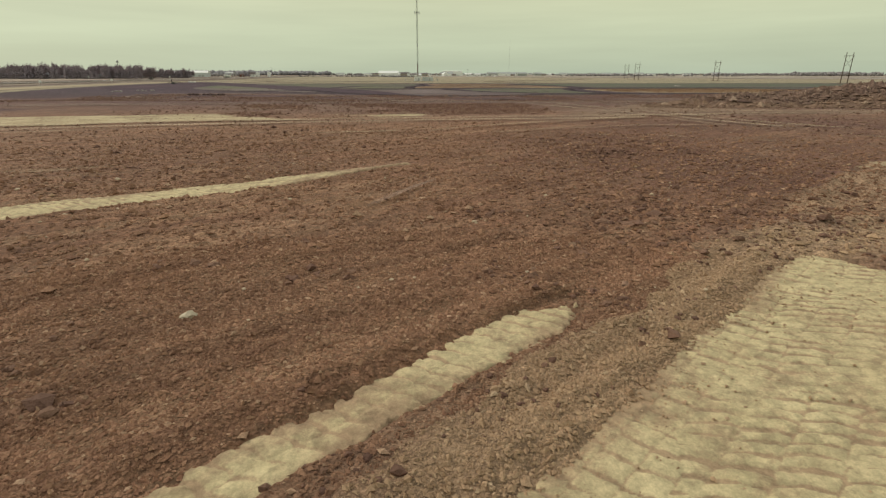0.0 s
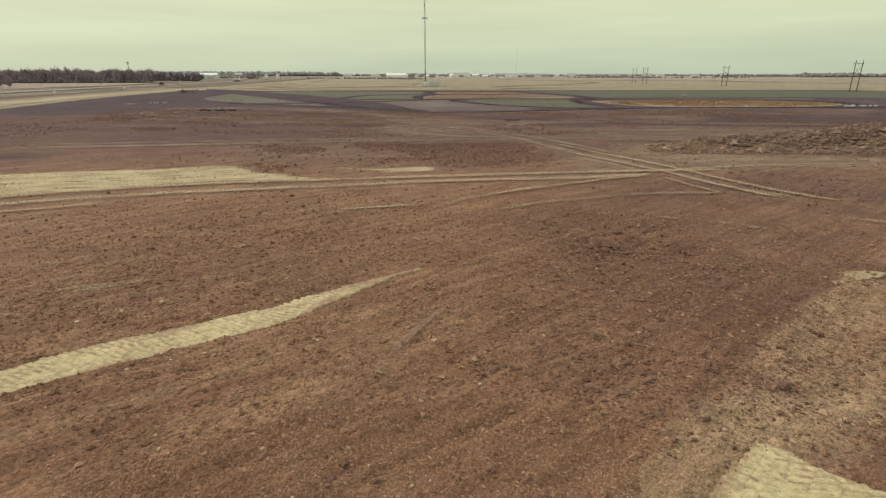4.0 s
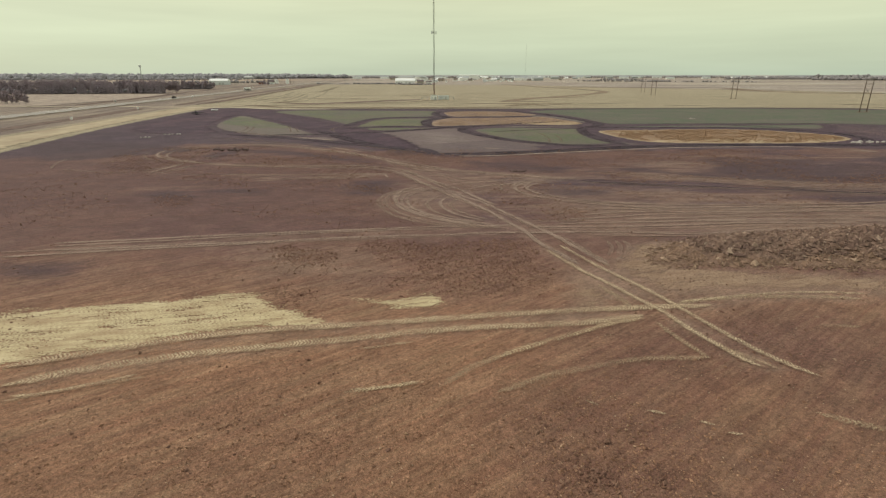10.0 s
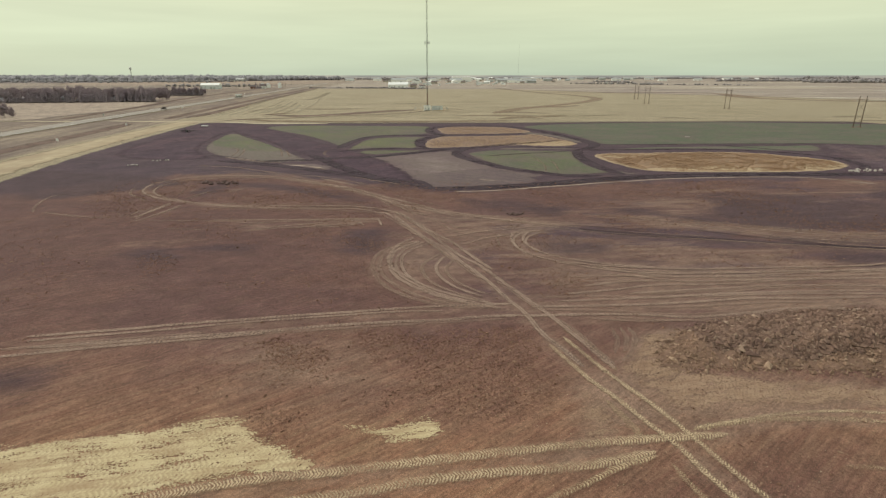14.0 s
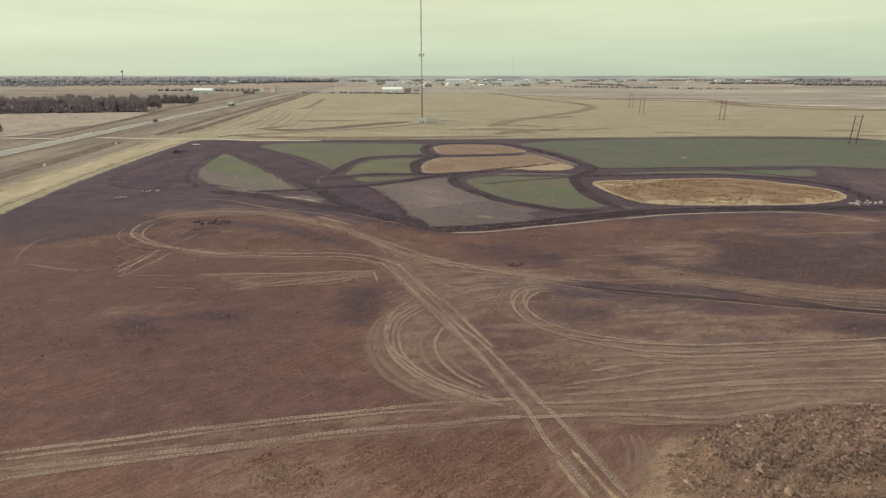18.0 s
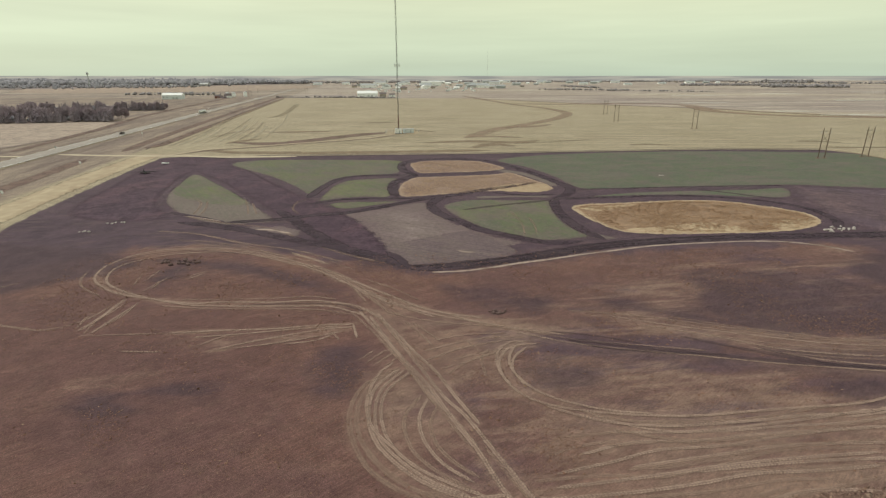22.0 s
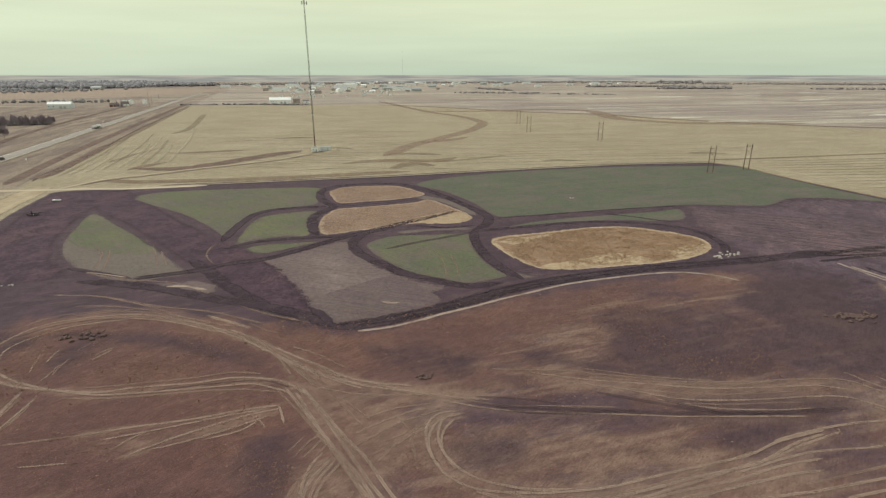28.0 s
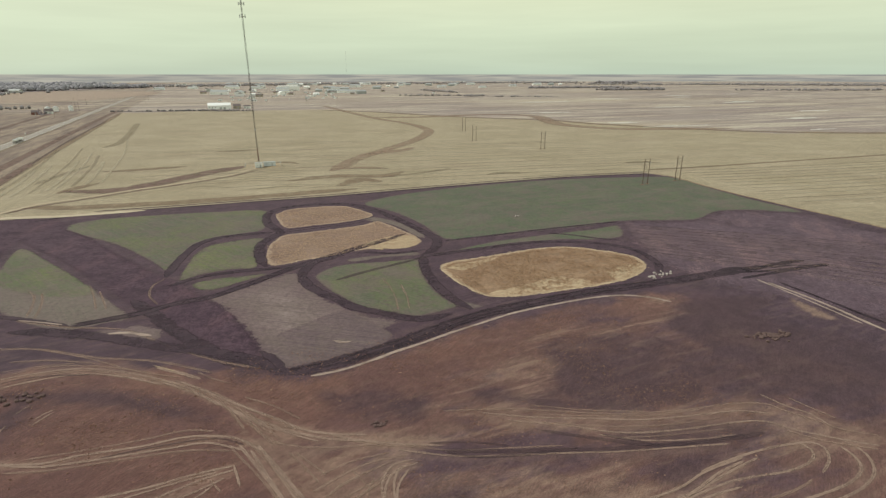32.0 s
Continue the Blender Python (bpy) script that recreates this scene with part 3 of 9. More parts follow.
DITCH = lane_material("brown_ditch", (0.150, 0.095, 0.076), (0.205, 0.138, 0.105), 0.85)
HOLLOW = lane_material("reddish_hollow", (0.285, 0.192, 0.134), (0.33, 0.24, 0.165), 0.6)
PALE_SWATH = lane_material("pale_swath", (0.455, 0.395, 0.265), (0.41, 0.35, 0.24), 0.55)
STREAK = lane_material("olive_streak", (0.25, 0.20, 0.13), (0.29, 0.235, 0.15), 0.42)
GRAVEL = road_material("gravel", (0.37, 0.29, 0.18), (0.46, 0.375, 0.24), 0.9)
ASPHALT = road_material("weathered_asphalt", (0.30, 0.265, 0.22), (0.345, 0.305, 0.255), 0.03)
FAINT_ROAD = road_material("dirt_lane", (0.42, 0.335, 0.225), (0.47, 0.385, 0.26), 0.5)
DRIVE = road_material("pale_driveway", (0.46, 0.38, 0.26), (0.52, 0.44, 0.31), 0.5)
RIM = lane_material("pale_soil_rim", (0.41, 0.32, 0.255), (0.33, 0.25, 0.20), 0.9)
WATER = plain("standing_water", (0.58, 0.54, 0.46), 0.3, 0.0, 0.05)
WHITE = plain("white_paint", (0.86, 0.86, 0.80), 0.5, 0.0, 0.06)
PALE_GREEN = plain("pale_green_metal", (0.66, 0.69, 0.66), 0.6)
GREY_METAL = plain("galvanised_metal", (0.42, 0.43, 0.40), 0.5, 0.3)
CONCRETE = plain("concrete", (0.48, 0.45, 0.38), 0.9)
STEEL = plain("dull_steel", (0.075, 0.062, 0.055), 0.7, 0.1)
RUST = plain("red_oxide_paint", (0.20, 0.085, 0.06), 0.7)
WOOD = plain("weathered_pole_wood", (0.13, 0.088, 0.062), 0.9, 0.0, 0.3, 3.0)
BLACK = plain("dark_rubber", (0.03, 0.028, 0.028), 0.8)
GLASS_DARK = plain("dark_glass", (0.05, 0.06, 0.065), 0.2)
ROOF_DARK = plain("dark_roof", (0.16, 0.13, 0.12), 0.8)
TAN_WALL = plain("tan_siding", (0.42, 0.36, 0.28), 0.8)
STONE = plain("pale_stone", (0.54, 0.42, 0.28), 0.85, 0.0, 0.25, 12.0)
# needles and twigs paled to mauve, with distance haze in the colour
NEEDLES = leaf_material("hazed_needles", (0.26, 0.215, 0.235), (0.335, 0.285, 0.30))
TWIGS = leaf_material("hazed_bare_twigs", (0.30, 0.24, 0.255), (0.39, 0.32, 0.33))
BARK = plain("bark", (0.18, 0.145, 0.13), 0.95)
# distance haze is put into the colours of these woods as pale grey
HAZED_WOOD = leaf_material("hazed_distant_woods", (0.255, 0.243, 0.25), (0.295, 0.28, 0.28))
FAR_HAZE = leaf_material("pale_hazed_woods", (0.23, 0.212, 0.208), (0.275, 0.25, 0.24))
REED_LEAF = leaf_material("dry_reeds", (0.37, 0.245, 0.145), (0.55, 0.42, 0.26))


# ---- shapes ----
rng = np.random.default_rng(7)


def ss(lo, hi, x):
    t = np.clip((x - lo) / (hi - lo), 0, 1)
    return t * t * (3 - 2 * t)


def hash2(i, j, seed):
    h = (i.astype(np.int64) * 374761393 + j.astype(np.int64) * 668265263 + seed * 144269) & 0x7FFFFFFF
    h = ((h ^ (h >> 13)) * 1274126177) & 0x7FFFFFFF
    return ((h ^ (h >> 16)) & 0xFFFFFF) / float(0xFFFFFF)


def value_noise(x, y, seed=0):
    i, j = np.floor(x), np.floor(y)
    u, v = x - i, y - j
    u, v = u * u * (3 - 2 * u), v * v * (3 - 2 * v)
    a, b, c, d = hash2(i, j, seed), hash2(i + 1, j, seed), hash2(i, j + 1, seed), hash2(i + 1, j + 1, seed)
    return (a + (b - a) * u) * (1 - v) + (c + (d - c) * u) * v - 0.5


def rough_noise(x, y, size, octaves=3, seed=0):
    return sum(value_noise(x / size * 2**k + 17 * k, y / size * 2**k - 9 * k, seed + k) / 1.8**k for k in range(octaves))


def land(x, y):
    """The lie of the land: a low rise under the near part, level ground beyond, the road bed a little higher, the far distance rising."""
    x, y = np.asarray(x, float), np.asarray(y, float)
    z = 0.3 - 2.3 * ss(48, 118, y) + 0.9 * ss(-105, -135, x) * ss(60, 120, y)
    r = np.hypot(x, y)
    return z + 2 * ss(1500, 4900, r)


def spline(pts, step, closed=False):
    """A smooth line through a few points, cut into even steps."""
    p = np.array(pts, float)
    n = len(p)
    q = np.vstack([p[-1], p, p[0], p[1]]) if closed else np.vstack([2 * p[0] - p[1], p, 2 * p[-1] - p[-2]])
    out = []
    for k in range(n if closed else n - 1):
        a, b, c, d = q[k : k + 4]
        m = max(2, int(np.hypot(*(c - b)) / step))
        t = np.linspace(0, 1, m, endpoint=False)[:, None]
        out.append(0.5 * (2 * b + (c - a) * t + (2 * a - 5 * b + 4 * c - d) * t**2 + (3 * b - a - 3 * c + d) * t**3))
    return np.vstack(out if closed else out + [p[-1:]])


def off_line(x, y, line, closed=False):
    """Distance from a line, and for a closed one whether inside."""
    d, inside = np.full(x.shape, 1e9), np.zeros(x.shape, bool)
    last = len(line) if closed else len(line) - 1
    for k in range(last):
        (ax, ay), (bx, by) = line[k], line[(k + 1) % len(line)]
        ex, ey = bx - ax, by - ay
        t = np.clip(((x - ax) * ex + (y - ay) * ey) / max(ex * ex + ey * ey, 1e-9), 0, 1)
        d = np.minimum(d, (x - ax - t * ex) ** 2 + (y - ay - t * ey) ** 2)
        if closed and ay != by:
            inside ^= ((ay > y) != (by > y)) & (x < ex * (y - ay) / (by - ay) + ax)
    return np.sqrt(d), inside


def within(x, y, outline):
    d, inside = off_line(x, y, outline, True)
    return np.where(inside, d, -d)


def fast_mesh(name, verts, faces, flat=False):
    """Verts n x 3, faces m x k (all alike)."""
    me = bpy.data.meshes.new(name)
    faces = np.asarray(faces, np.int32)
    m, k = faces.shape
    me.vertices.add(len(verts)), me.loops.add(m * k), me.polygons.add(m)
    me.vertices.foreach_set("co", np.asarray(verts, np.float32).ravel())
    me.loops.foreach_set("vertex_index", faces.ravel())
    me.polygons.foreach_set("loop_start", np.arange(0, m * k, k, dtype=np.int32))
    me.update(calc_edges=True)
    if flat:
        me.shade_flat()
    return me


def give(me, name, values):
    me.attributes.new(name, "FLOAT", "POINT").data.foreach_set("value", np.asarray(values, np.float32).ravel())


def put_uv(me, u, v):
    layer = me.uv_layers.new(name="UVMap")
    idx = np.empty(len(me.loops), np.int32)
    me.loops.foreach_get("vertex_index", idx)
    layer.data.foreach_set("uv", np.stack([u.ravel()[idx], v.ravel()[idx]], 1).astype(np.float32).ravel())


def grid_faces(nx, ny):
    a = (np.arange(ny - 1)[:, None] * nx + np.arange(nx - 1)).ravel()
    return np.stack([a, a + 1, a + nx + 1, a + nx], 1)


LIFT = [0.02]


def rise():
    """Each flush cover lies a little above the one before."""
    LIFT[0] += 0.0005
    return LIFT[0]


def cover(name, outline, res, material, label, category, margin=1.5, smooth=True, lift=None, relief=None, kind="structure", group=""):
    """A thin cover draped on the land inside an outline."""
    line = spline(outline, res * 1.5, True) if smooth else np.array(outline, float)
    (x0, y0), (x1, y1) = line.min(0) - margin, line.max(0) + margin
    xs, ys = np.arange(x0, x1 + res, res), np.arange(y0, y1 + res, res)
    X, Y = np.meshgrid(xs, ys)
    sd = within(X, Y, line)
    f = grid_faces(len(xs), len(ys))
    f = f[(sd.ravel()[f] > -margin).all(1)]
    used, f = np.unique(f, return_inverse=True)
    x, y, e = X.ravel()[used], Y.ravel()[used], sd.ravel()[used]
    z = land(x, y) + (rise() if lift is None else lift)
    if relief is not None:
        z = z + relief(x, y, e)
    me = fast_mesh(name, np.stack([x, y, z], 1), f.reshape(-1, 4))
    give(me, "edge", e)
    me.shade_smooth()
    me.materials.append(material)
    return tagged(new(name, me), label, category, group, kind)


def strip(name, pts, width, material, label, category, step=0.8, lift=None, relief=None, across=5, taper=True, kind="structure", group="", smooth=True):
    """A band along a line on the land."""
    line = spline(pts, step) if smooth else np.array(pts, float)
    tang = np.gradient(line, axis=0)
    tang /= np.maximum(np.hypot(*tang.T)[:, None], 1e-9)
    u = np.concatenate([[0], np.cumsum(np.hypot(*np.diff(line, axis=0).T))])
    v = np.linspace(-1, 1, across)
    w = np.full(len(line), width / 2)
    if taper:
        w = w * np.clip(np.minimum(u, u[-1] - u) / (1.5 * width) + 0.25, 0.25, 1)
    X = line[:, :1] - tang[:, 1:] * w[:, None] * v
    Y = line[:, 1:] + tang[:, :1] * w[:, None] * v
    U, V = np.repeat(u[:, None], across, 1), np.repeat(v[None], len(line), 0)
    Z = land(X, Y) + (rise() if lift is None else lift)
    if relief is not None:
        Z = Z + relief(U, V)
    me = fast_mesh(name, np.stack([X, Y, Z], -1).reshape(-1, 3), grid_faces(across, len(line)))
    put_uv(me, U, V)
    me.shade_smooth()
    me.materials.append(material)
    return tagged(new(name, me), label, category, group, kind)


def part(name, bm, material, parent, label=""):
    me = bpy.data.meshes.new(name)
    bm.to_mesh(me)
    bm.free()
    me.materials.append(material)
    ob = new(name, me)
    ob.parent = parent
    return tagged(ob, label)


def part_mesh(name, me, material, parent, label=""):
    if not me.materials:
        me.materials.append(material)
    ob = new(name, me)
    ob.parent = parent
    return tagged(ob, label)


def box(bm, x, y, z, sx, sy, sz, turn=0.0, bevel=0.0):
    """A block with its foot's middle at x, y, z."""
    m = Matrix.Translation((x, y, z + sz / 2)) @ Matrix.Rotation(turn, 4, "Z") @ Matrix.Diagonal((sx, sy, sz, 1))
    made = bmesh.ops.create_cube(bm, size=1, matrix=m)
    if bevel:
        edges = list({e for v in made["verts"] for e in v.link_edges})
        bmesh.ops.bevel(bm, geom=edges, offset=bevel, segments=1, affect="EDGES")
    return bm


def bar(bm, a, b, r, r2=None, sides=6):
    """A round bar from a to b."""
    a, b = Vector(a), Vector(b)
    d = b - a
    m = Matrix.Translation((a + b) / 2) @ d.to_track_quat("Z", "Y").to_matrix().to_4x4()
    bmesh.ops.create_cone(bm, cap_ends=True, segments=sides, radius1=r, radius2=r if r2 is None else r2, depth=d.length, matrix=m)
    return bm


def thing(name, x, y, label, category, turn=0.0, group="", z=None):
    ob = new(name)
    ob.empty_display_size = 0.2
    ob.matrix_basis = pose(x, y, float(land(x, y)) + 0.02 if z is None else z, 0, 0, turn)
    return tagged(ob, label, category, group)


GOLD = (1 + 5**0.5) / 2
ICO_V = np.array([(-1, GOLD, 0), (1, GOLD, 0), (-1, -GOLD, 0), (1, -GOLD, 0), (0, -1, GOLD), (0, 1, GOLD), (0, -1, -GOLD), (0, 1, -GOLD), (GOLD, 0, -1), (GOLD, 0, 1), (-GOLD, 0, -1), (-GOLD, 0, 1)]) / 1.9
ICO_F = np.array([(0, 11, 5), (0, 5, 1), (0, 1, 7), (0, 7, 10), (0, 10, 11), (1, 5, 9), (5, 11, 4), (11, 10, 2), (10, 7, 6), (7, 1, 8), (3, 9, 4), (3, 4, 2), (3, 2, 6), (3, 6, 8), (3, 8, 9), (4, 9, 5), (2, 4, 11), (6, 2, 10), (8, 6, 7), (9, 8, 1)])


def lumps(x, y, z, size, flat=0.7, ragged=0.35, stretch=1.4):
    """Many uneven lumps as one set of verts and faces."""
    n = len(x)
    v = ICO_V[None] * (1 + ragged * rng.uniform(-1, 1, (n, 12, 1)))
    v = v * np.stack([rng.uniform(0.7, stretch, n), rng.uniform(0.7, 1.1, n), rng.uniform(0.6, 1.2, n) * flat], 1)[:, None]
    a = rng.uniform(0, 2 * np.pi, n)
    c, s = np.cos(a)[:, None], np.sin(a)[:, None]
    vx, vy = v[..., 0] * c - v[..., 1] * s, v[..., 0] * s + v[..., 1] * c
    v = np.stack([vx, vy, v[..., 2]], -1) * size[:, None, None] + np.stack([x, y, z], 1)[:, None]
    return v.reshape(-1, 3), (ICO_F[None] + 12 * np.arange(n)[:, None, None]).reshape(-1, 3)


# ---- outlines of the plan ----
BROW = [(-140, 96), (-114, 112), (-99, 130), (-78, 148), (-53, 149), (-33, 142), (-14, 132), (-2, 128), (9, 129), (29, 135), (56, 141), (87, 145),
        (112, 143), (110, 125), (118, 98), (132, 70), (170, 30), (300, -20), (300, 360), (-160, 330)]
SITE = [(-142, 305), (-97, 314), (-18, 317.5), (28, 319.5), (92, 326), (181, 332), (243, 328), (251, 312), (249.5, 280), (250, 250), (253, 220), (256, 194), (257, 177), (262, 60), (270, -400), (-200, -400), (-95, 40), (-112, 110), (-126, 180), (-139, 270)]
PAD = [(0.36, 2.77), (0.92, 3.22), (1.45, 3.83), (2.47, 4.84), (3.49, 5.78), (4.35, 6.8), (5.52, 7.77), (5.98, 7.91), (6.6, 7.1), (9, 5.6), (9, 0.5), (-0.6, 0.5)]
NEAR_RUT = [(-2.4, 1.9), (-1.45, 3.05), (-0.75, 3.7), (-0.17, 4.27), (0.55, 5.0), (1.7, 6.0)]
LONG_RUT = [(-16, 5.0), (-11.0, 8.9), (-9.0, 10.6), (-7.3, 11.7), (-5.1, 13.2), (-3.8, 14.6), (-2.1, 16.3), (-1.15, 17.0)]
WORKED = [(2, 60), (30, 64), (60, 64), (110, 60), (140, 75), (120, 96), (114, 138), (82, 142), (52, 136), (30, 120), (8, 108), (-2, 92)]
HWY = lambda y: -166.5 - 0.138 * y


RIDGES = [([(0.3, 3.0), (1.2, 3.95), (2.0, 4.65), (3.0, 5.75), (5.4, 8.3), (7.5, 10.4), (10.1, 13.3), (13.2, 16.4)], 0.16, 0.066), ([(-1.9, 1.6), (-0.6, 2.8), (0.4, 3.75), (1.6, 4.8), (2.8, 6.1)], 0.15, 0.048), ([(7.2, 9.6), (9.0, 12.1), (10.6, 14.0)], 0.13, 0.042),
          ([(5.0, 8.9), (8, 9.7), (12, 9.6)], 0.35, 0.048), ([(-2.9, 2.6), (-1.3, 4.1), (0.2, 5.3), (1.5, 6.4)], 0.12, 0.042), ([(-12, 6.2), (-6, 11.0), (-3.2, 13.2)], 0.2, 0.036)]


def floor_height(x, y):
    """The land with the clods and ruts of the near ground."""
    z = land(x, y)
    near = ss(30, 16, np.hypot(x, y - 8))
    m = np.maximum(ss(0.42, 0.22, off_line(x, y, spline(NEAR_RUT, 0.3))[0]), ss(0.85, 0.5, off_line(x, y, spline(LONG_RUT, 0.5))[0]))
    m = np.maximum(m, ss(-0.08, 0.25, within(x, y, np.array(PAD))))
    c, s = math.cos(radians(38)), math.sin(radians(38))
    a, b = x * c + y * s, -x * s + y * c
    rows = 0.06 * rough_noise(a / 6, b, 0.9, 2, 3) + 0.05 * rough_noise(a / 7, b, 0.3, 2, 4)
    micro = 0.07 * rough_noise(x, y, 1.1, 3, 5) + 0.055 * rough_noise(x, y, 0.3, 2, 9) + rows
    ridge = 0
    for pts, w, h in RIDGES:
        ridge = ridge + h * np.exp(-((off_line(x, y, spline(pts, 0.5))[0] / w) ** 2)) * (1 + 1.2 * rough_noise(x, y, 0.45, 2, 31))
    micro = micro + ridge
    return z + near * ((micro + 0.012) * (1 - m) - 0.075 * m)


def axis(lo, hi, fine, mid_lo, mid_hi, coarse, end_lo, end_hi, grow=1.055):
    """Steps that are fine inside, coarser outward, and reach the horizon."""
    out = list(np.arange(lo, hi, fine))
    for way, mid, end in ((1, mid_hi, end_hi), (-1, mid_lo, end_lo)):
        p, step, side = (out[-1] if way > 0 else out[0]), fine, []
        while (p - end) * way < 0:
            step = min(step * grow, coarse) if (p - mid) * way < 0 else step * grow
            p += way * step
            side.append(p)
        out = out + side if way > 0 else side[::-1] + out
    return np.array(out)


# dusty and damp patches of the bare soil, each with the width over which it fades, and dusty bands along the tracks
DUSTY = []
DUSTY.append([(-1.5, 1.5), (0.6, 4.2), (3, 6.6), (6, 9.2), (9, 9.0), (5, 6.5), (2.4, 3.6), (0.5, 1.5)])
DUSTY.append([(150, 138), (147, 125.5), (146, 115), (141.5, 121)])
DUSTY.append([(18.3, 52.9), (23.8, 53.9), (18.4, 45.6), (27.5, 43.6), (44, 43.1), (46, 39.7), (25.3, 39.7), (18.4, 38.8), (15.4, 41.3), (13.9, 45.4)])
DUSTY.append([(10.6, 43.1), (12.7, 36.9), (8.9, 36.4), (9.5, 41.1)])
DUSTY.append([(18, 58), (40, 63), (60, 62), (40, 58)])
DUSTY.append([(3, 106), (14, 103), (24, 98), (14, 97)])
DUSTY.append([(11, 37), (9.5, 43), (14, 46), (18.5, 53), (24, 54.5), (20, 46.8), (28, 45), (45, 44), (62, 45), (62, 40), (46, 38.5), (25, 39)])
DAMP = []
DAMP.append([(55.7, 116.9), (57.5, 126.4), (69.2, 118.6), (73.6, 109.4), (81.3, 103.2), (91.7, 96.3), (81.7, 94.6), (68.3, 95.9), (57.7, 97.8), (50.9, 104.7)])
DAMP.append([(32.7, 112.1), (38.6, 113.5), (42.5, 109.8), (36.1, 107.1)])
DAMP.append([(52.4, 90.0), (61.1, 85.8), (75.7, 83.5), (83.1, 81.7), (73.1, 80.0), (58.7, 82.8)])
DAMP.append([(56.7, 80.3), (63.3, 80.4), (68.4, 78.7), (62.9, 74.7), (54.4, 77.4)])
DAMP.append([(119.4, 100.4), (130.4, 101.1), (126.6, 93.9), (125.3, 88.6), (120.0, 85.1), (116.9, 89.6), (114.8, 95.0)])
DAMP.append([(107.7, 137.3), (131.3, 137.8), (137.6, 129.6), (117.8, 124.4), (107.2, 130.4)])
DAMP.append([(115.0, 116.5), (124.9, 117.0), (126.6, 110.4), (116.9, 106.6), (112.4, 110.3)])
DAMP.append([(-19.1, 85.2), (-15.9, 88.2), (-11.7, 85.6), (-12.8, 81.5), (-17.1, 82.6)])
DAMP.append([(-47.0, 76.1), (-44.3, 78.9), (-41.5, 76.1), (-43.9, 73.8)])
DAMP.append([(-42.0, 81.3), (-37.2, 83.1), (-32.4, 82.0), (-33.0, 80.1), (-38.2, 79.2)])
DAMP.append([(-62.3, 125.9), (-61.4, 135.7), (-57.7, 138.6), (-56.1, 128.9), (-58.2, 121.8)])
DAMP.append([(-124, 151), (-93, 151), (-70, 138), (-78, 127), (-98, 120)])
DAMP.append([(59, 80), (67, 81), (65, 76), (59, 74), (54, 76)])
DAMP.append([(38, 111), (48, 106), (64, 100), (67, 94), (51, 99), (38.9, 106)])
DAMP.append([(54, 91), (84, 86), (80, 80), (59, 85)])
DAMP.append([(-19, 92), (-12, 94), (-12, 80), (-17, 80)])
DAMP.append([(-49, 78), (-44, 80), (-39, 76), (-45, 74)])
DAMP.append([(-67, 140), (-42, 129), (-19, 117), (-31, 129), (-45, 137)])
DAMP.append([(100, 131), (124, 130), (126, 110), (134, 94), (118, 84), (101, 92), (97, 112)])
DAMP.append([(58, 122), (71, 120), (77, 104), (60, 108)])
DAMP.append([(16.3, 114.6), (24.6, 113.2), (19.9, 104.8), (15.0, 108.5)])
DAMP.append([(59.6, 80.6), (65.8, 79.4), (61.8, 75.8), (57.1, 76.3), (55.6, 78.6)])
DAMP.append([(119.2, 100.5), (124.1, 97.3), (120.8, 92.3), (116.1, 95.4)])
DAMP.append([(-49.2, 80.4), (-43.4, 80.8), (-40.4, 74.1), (-44.5, 73.7)])
DAMP.append([(-37.7, 81.8), (-32.2, 82.3), (-29.8, 79.5), (-35.1, 79.1)])
DAMP.append([(-42.8, 44.9), (-35.1, 44.6), (-32.8, 41.3), (-39.5, 41.1)])
DUST_LINES = []
DUST_LINES.append(([(-15.7, 118.4), (2.1, 72.0), (7.6, 54.8), (11.4, 45.3), (14.9, 37.3), (16.9, 31.9), (18.8, 28.5)], 2.2))
DUST_LINES.append(([(-40.5, 49.0), (-29.3, 51.4), (-17.0, 54.1), (-1.3, 56.6), (7.3, 58.2)], 2.6))
DUST_LINES.append(([(-5.8, 86.1), (-9.3, 80.6), (-9.7, 73.9), (-7.9, 67.7), (-4.2, 63.1), (0.9, 60.0), (6.7, 58.2)], 4.0))
DUST_LINES.append(([(-26.2, 25.9), (-22.5, 27.6), (-18.4, 29.6), (-11.9, 31.2), (-1.5, 33.3), (6.9, 34.7), (15.4, 36.4), (24.8, 39.0), (31.8, 38.9)], 2.0))
DUST_LINES.append(([(-10.9, 107.9), (-20.8, 112.0), (-41.6, 112.6), (-58.3, 116.4), (-70.5, 124.2), (-75.9, 131.7), (-74.2, 141.7), (-61.8, 147.7), (-41.5, 142.1), (-23.3, 128.0), (-8.0, 113.5), (9.2, 102.9)], 2.6))
DUST_LINES.append(([(-35.6, 93.6), (-27.2, 96.7), (-14.3, 102.2)], 3.0))
DUST_LINES.append(([(-46.0, 100.2), (-28.4, 101.2), (-14.3, 102.2)], 2.0))
DUST_LINES.append(([(14.3, 93.8), (10.1, 88.9), (10.8, 80.3), (18.5, 73.5), (32.3, 71.6), (53.8, 73.1), (71.9, 76.3)], 3.0))


DUSTY_WIDE = []
DUSTY_WIDE.append([(10.3, 87.2), (18.5, 91.3), (35.9, 87.1), (50.3, 80.1), (60.4, 75.7), (66, 71.0), (53.2, 58.7), (11.6, 64.2), (10.9, 77.0)])
DUSTY_WIDE.append([(-11.7, 85.6), (-5.2, 89.4), (1.2, 81.0), (5.1, 67.9), (3.5, 65.3), (-7.8, 66.8), (-11.6, 75.3)])
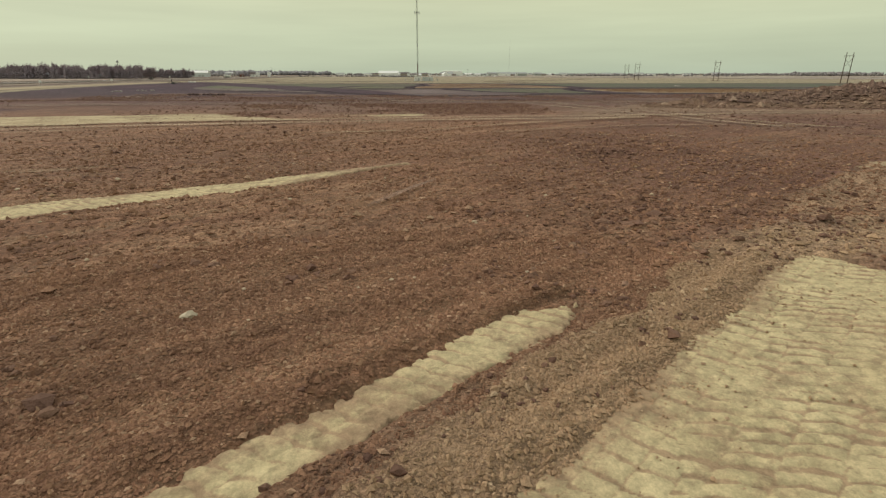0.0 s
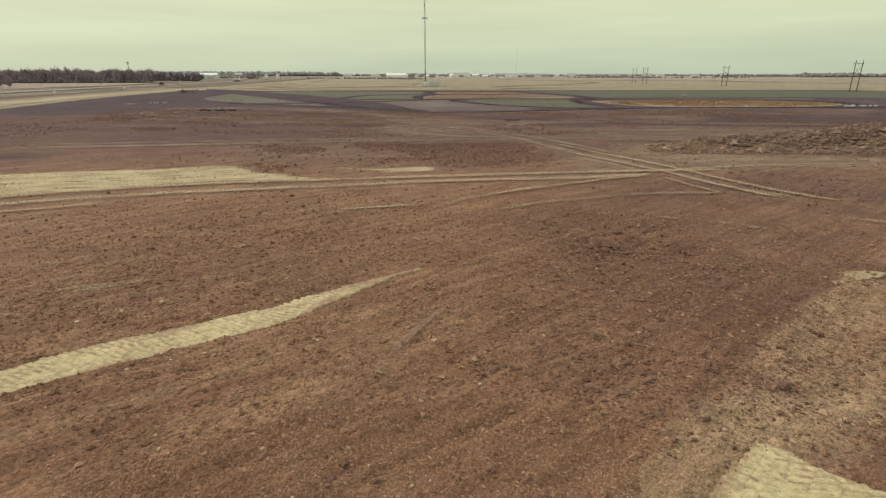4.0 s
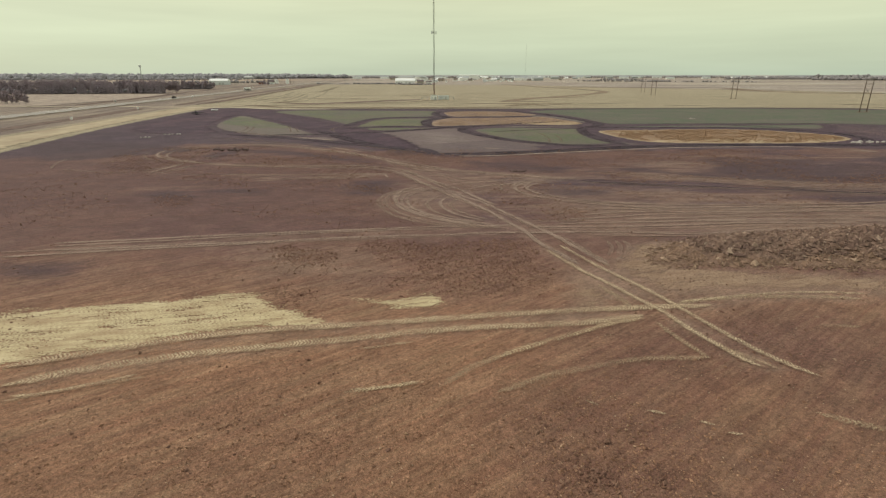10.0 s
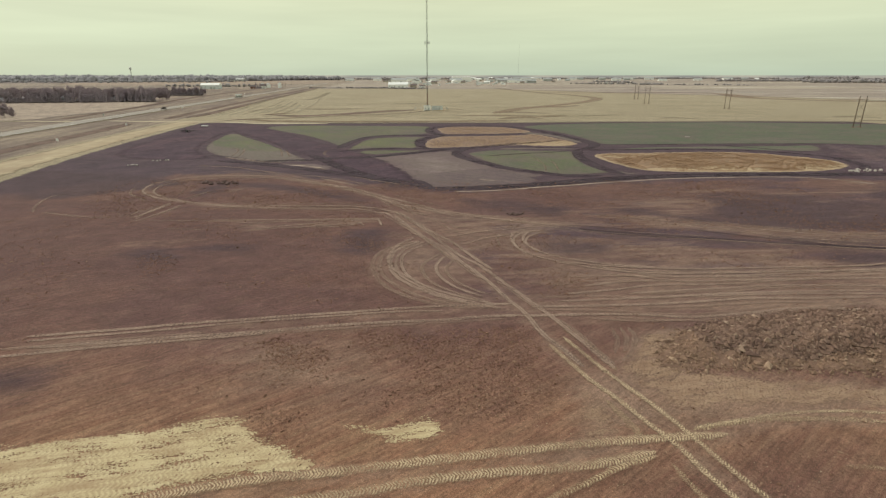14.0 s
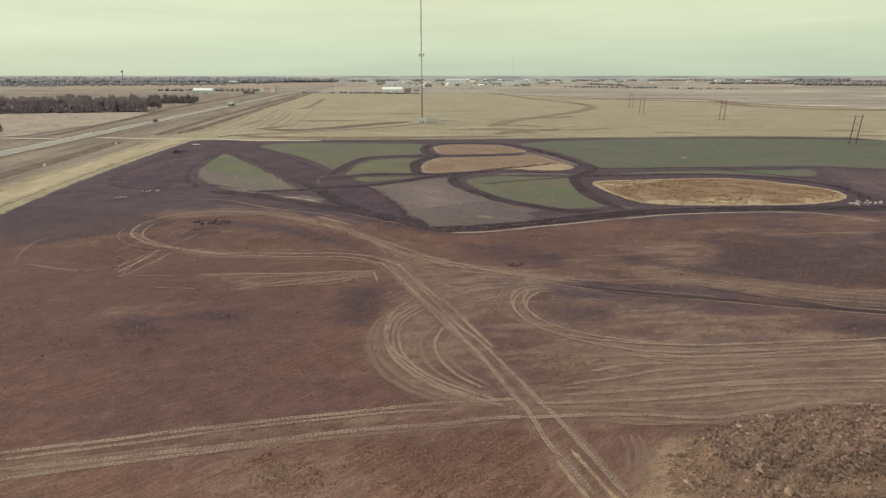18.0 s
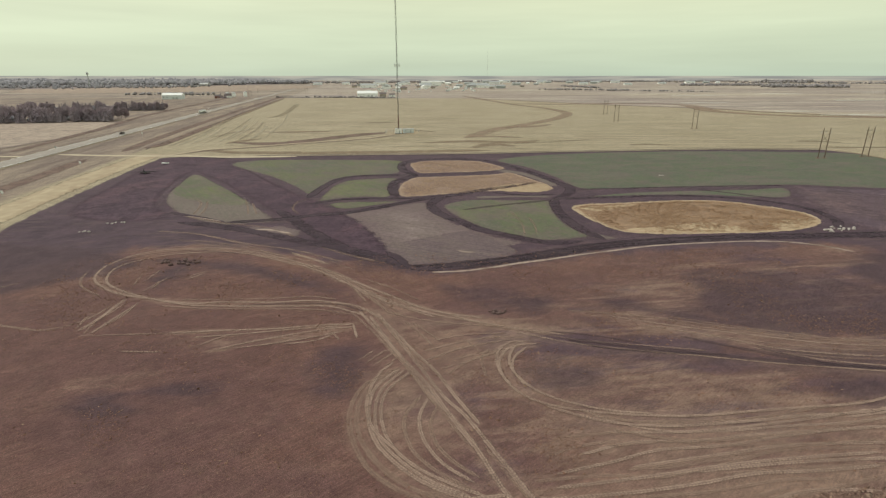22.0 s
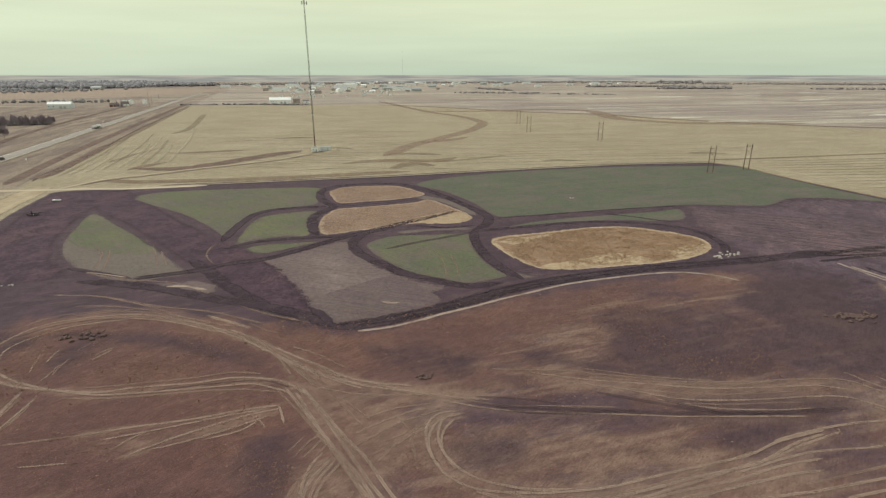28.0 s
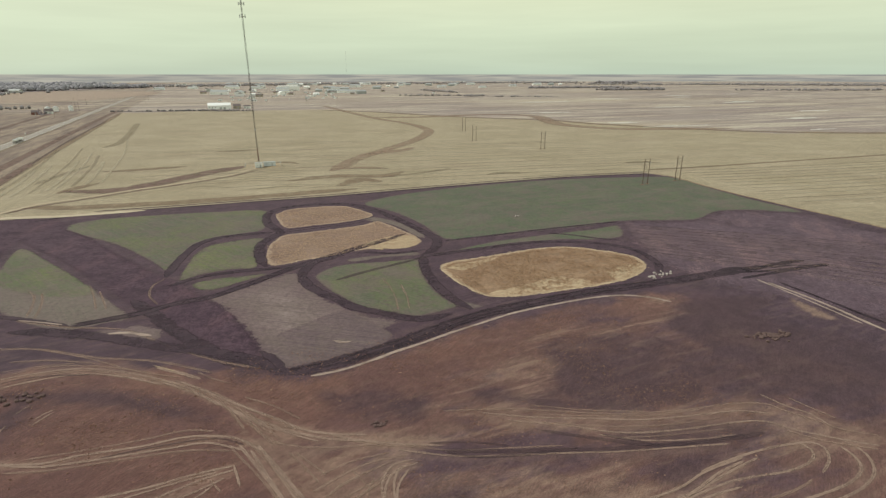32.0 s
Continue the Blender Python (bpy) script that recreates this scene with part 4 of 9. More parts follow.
DUSTY_WIDE.append([(-13.3, 119.4), (0.6, 109.0), (20.5, 98.8), (16.1, 90.0), (10.2, 80.8), (-4.3, 85.5)])
DUSTY_WIDE.append([(8.2, 60.3), (18.3, 65.1), (55.4, 71.1), (45.2, 58.4), (22.1, 55.4), (8.7, 55.8)])
DUSTY_WIDE.append([(33.0, 104.8), (50.4, 101.4), (72.4, 94.2), (90.7, 90.5), (103.6, 75.2), (96.2, 70.3), (73.8, 81.2), (55.4, 89.2), (34.8, 95.0)])
DUSTY_WIDE.append([(38.5, 120.4), (53.8, 123.3), (64.5, 116.1), (58.3, 114.3), (48.3, 112.1), (38.4, 115.2)])
DUSTY_WIDE.append([(71.2, 128.8), (80.7, 130.7), (83.8, 124.9), (77.7, 124.5)])
DUSTY_WIDE.append([(109.3, 123.9), (115.5, 119.5), (116.4, 106.1), (117.8, 97.3), (110.3, 101.0), (106.3, 112.9)])
DUSTY_WIDE.append([(103.6, 146.4), (112.7, 141.6), (107.9, 137.6), (103.1, 140.3)])
DUSTY_WIDE.append([(-52.5, 83.5), (-48.0, 85.5), (-38.3, 86.8), (-42.4, 82.2), (-48.4, 79.9)])
DUSTY_WIDE.append([(-43.1, 98.1), (-34.6, 98.8), (-29.9, 99.4), (-33.3, 95.0), (-37.4, 93.9)])
DUSTY_WIDE.append([(-23.9, 50.0), (-10.5, 51.3), (-5.2, 44.6), (-2.9, 40.6), (-14.7, 39.6), (-20.2, 44.0)])
DAMP_WIDE = []
DAMP_WIDE.append([(59.6, 129.1), (88.6, 123.7), (99.7, 110.1), (105.1, 93.4), (119.6, 85.8), (104.6, 75.9), (98.4, 87.9), (80.5, 95.1), (56.0, 99.6), (40.2, 107.0), (52.8, 110.5)])
DAMP_WIDE.append([(120.7, 129.6), (131.1, 118.1), (140.9, 100.0), (119.6, 85.8), (110.1, 100.4), (108.9, 110.4)])
DAMP_WIDE.append([(22.5, 96.6), (39.3, 92.2), (54.1, 87.4), (69.2, 83.1), (66.1, 79.8), (42.2, 87.1), (21.4, 93.1)])
DAMP_WIDE.append([(22.3, 94.7), (38.0, 91.5), (56.0, 88.0), (80.3, 84.2), (74.1, 78.4), (55.6, 81.0), (36.0, 87.4), (22.6, 89.3)])
DAMP_WIDE.append([(13.8, 86.8), (22.9, 87.2), (24.2, 80.6), (17.5, 78.1), (13.6, 82.1)])
DAMP_WIDE.append([(1.5, 121.5), (18.4, 118.7), (23.1, 108.0), (9.4, 109.2)])
# dust dragged along by repeated wheel passes: a way, its width and how thick the dust lies
DRAGGED = []


def dragged(way, width, depth):
    DRAGGED.append((way, width, depth))


dragged([(-42.5, 49.0), (-35.8, 50.9), (-27.5, 52.9), (-17.3, 55.1), (-6.2, 57.1), (3.2, 58.7), (9.2, 59.0)], 2.4, 1.0)
dragged([(-41.1, 47.3), (-34.5, 49.0), (-26.3, 50.6), (-16.5, 52.4), (-5.9, 54.1), (3.0, 55.7), (8.8, 56.7)], 2.2, 1.0)
dragged([(-5.9, 86.6), (-9.4, 81.6), (-10.3, 74.8), (-9.0, 68.4), (-5.8, 63.5), (-1.6, 60.2), (3.8, 58.3)], 3.6, 1.0)
dragged([(-3.1, 82.7), (-5.3, 76.7), (-5.5, 71.5), (-3.7, 66.3), (-0.0, 62.3), (4.5, 59.6)], 3.4, 1.0)
dragged([(-0.2, 76.7), (-1.7, 72.3), (-0.6, 67.7), (2.3, 63.5), (5.2, 60.8)], 2.6, 0.65)
dragged([(-12.7, 107.9), (-5.7, 91.1), (-1.0, 79.6), (3.3, 69.5), (6.0, 62.6), (8.0, 57.2), (9.3, 51.9), (10.7, 47.9), (11.5, 45.6)], 2.4, 0.55)
dragged([(-9.7, 106.2), (-2.8, 89.1), (2.1, 75.8), (6.4, 65.7), (9.6, 57.7), (12.0, 51.2), (13.9, 45.8)], 2.4, 0.55)
dragged([(7.9, 52.4), (11.4, 45.3), (14.0, 39.6), (16.0, 35.9), (17.7, 31.4), (19.3, 28.3)], 3.0, 0.65)
dragged([(7.0, 56.0), (15.7, 56.4), (25.3, 56.1), (35.1, 58.1), (45.6, 58.9)], 2.6, 1.0)
dragged([(8.0, 58.6), (16.5, 59.0), (27.2, 60.2), (37.2, 61.6), (48.2, 62.1)], 2.6, 1.0)
dragged([(9.6, 60.8), (18.4, 61.5), (28.3, 62.5), (38.9, 64.2), (51.3, 66.0)], 2.6, 1.0)
dragged([(12.4, 62.6), (20.8, 64.6), (30.1, 66.3), (40.9, 67.3), (53.9, 69.2)], 2.6, 1.0)
dragged([(18.6, 73.6), (25.0, 70.6), (33.6, 69.1), (44.2, 70.2), (56.7, 72.7)], 3.0, 1.0)
dragged([(21.1, 69.6), (28.5, 67.2), (41.3, 68.0), (55.2, 70.8)], 3.0, 0.65)
dragged([(-7.6, 104.7), (-14.2, 110.2), (-23.1, 113.3), (-31.5, 113.2), (-41.7, 113.1), (-52.2, 114.3), (-63.6, 119.0), (-71.5, 124.3), (-75.6, 130.2), (-76.7, 137.3), (-72.7, 143.6), (-63.0, 147.5), (-50.8, 146.7), (-38.7, 141.4), (-28.1, 134.4), (-17.8, 122.8)], 2.6, 1.0)
dragged([(-9.7, 106.3), (-16.0, 108.1), (-25.6, 110.3), (-38.0, 111.0), (-51.4, 112.3)], 2.2, 0.65)
dragged([(-73.5, 145.1), (-64.0, 150.0), (-51.6, 149.2), (-39.1, 142.9)], 3.0, 0.65)
dragged([(-32.6, 137.4), (-20.7, 127.0), (-10.3, 116.4), (-1.4, 108.5), (6.8, 104.1), (15.8, 101.5)], 3.4, 1.0)
dragged([(0.7, 106.3), (10.8, 102.6), (20.9, 100.8), (30.5, 98.2)], 6.0, 0.65)
dragged([(-12.4, 108.1), (-7.4, 99.8), (-2.6, 89.0), (1.2, 80.3), (4.9, 69.9)], 3.4, 1.0)
dragged([(-36.5, 93.7), (-31.4, 96.1), (-24.9, 98.3), (-18.9, 100.3), (-14.3, 102.0)], 3.6, 1.0)
dragged([(-45.9, 100.0), (-37.3, 100.7), (-28.3, 101.0), (-21.1, 102.0), (-14.4, 102.4)], 2.0, 1.0)
dragged([(-31.8, 94.7), (-25.3, 96.3), (-18.6, 98.7), (-15.1, 100.6)], 2.4, 1.0)
dragged([(18.1, 93.7), (12.7, 93.1), (10.1, 88.9), (9.9, 83.8), (11.6, 78.5), (15.9, 75.1), (22.9, 72.9), (32.4, 71.9), (43.3, 72.6), (54.3, 73.7), (63.3, 75.9), (72.6, 77.0)], 4.0, 1.0)
dragged([(12.4, 73.2), (19.2, 71.1), (27.6, 69.8), (36.7, 69.9), (47.1, 71.1), (56.3, 72.1), (64.9, 74.8), (71.5, 75.9)], 3.0, 1.0)
dragged([(14.5, 67.6), (23.2, 68.3), (34.3, 68.4), (46.3, 68.9), (57.8, 70.0), (65.8, 70.5)], 3.0, 1.0)
dragged([(15.7, 64.9), (25.9, 66.3), (37.4, 67.4), (49.6, 68.2), (63.9, 68.8)], 3.0, 1.0)
dragged([(20.3, 63.0), (32.0, 64.5), (43.6, 65.5), (60.5, 65.6)], 3.2, 1.0)
dragged([(27.0, 61.8), (39.3, 62.8), (58.0, 63.2)], 2.6, 1.0)
dragged([(50.5, 71.1), (60.3, 72.3), (70.1, 72.8), (79.2, 72.2), (85.1, 73.6), (86.6, 76.6)], 2.4, 1.0)
dragged([(58.0, 65.6), (71.2, 65.7), (82.6, 66.1), (89.4, 68.4), (92.6, 72.8)], 2.4, 1.0)
dragged([(41.7, 71.4), (53.3, 71.9), (65.6, 74.3), (78.1, 76.7), (87.4, 76.7)], 2.6, 1.0)
dragged([(25.3, 107.3), (38.4, 103.1), (50.8, 97.7), (63.1, 92.8), (76.0, 90.3), (87.3, 88.7), (93.9, 83.0), (101.3, 73.6)], 3.6, 1.0)
dragged([(31.9, 102.0), (45.2, 96.6), (56.3, 90.5), (68.7, 86.8), (83.1, 84.9), (89.1, 79.2), (98.3, 71.7)], 3.4, 1.0)
dragged([(49.3, 91.2), (58.4, 86.7), (69.6, 83.5), (79.0, 82.3)], 2.2, 1.0)
dragged([(11.9, 98.6), (23.0, 92.9), (34.4, 89.2), (47.1, 85.7), (60.0, 82.5), (72.7, 80.1)], 3.0, 1.0)
dragged([(-16.7, 120.9), (-10.9, 113.6), (-3.7, 106.9), (4.3, 102.9)], 3.2, 0.65)
dragged([(-3.3, 89.2), (3.2, 93.0), (11.4, 95.6), (19.8, 96.1)], 4.5, 0.65)
dragged([(-5.7, 105.4), (-2.0, 98.3), (0.9, 92.7)], 2.6, 0.65)
dragged([(-10.8, 87.6), (-7.6, 91.3), (-4.1, 93.3)], 4.0, 0.65)
dragged([(2.3, 84.8), (8.2, 88.9), (13.7, 92.4)], 4.0, 0.65)
dragged([(-66.1, 147.2), (-59.0, 148.7), (-49.6, 147.4), (-37.7, 141.6), (-25.7, 132.3), (-14.4, 119.7), (-3.6, 109.3), (4.4, 103.6)], 4.0, 1.0)
dragged([(-69.5, 155.8), (-58.4, 153.5), (-46.4, 148.7), (-32.6, 139.5)], 3.0, 0.65)
dragged([(-27.1, 26.2), (-23.7, 27.8), (-18.9, 30.3), (-12.2, 32.1), (-1.6, 33.9), (7.1, 35.4), (14.6, 36.5)], 1.6, 1.0)
dragged([(-25.5, 24.5), (-22.5, 26.3), (-17.7, 28.2), (-11.4, 29.9), (-1.5, 32.2), (6.7, 33.5), (12.8, 34.7)], 1.6, 1.0)
dragged([(15.0, 36.6), (20.3, 38.3), (25.7, 39.0), (31.8, 38.8)], 2.0, 1.0)


def drag_marks(X, Y):
    """Streaked bands of dust along the ways, 0 to 1."""
    out = np.zeros(X.shape)
    for seed, (way, width, depth) in enumerate(DRAGGED):
        line = spline(way, 2.5)
        lo, hi = line.min(0) - width, line.max(0) + width
        k = (X > lo[0]) & (X < hi[0]) & (Y > lo[1]) & (Y < hi[1])
        x, y = X[k], Y[k]
        best, off, run, u0 = np.full(x.shape, 1e9), np.zeros(x.shape), np.zeros(x.shape), 0.0
        for (ax, ay), (bx, by) in zip(line, line[1:]):
            ex, ey = bx - ax, by - ay
            n = max(math.hypot(ex, ey), 1e-6)
            t = np.clip(((x - ax) * ex + (y - ay) * ey) / n**2, 0, 1)
            d = (x - ax - t * ex) ** 2 + (y - ay - t * ey) ** 2
            nearer = d < best
            best = np.where(nearer, d, best)
            off = np.where(nearer, np.sign((x - ax) * ey - (y - ay) * ex), off)
            run = np.where(nearer, u0 + t * n, run)
            u0 += n
        v = off * np.sqrt(best) / (width * 0.62)
        streak = value_noise(run / 16, v * width * 0.9, 200 + seed) + 0.6 * value_noise(run / 8, v * width * 1.8, 300 + seed)
        e = 1 - np.abs(v) + 0.7 * rough_noise(x, y, 5, 3, 90)
        e = np.minimum(e, np.minimum(run, u0 - run) / 4)
        out[k] = np.maximum(out[k], depth * ss(0, 0.7, e) * (0.25 + 0.75 * ss(-0.25, 0.3, streak)))
    return out


LUMPY = [(6.5, 10.3), (7.86, 11.6), (10.45, 13.85), (12.12, 15.43), (13.7, 16.9), (15.4, 16.6), (15.5, 15.8), (18, 13), (13, 8.5), (8, 9.0)]


def soft_patches(X, Y, patches, fade, lines=()):
    """1 well inside a patch or on a line, falling to 0 outside."""
    out = np.zeros(X.shape)
    for outline, reach, closed in [(p, fade, True) for p in patches] + [(p, w, False) for p, w in lines]:
        line = spline(outline, 2.0, closed)
        lo, hi = line.min(0) - reach, line.max(0) + reach
        k = (X > lo[0]) & (X < hi[0]) & (Y > lo[1]) & (Y < hi[1])
        if closed:
            v = ss(-reach, reach, within(X[k], Y[k], line))
        else:
            v = 0.55 * ss(reach, 0, off_line(X[k], Y[k], line)[0])
        out[k] = np.maximum(out[k], v)
    return out


def build_ground():
    xs, ys = axis(-7, 8, 0.055, -90, 110, 0.6, -4900, 4900, 1.03), axis(1.2, 11, 0.055, -5, 160, 0.6, -400, 4900, 1.03)
    X, Y = np.meshgrid(xs, ys)
    near = (np.abs(X) < 36) & (Y < 46) & (Y > -30)
    Z = land(X, Y)
    Z[near] = floor_height(X[near], Y[near])
    me = fast_mesh("ground", np.stack([X, Y, Z], -1).reshape(-1, 3), grid_faces(len(xs), len(ys)))
    give(me, "dark", within(X, Y, spline(BROW, 6, True)))
    give(me, "dry", within(X, Y, np.array([(-70, -60), (-60, 30), (-30, 40), (0, 40), (20, 38), (46, 36), (70, 22), (70, -60)])))
    give(me, "deep", np.maximum(ss(-14, 14, within(X, Y, np.array([(-125, 55), (-50, 62), (-16, 66), (-18, 108), (-70, 120), (-110, 125)]))), 0.6 * ss(-12, 10, within(X, Y, np.array([(-60, 52), (60, 66), (120, 70), (120, 140), (60, 136), (0, 124), (-60, 142), (-100, 118)])))) + 0.75 * ss(-5, 5, within(X, Y, np.array([(3, 13), (2, 24), (10, 36), (44, 34), (44, 4), (16, 3)]))) + 0.25 * ss(-4, 4, within(X, Y, np.array([(-16, 12), (-22, 24), (-4, 27), (-2, 16)]))))
    give(me, "tyred", ss(-0.4, 0.4, within(X, Y, spline(DUSTY[0], 0.5, True)) + 0.5 * rough_noise(X, Y, 0.7, 2, 44)) + 0.75 * ss(-0.1, 0.25, within(X, Y, np.array(LUMPY)) + 0.3 * rough_noise(X, Y, 1.2, 2, 44)))
    give(me, "worked", within(X, Y, spline(WORKED, 5, True)))
    give(me, "dust", np.maximum(soft_patches(X, Y, DUSTY, 2.5, DUST_LINES), 0.6 * soft_patches(X, Y, DUSTY_WIDE, 5.0)))
    give(me, "drag", drag_marks(X, Y))
    give(me, "damp", np.maximum(soft_patches(X, Y, DAMP, 4.5), 0.75 * soft_patches(X, Y, DAMP_WIDE, 5.0)))
    give(me, "outside", -within(X, Y, np.array(SITE)))
    give(me, "beyond", Y - np.interp(X, [-300, 4, 77, 172, 285, 389, 430, 564, 900], [1120, 1112, 1101, 1001, 847, 755, 669, 523, 400]))
    give(me, "verge", np.minimum(HWY(Y) + 45 - X, 400))
    me.shade_smooth()
    me.materials.append(SOIL)
    return tagged(new("ground", me), "bare worked soil with dry pasture stretching to the horizon", "ground", "", "structure")


build_ground()

# ---- roads ----
road_y = np.array([-200, 100, 232, 340, 628, 1072, 2465, 4300.0])
strip("road_shoulder", np.stack([HWY(road_y) - 4, road_y], 1), 19, SHOULDER, "dusty gravel shoulder of the highway", "road shoulder", 12, 0.2, across=7, taper=False)
strip("highway", np.stack([HWY(road_y) - 4, road_y], 1), 11.5, ASPHALT, "weathered grey two-lane asphalt highway running to the horizon", "road", 12, 0.35, across=7, taper=False)
for side in (-5.2, 0.0, 5.2):
    strip("road_marking", np.stack([HWY(road_y) - 4 + side, road_y], 1), 0.28, WHITE if side else CONCRETE, "worn painted line along the highway", "road marking", 25, 0.40, across=2, taper=False)
strip("gravel_road", [(-98, 20), (-112, 80), (-127, 135), (-136, 178), (-147, 255), (-152, 303), (-154, 316)], 14.5, GRAVEL, "pale compacted gravel haul road beside the field", "road", 3, 0.06, across=11, taper=False)
strip("driveway", [(-206, 319), (-185, 315), (-150, 311), (-110, 311), (-72, 312.5)], 5.0, DRIVE, "pale gravel driveway between highway and field", "road", 4, 0.08, across=7)
strip("mast_lane", [(-143, 312), (-139, 320), (-128, 339), (-98, 364), (-71, 381), (-42, 401), (-23, 427), (-8, 438)], 3.4, FAINT_ROAD, "narrow dirt lane leading to the radio mast", "road", 4, 0.16, across=5)

# ---- covers of the far fields ----
far = dict(step=12, across=9, taper=True)
strip("field_edge", [(-117, 303), (-97, 312), (-59, 314), (-18, 315.7), (28, 317.3), (92, 324), (181, 330.6), (243, 326)], 2.4, LANE, "dark ploughed furrow along the field's edge", "field edge", 4, 0.07)
strip("field_edge", [(-97, 317), (-18, 320.5), (28, 322.5), (92, 329), (181, 335), (246, 331)], 2.0, LANE, "dark ploughed furrow along the field's edge", "field edge", 4, 0.072)
strip("field_edge", [(247, 327), (252, 311), (250, 280), (250.5, 250), (253.5, 220), (256.5, 194), (258, 177), (263, 60)], 2.2, LANE_PALE, "dry pale grass strip along the field's edge", "field edge", 4, 0.08)
strip("field_edge", [(250, 339), (300, 338), (420, 341), (700, 345)], 6, BANK, "damp grass strip between two stubble fields", "field edge", 8, 0.08)
strip("creek_bed", [(30, 400), (37, 413), (58, 457), (88, 499), (134, 566), (165, 630), (176, 684), (168, 771), (139, 885), (92, 1231)], 17, HOLLOW, "winding reddish drainage hollow in the stubble field", "creek", 6, 0.09, across=9)
strip("creek_bed", [(30, 408), (52, 410), (72, 400)], 12, HOLLOW, "reddish damp hollow beside the drainage", "creek", 4, 0.10, across=9)
strip("creek_bed", [(62, 478), (96, 488), (118, 508)], 16, HOLLOW, "reddish damp hollow beside the drainage", "creek", 4, 0.10, across=9)
strip("creek_bed", [(30, 346), (46, 362), (58, 352)], 22, BANK, "reddish damp hollow beside the drainage", "creek", 4, 0.102, across=9)
strip("creek_bed", [(0, 372), (30, 380), (62, 372), (80, 384)], 15, BANK, "reddish damp hollow beside the drainage", "creek", 4, 0.104, across=9)
strip("creek_bed", [(139, 885), (222, 868), (341, 887), (404, 833), (372, 690), (405, 614), (461, 589), (560, 570)], 34, HOLLOW, "reddish scrub band along the far drainage", "creek", 8, 0.14, across=9)
strip("field_edge", [(-128, 372), (-99, 372), (-84, 383), (-67, 404), (-48, 426), (-26, 443)], 19, DITCH, "dark damp grass strip beside the mast's lane", "field edge", 6, 0.11, across=9)
strip("field_edge", [(-136, 320), (-125, 336), (-96, 360), (-69, 377), (-40, 397), (-21, 420)], 2.6, DITCH, "dark furrow along the mast's lane", "field edge", 4, 0.12, across=5)
strip("field_edge", [(-126, 440), (-105, 447), (-83, 451), (-73, 453)], 12, BANK, "dull damp patch in dry stubble", "field edge", 6, 0.115, across=9)
strip("field_edge", [(-129, 366), (-125, 381), (-116, 398)], 9, BANK, "dull damp patch in dry stubble", "field edge", 6, 0.118, across=9)
strip("field_edge", [(-247, 908), (-212, 642), (-182, 458), (-174, 389), (-171, 355), (-166, 336)], 2.6, LANE_FAINT, "dark furrow between verge and stubble", "field edge", 8, 0.122, across=5)
strip("field_edge", [(-171, 344), (-169, 365), (-178, 424), (-190, 499)], 8, DITCH, "dark damp grass of the verge", "field edge", 6, 0.125, across=7)
strip("field_edge", [(-135, 332), (-90, 328), (-40, 327), (40, 334)], 13, BANK, "brown scrubby strip beside the driveway", "field edge", 6, 0.105, across=9)
strip("field_edge", [(-143, 120), (-160, 190), (-170, 250), (-180, 300)], 9, DITCH, "brown ditch between highway and haul road", "field edge", 6, 0.05, across=9)
strip("field_edge", [(-176, 330), (-195, 440), (-230, 680), (-300, 1190)], 9, DITCH, "brown ditch beside the highway", "field edge", 8, 0.05, across=9)
strip("field_edge", [(-240, 330), (-262, 440), (-318, 680), (-400, 1200)], 8, DITCH, "brown ditch beside the highway", "field edge", 8, 0.25, across=9)
strip("driveway", [(-320, 322), (-270, 315), (-216, 309)], 4.5, DRIVE, "pale gravel driveway west of the highway", "road", 4, 0.24, across=7)
strip("field_edge", [(-24, 448), (-2, 452), (10, 440)], 6, BANK, "dark damp grass behind the mast's huts", "field edge", 6, 0.11)
for pts, w in [([(-195, 862), (-168, 694), (-159, 614), (-163, 583)], 6), ([(-60, 529), (-40, 533), (-23, 532)], 7), ([(45, 408), (57, 405), (72, 400)], 5), ([(60, 365), (98, 378), (118, 388)], 4), ([(133, 355), (149, 359), (158, 353)], 8), ([(256, 370), (270, 371), (282, 362)], 10), ([(-152, 400), (-148, 440), (-142, 470)], 4)]:
    strip("field_edge", pts, w * 1.6, STREAK, "dull olive streak in dry stubble", "field edge", 8, rise() + 0.08, across=7)
strip("field_edge", [(-166, 345), (-185, 480), (-272, 1090)], 9, BANK, "damp ditch grass along the highway", "field edge", 12, 0.12)
strip("field_edge", [(-300, 1137), (-180, 1122), (-48, 1108)], 9, LANE, "dark hedge strip at the far end of the stubble field", "field edge", 12, 0.12)
strip("field_edge", [(77, 1101), (172, 1001), (285, 847), (389, 755), (430, 669), (564, 523), (800, 430)], 22, BANK, "reddish scrub edge of the stubble field", "field edge", 10, 0.13)
for k in range(46):
    y = 338 + 5.5 * k + rng.uniform(-2, 2)
    x0 = rng.uniform(-120, 40) if k % 3 else rng.uniform(-60, 0)
    reach = rng.uniform(30, 90)
    strip("swath_line", [(x0, y), (x0 + 0.3 * reach, y + rng.uniform(-1, 6)), (x0 + 0.65 * reach, y + rng.uniform(-2, 5)), (x0 + reach, y + rng.uniform(-9, 1))], rng.uniform(1.3, 2.4), STREAK if k % 2 else PALE_SWATH, "faint swath line in dry stubble", "swath line", 5, 0.14 + 0.002 * k, group="swath lines")
for k in range(9):
    x = -160 + 5.5 * k + rng.uniform(-1.5, 1.5)
    y = 350 + 6 * k
    reach = rng.uniform(90, 260)
    strip("swath_line", [(x, y), (x - 0.07 * reach, y + 0.5 * reach), (x - 0.17 * reach, y + reach)], rng.uniform(1.8, 3.4), PALE_SWATH if k % 3 else STREAK, "faint swath line along the field's edge", "swath line", 6, 0.27 + 0.003 * k, group="swath lines")
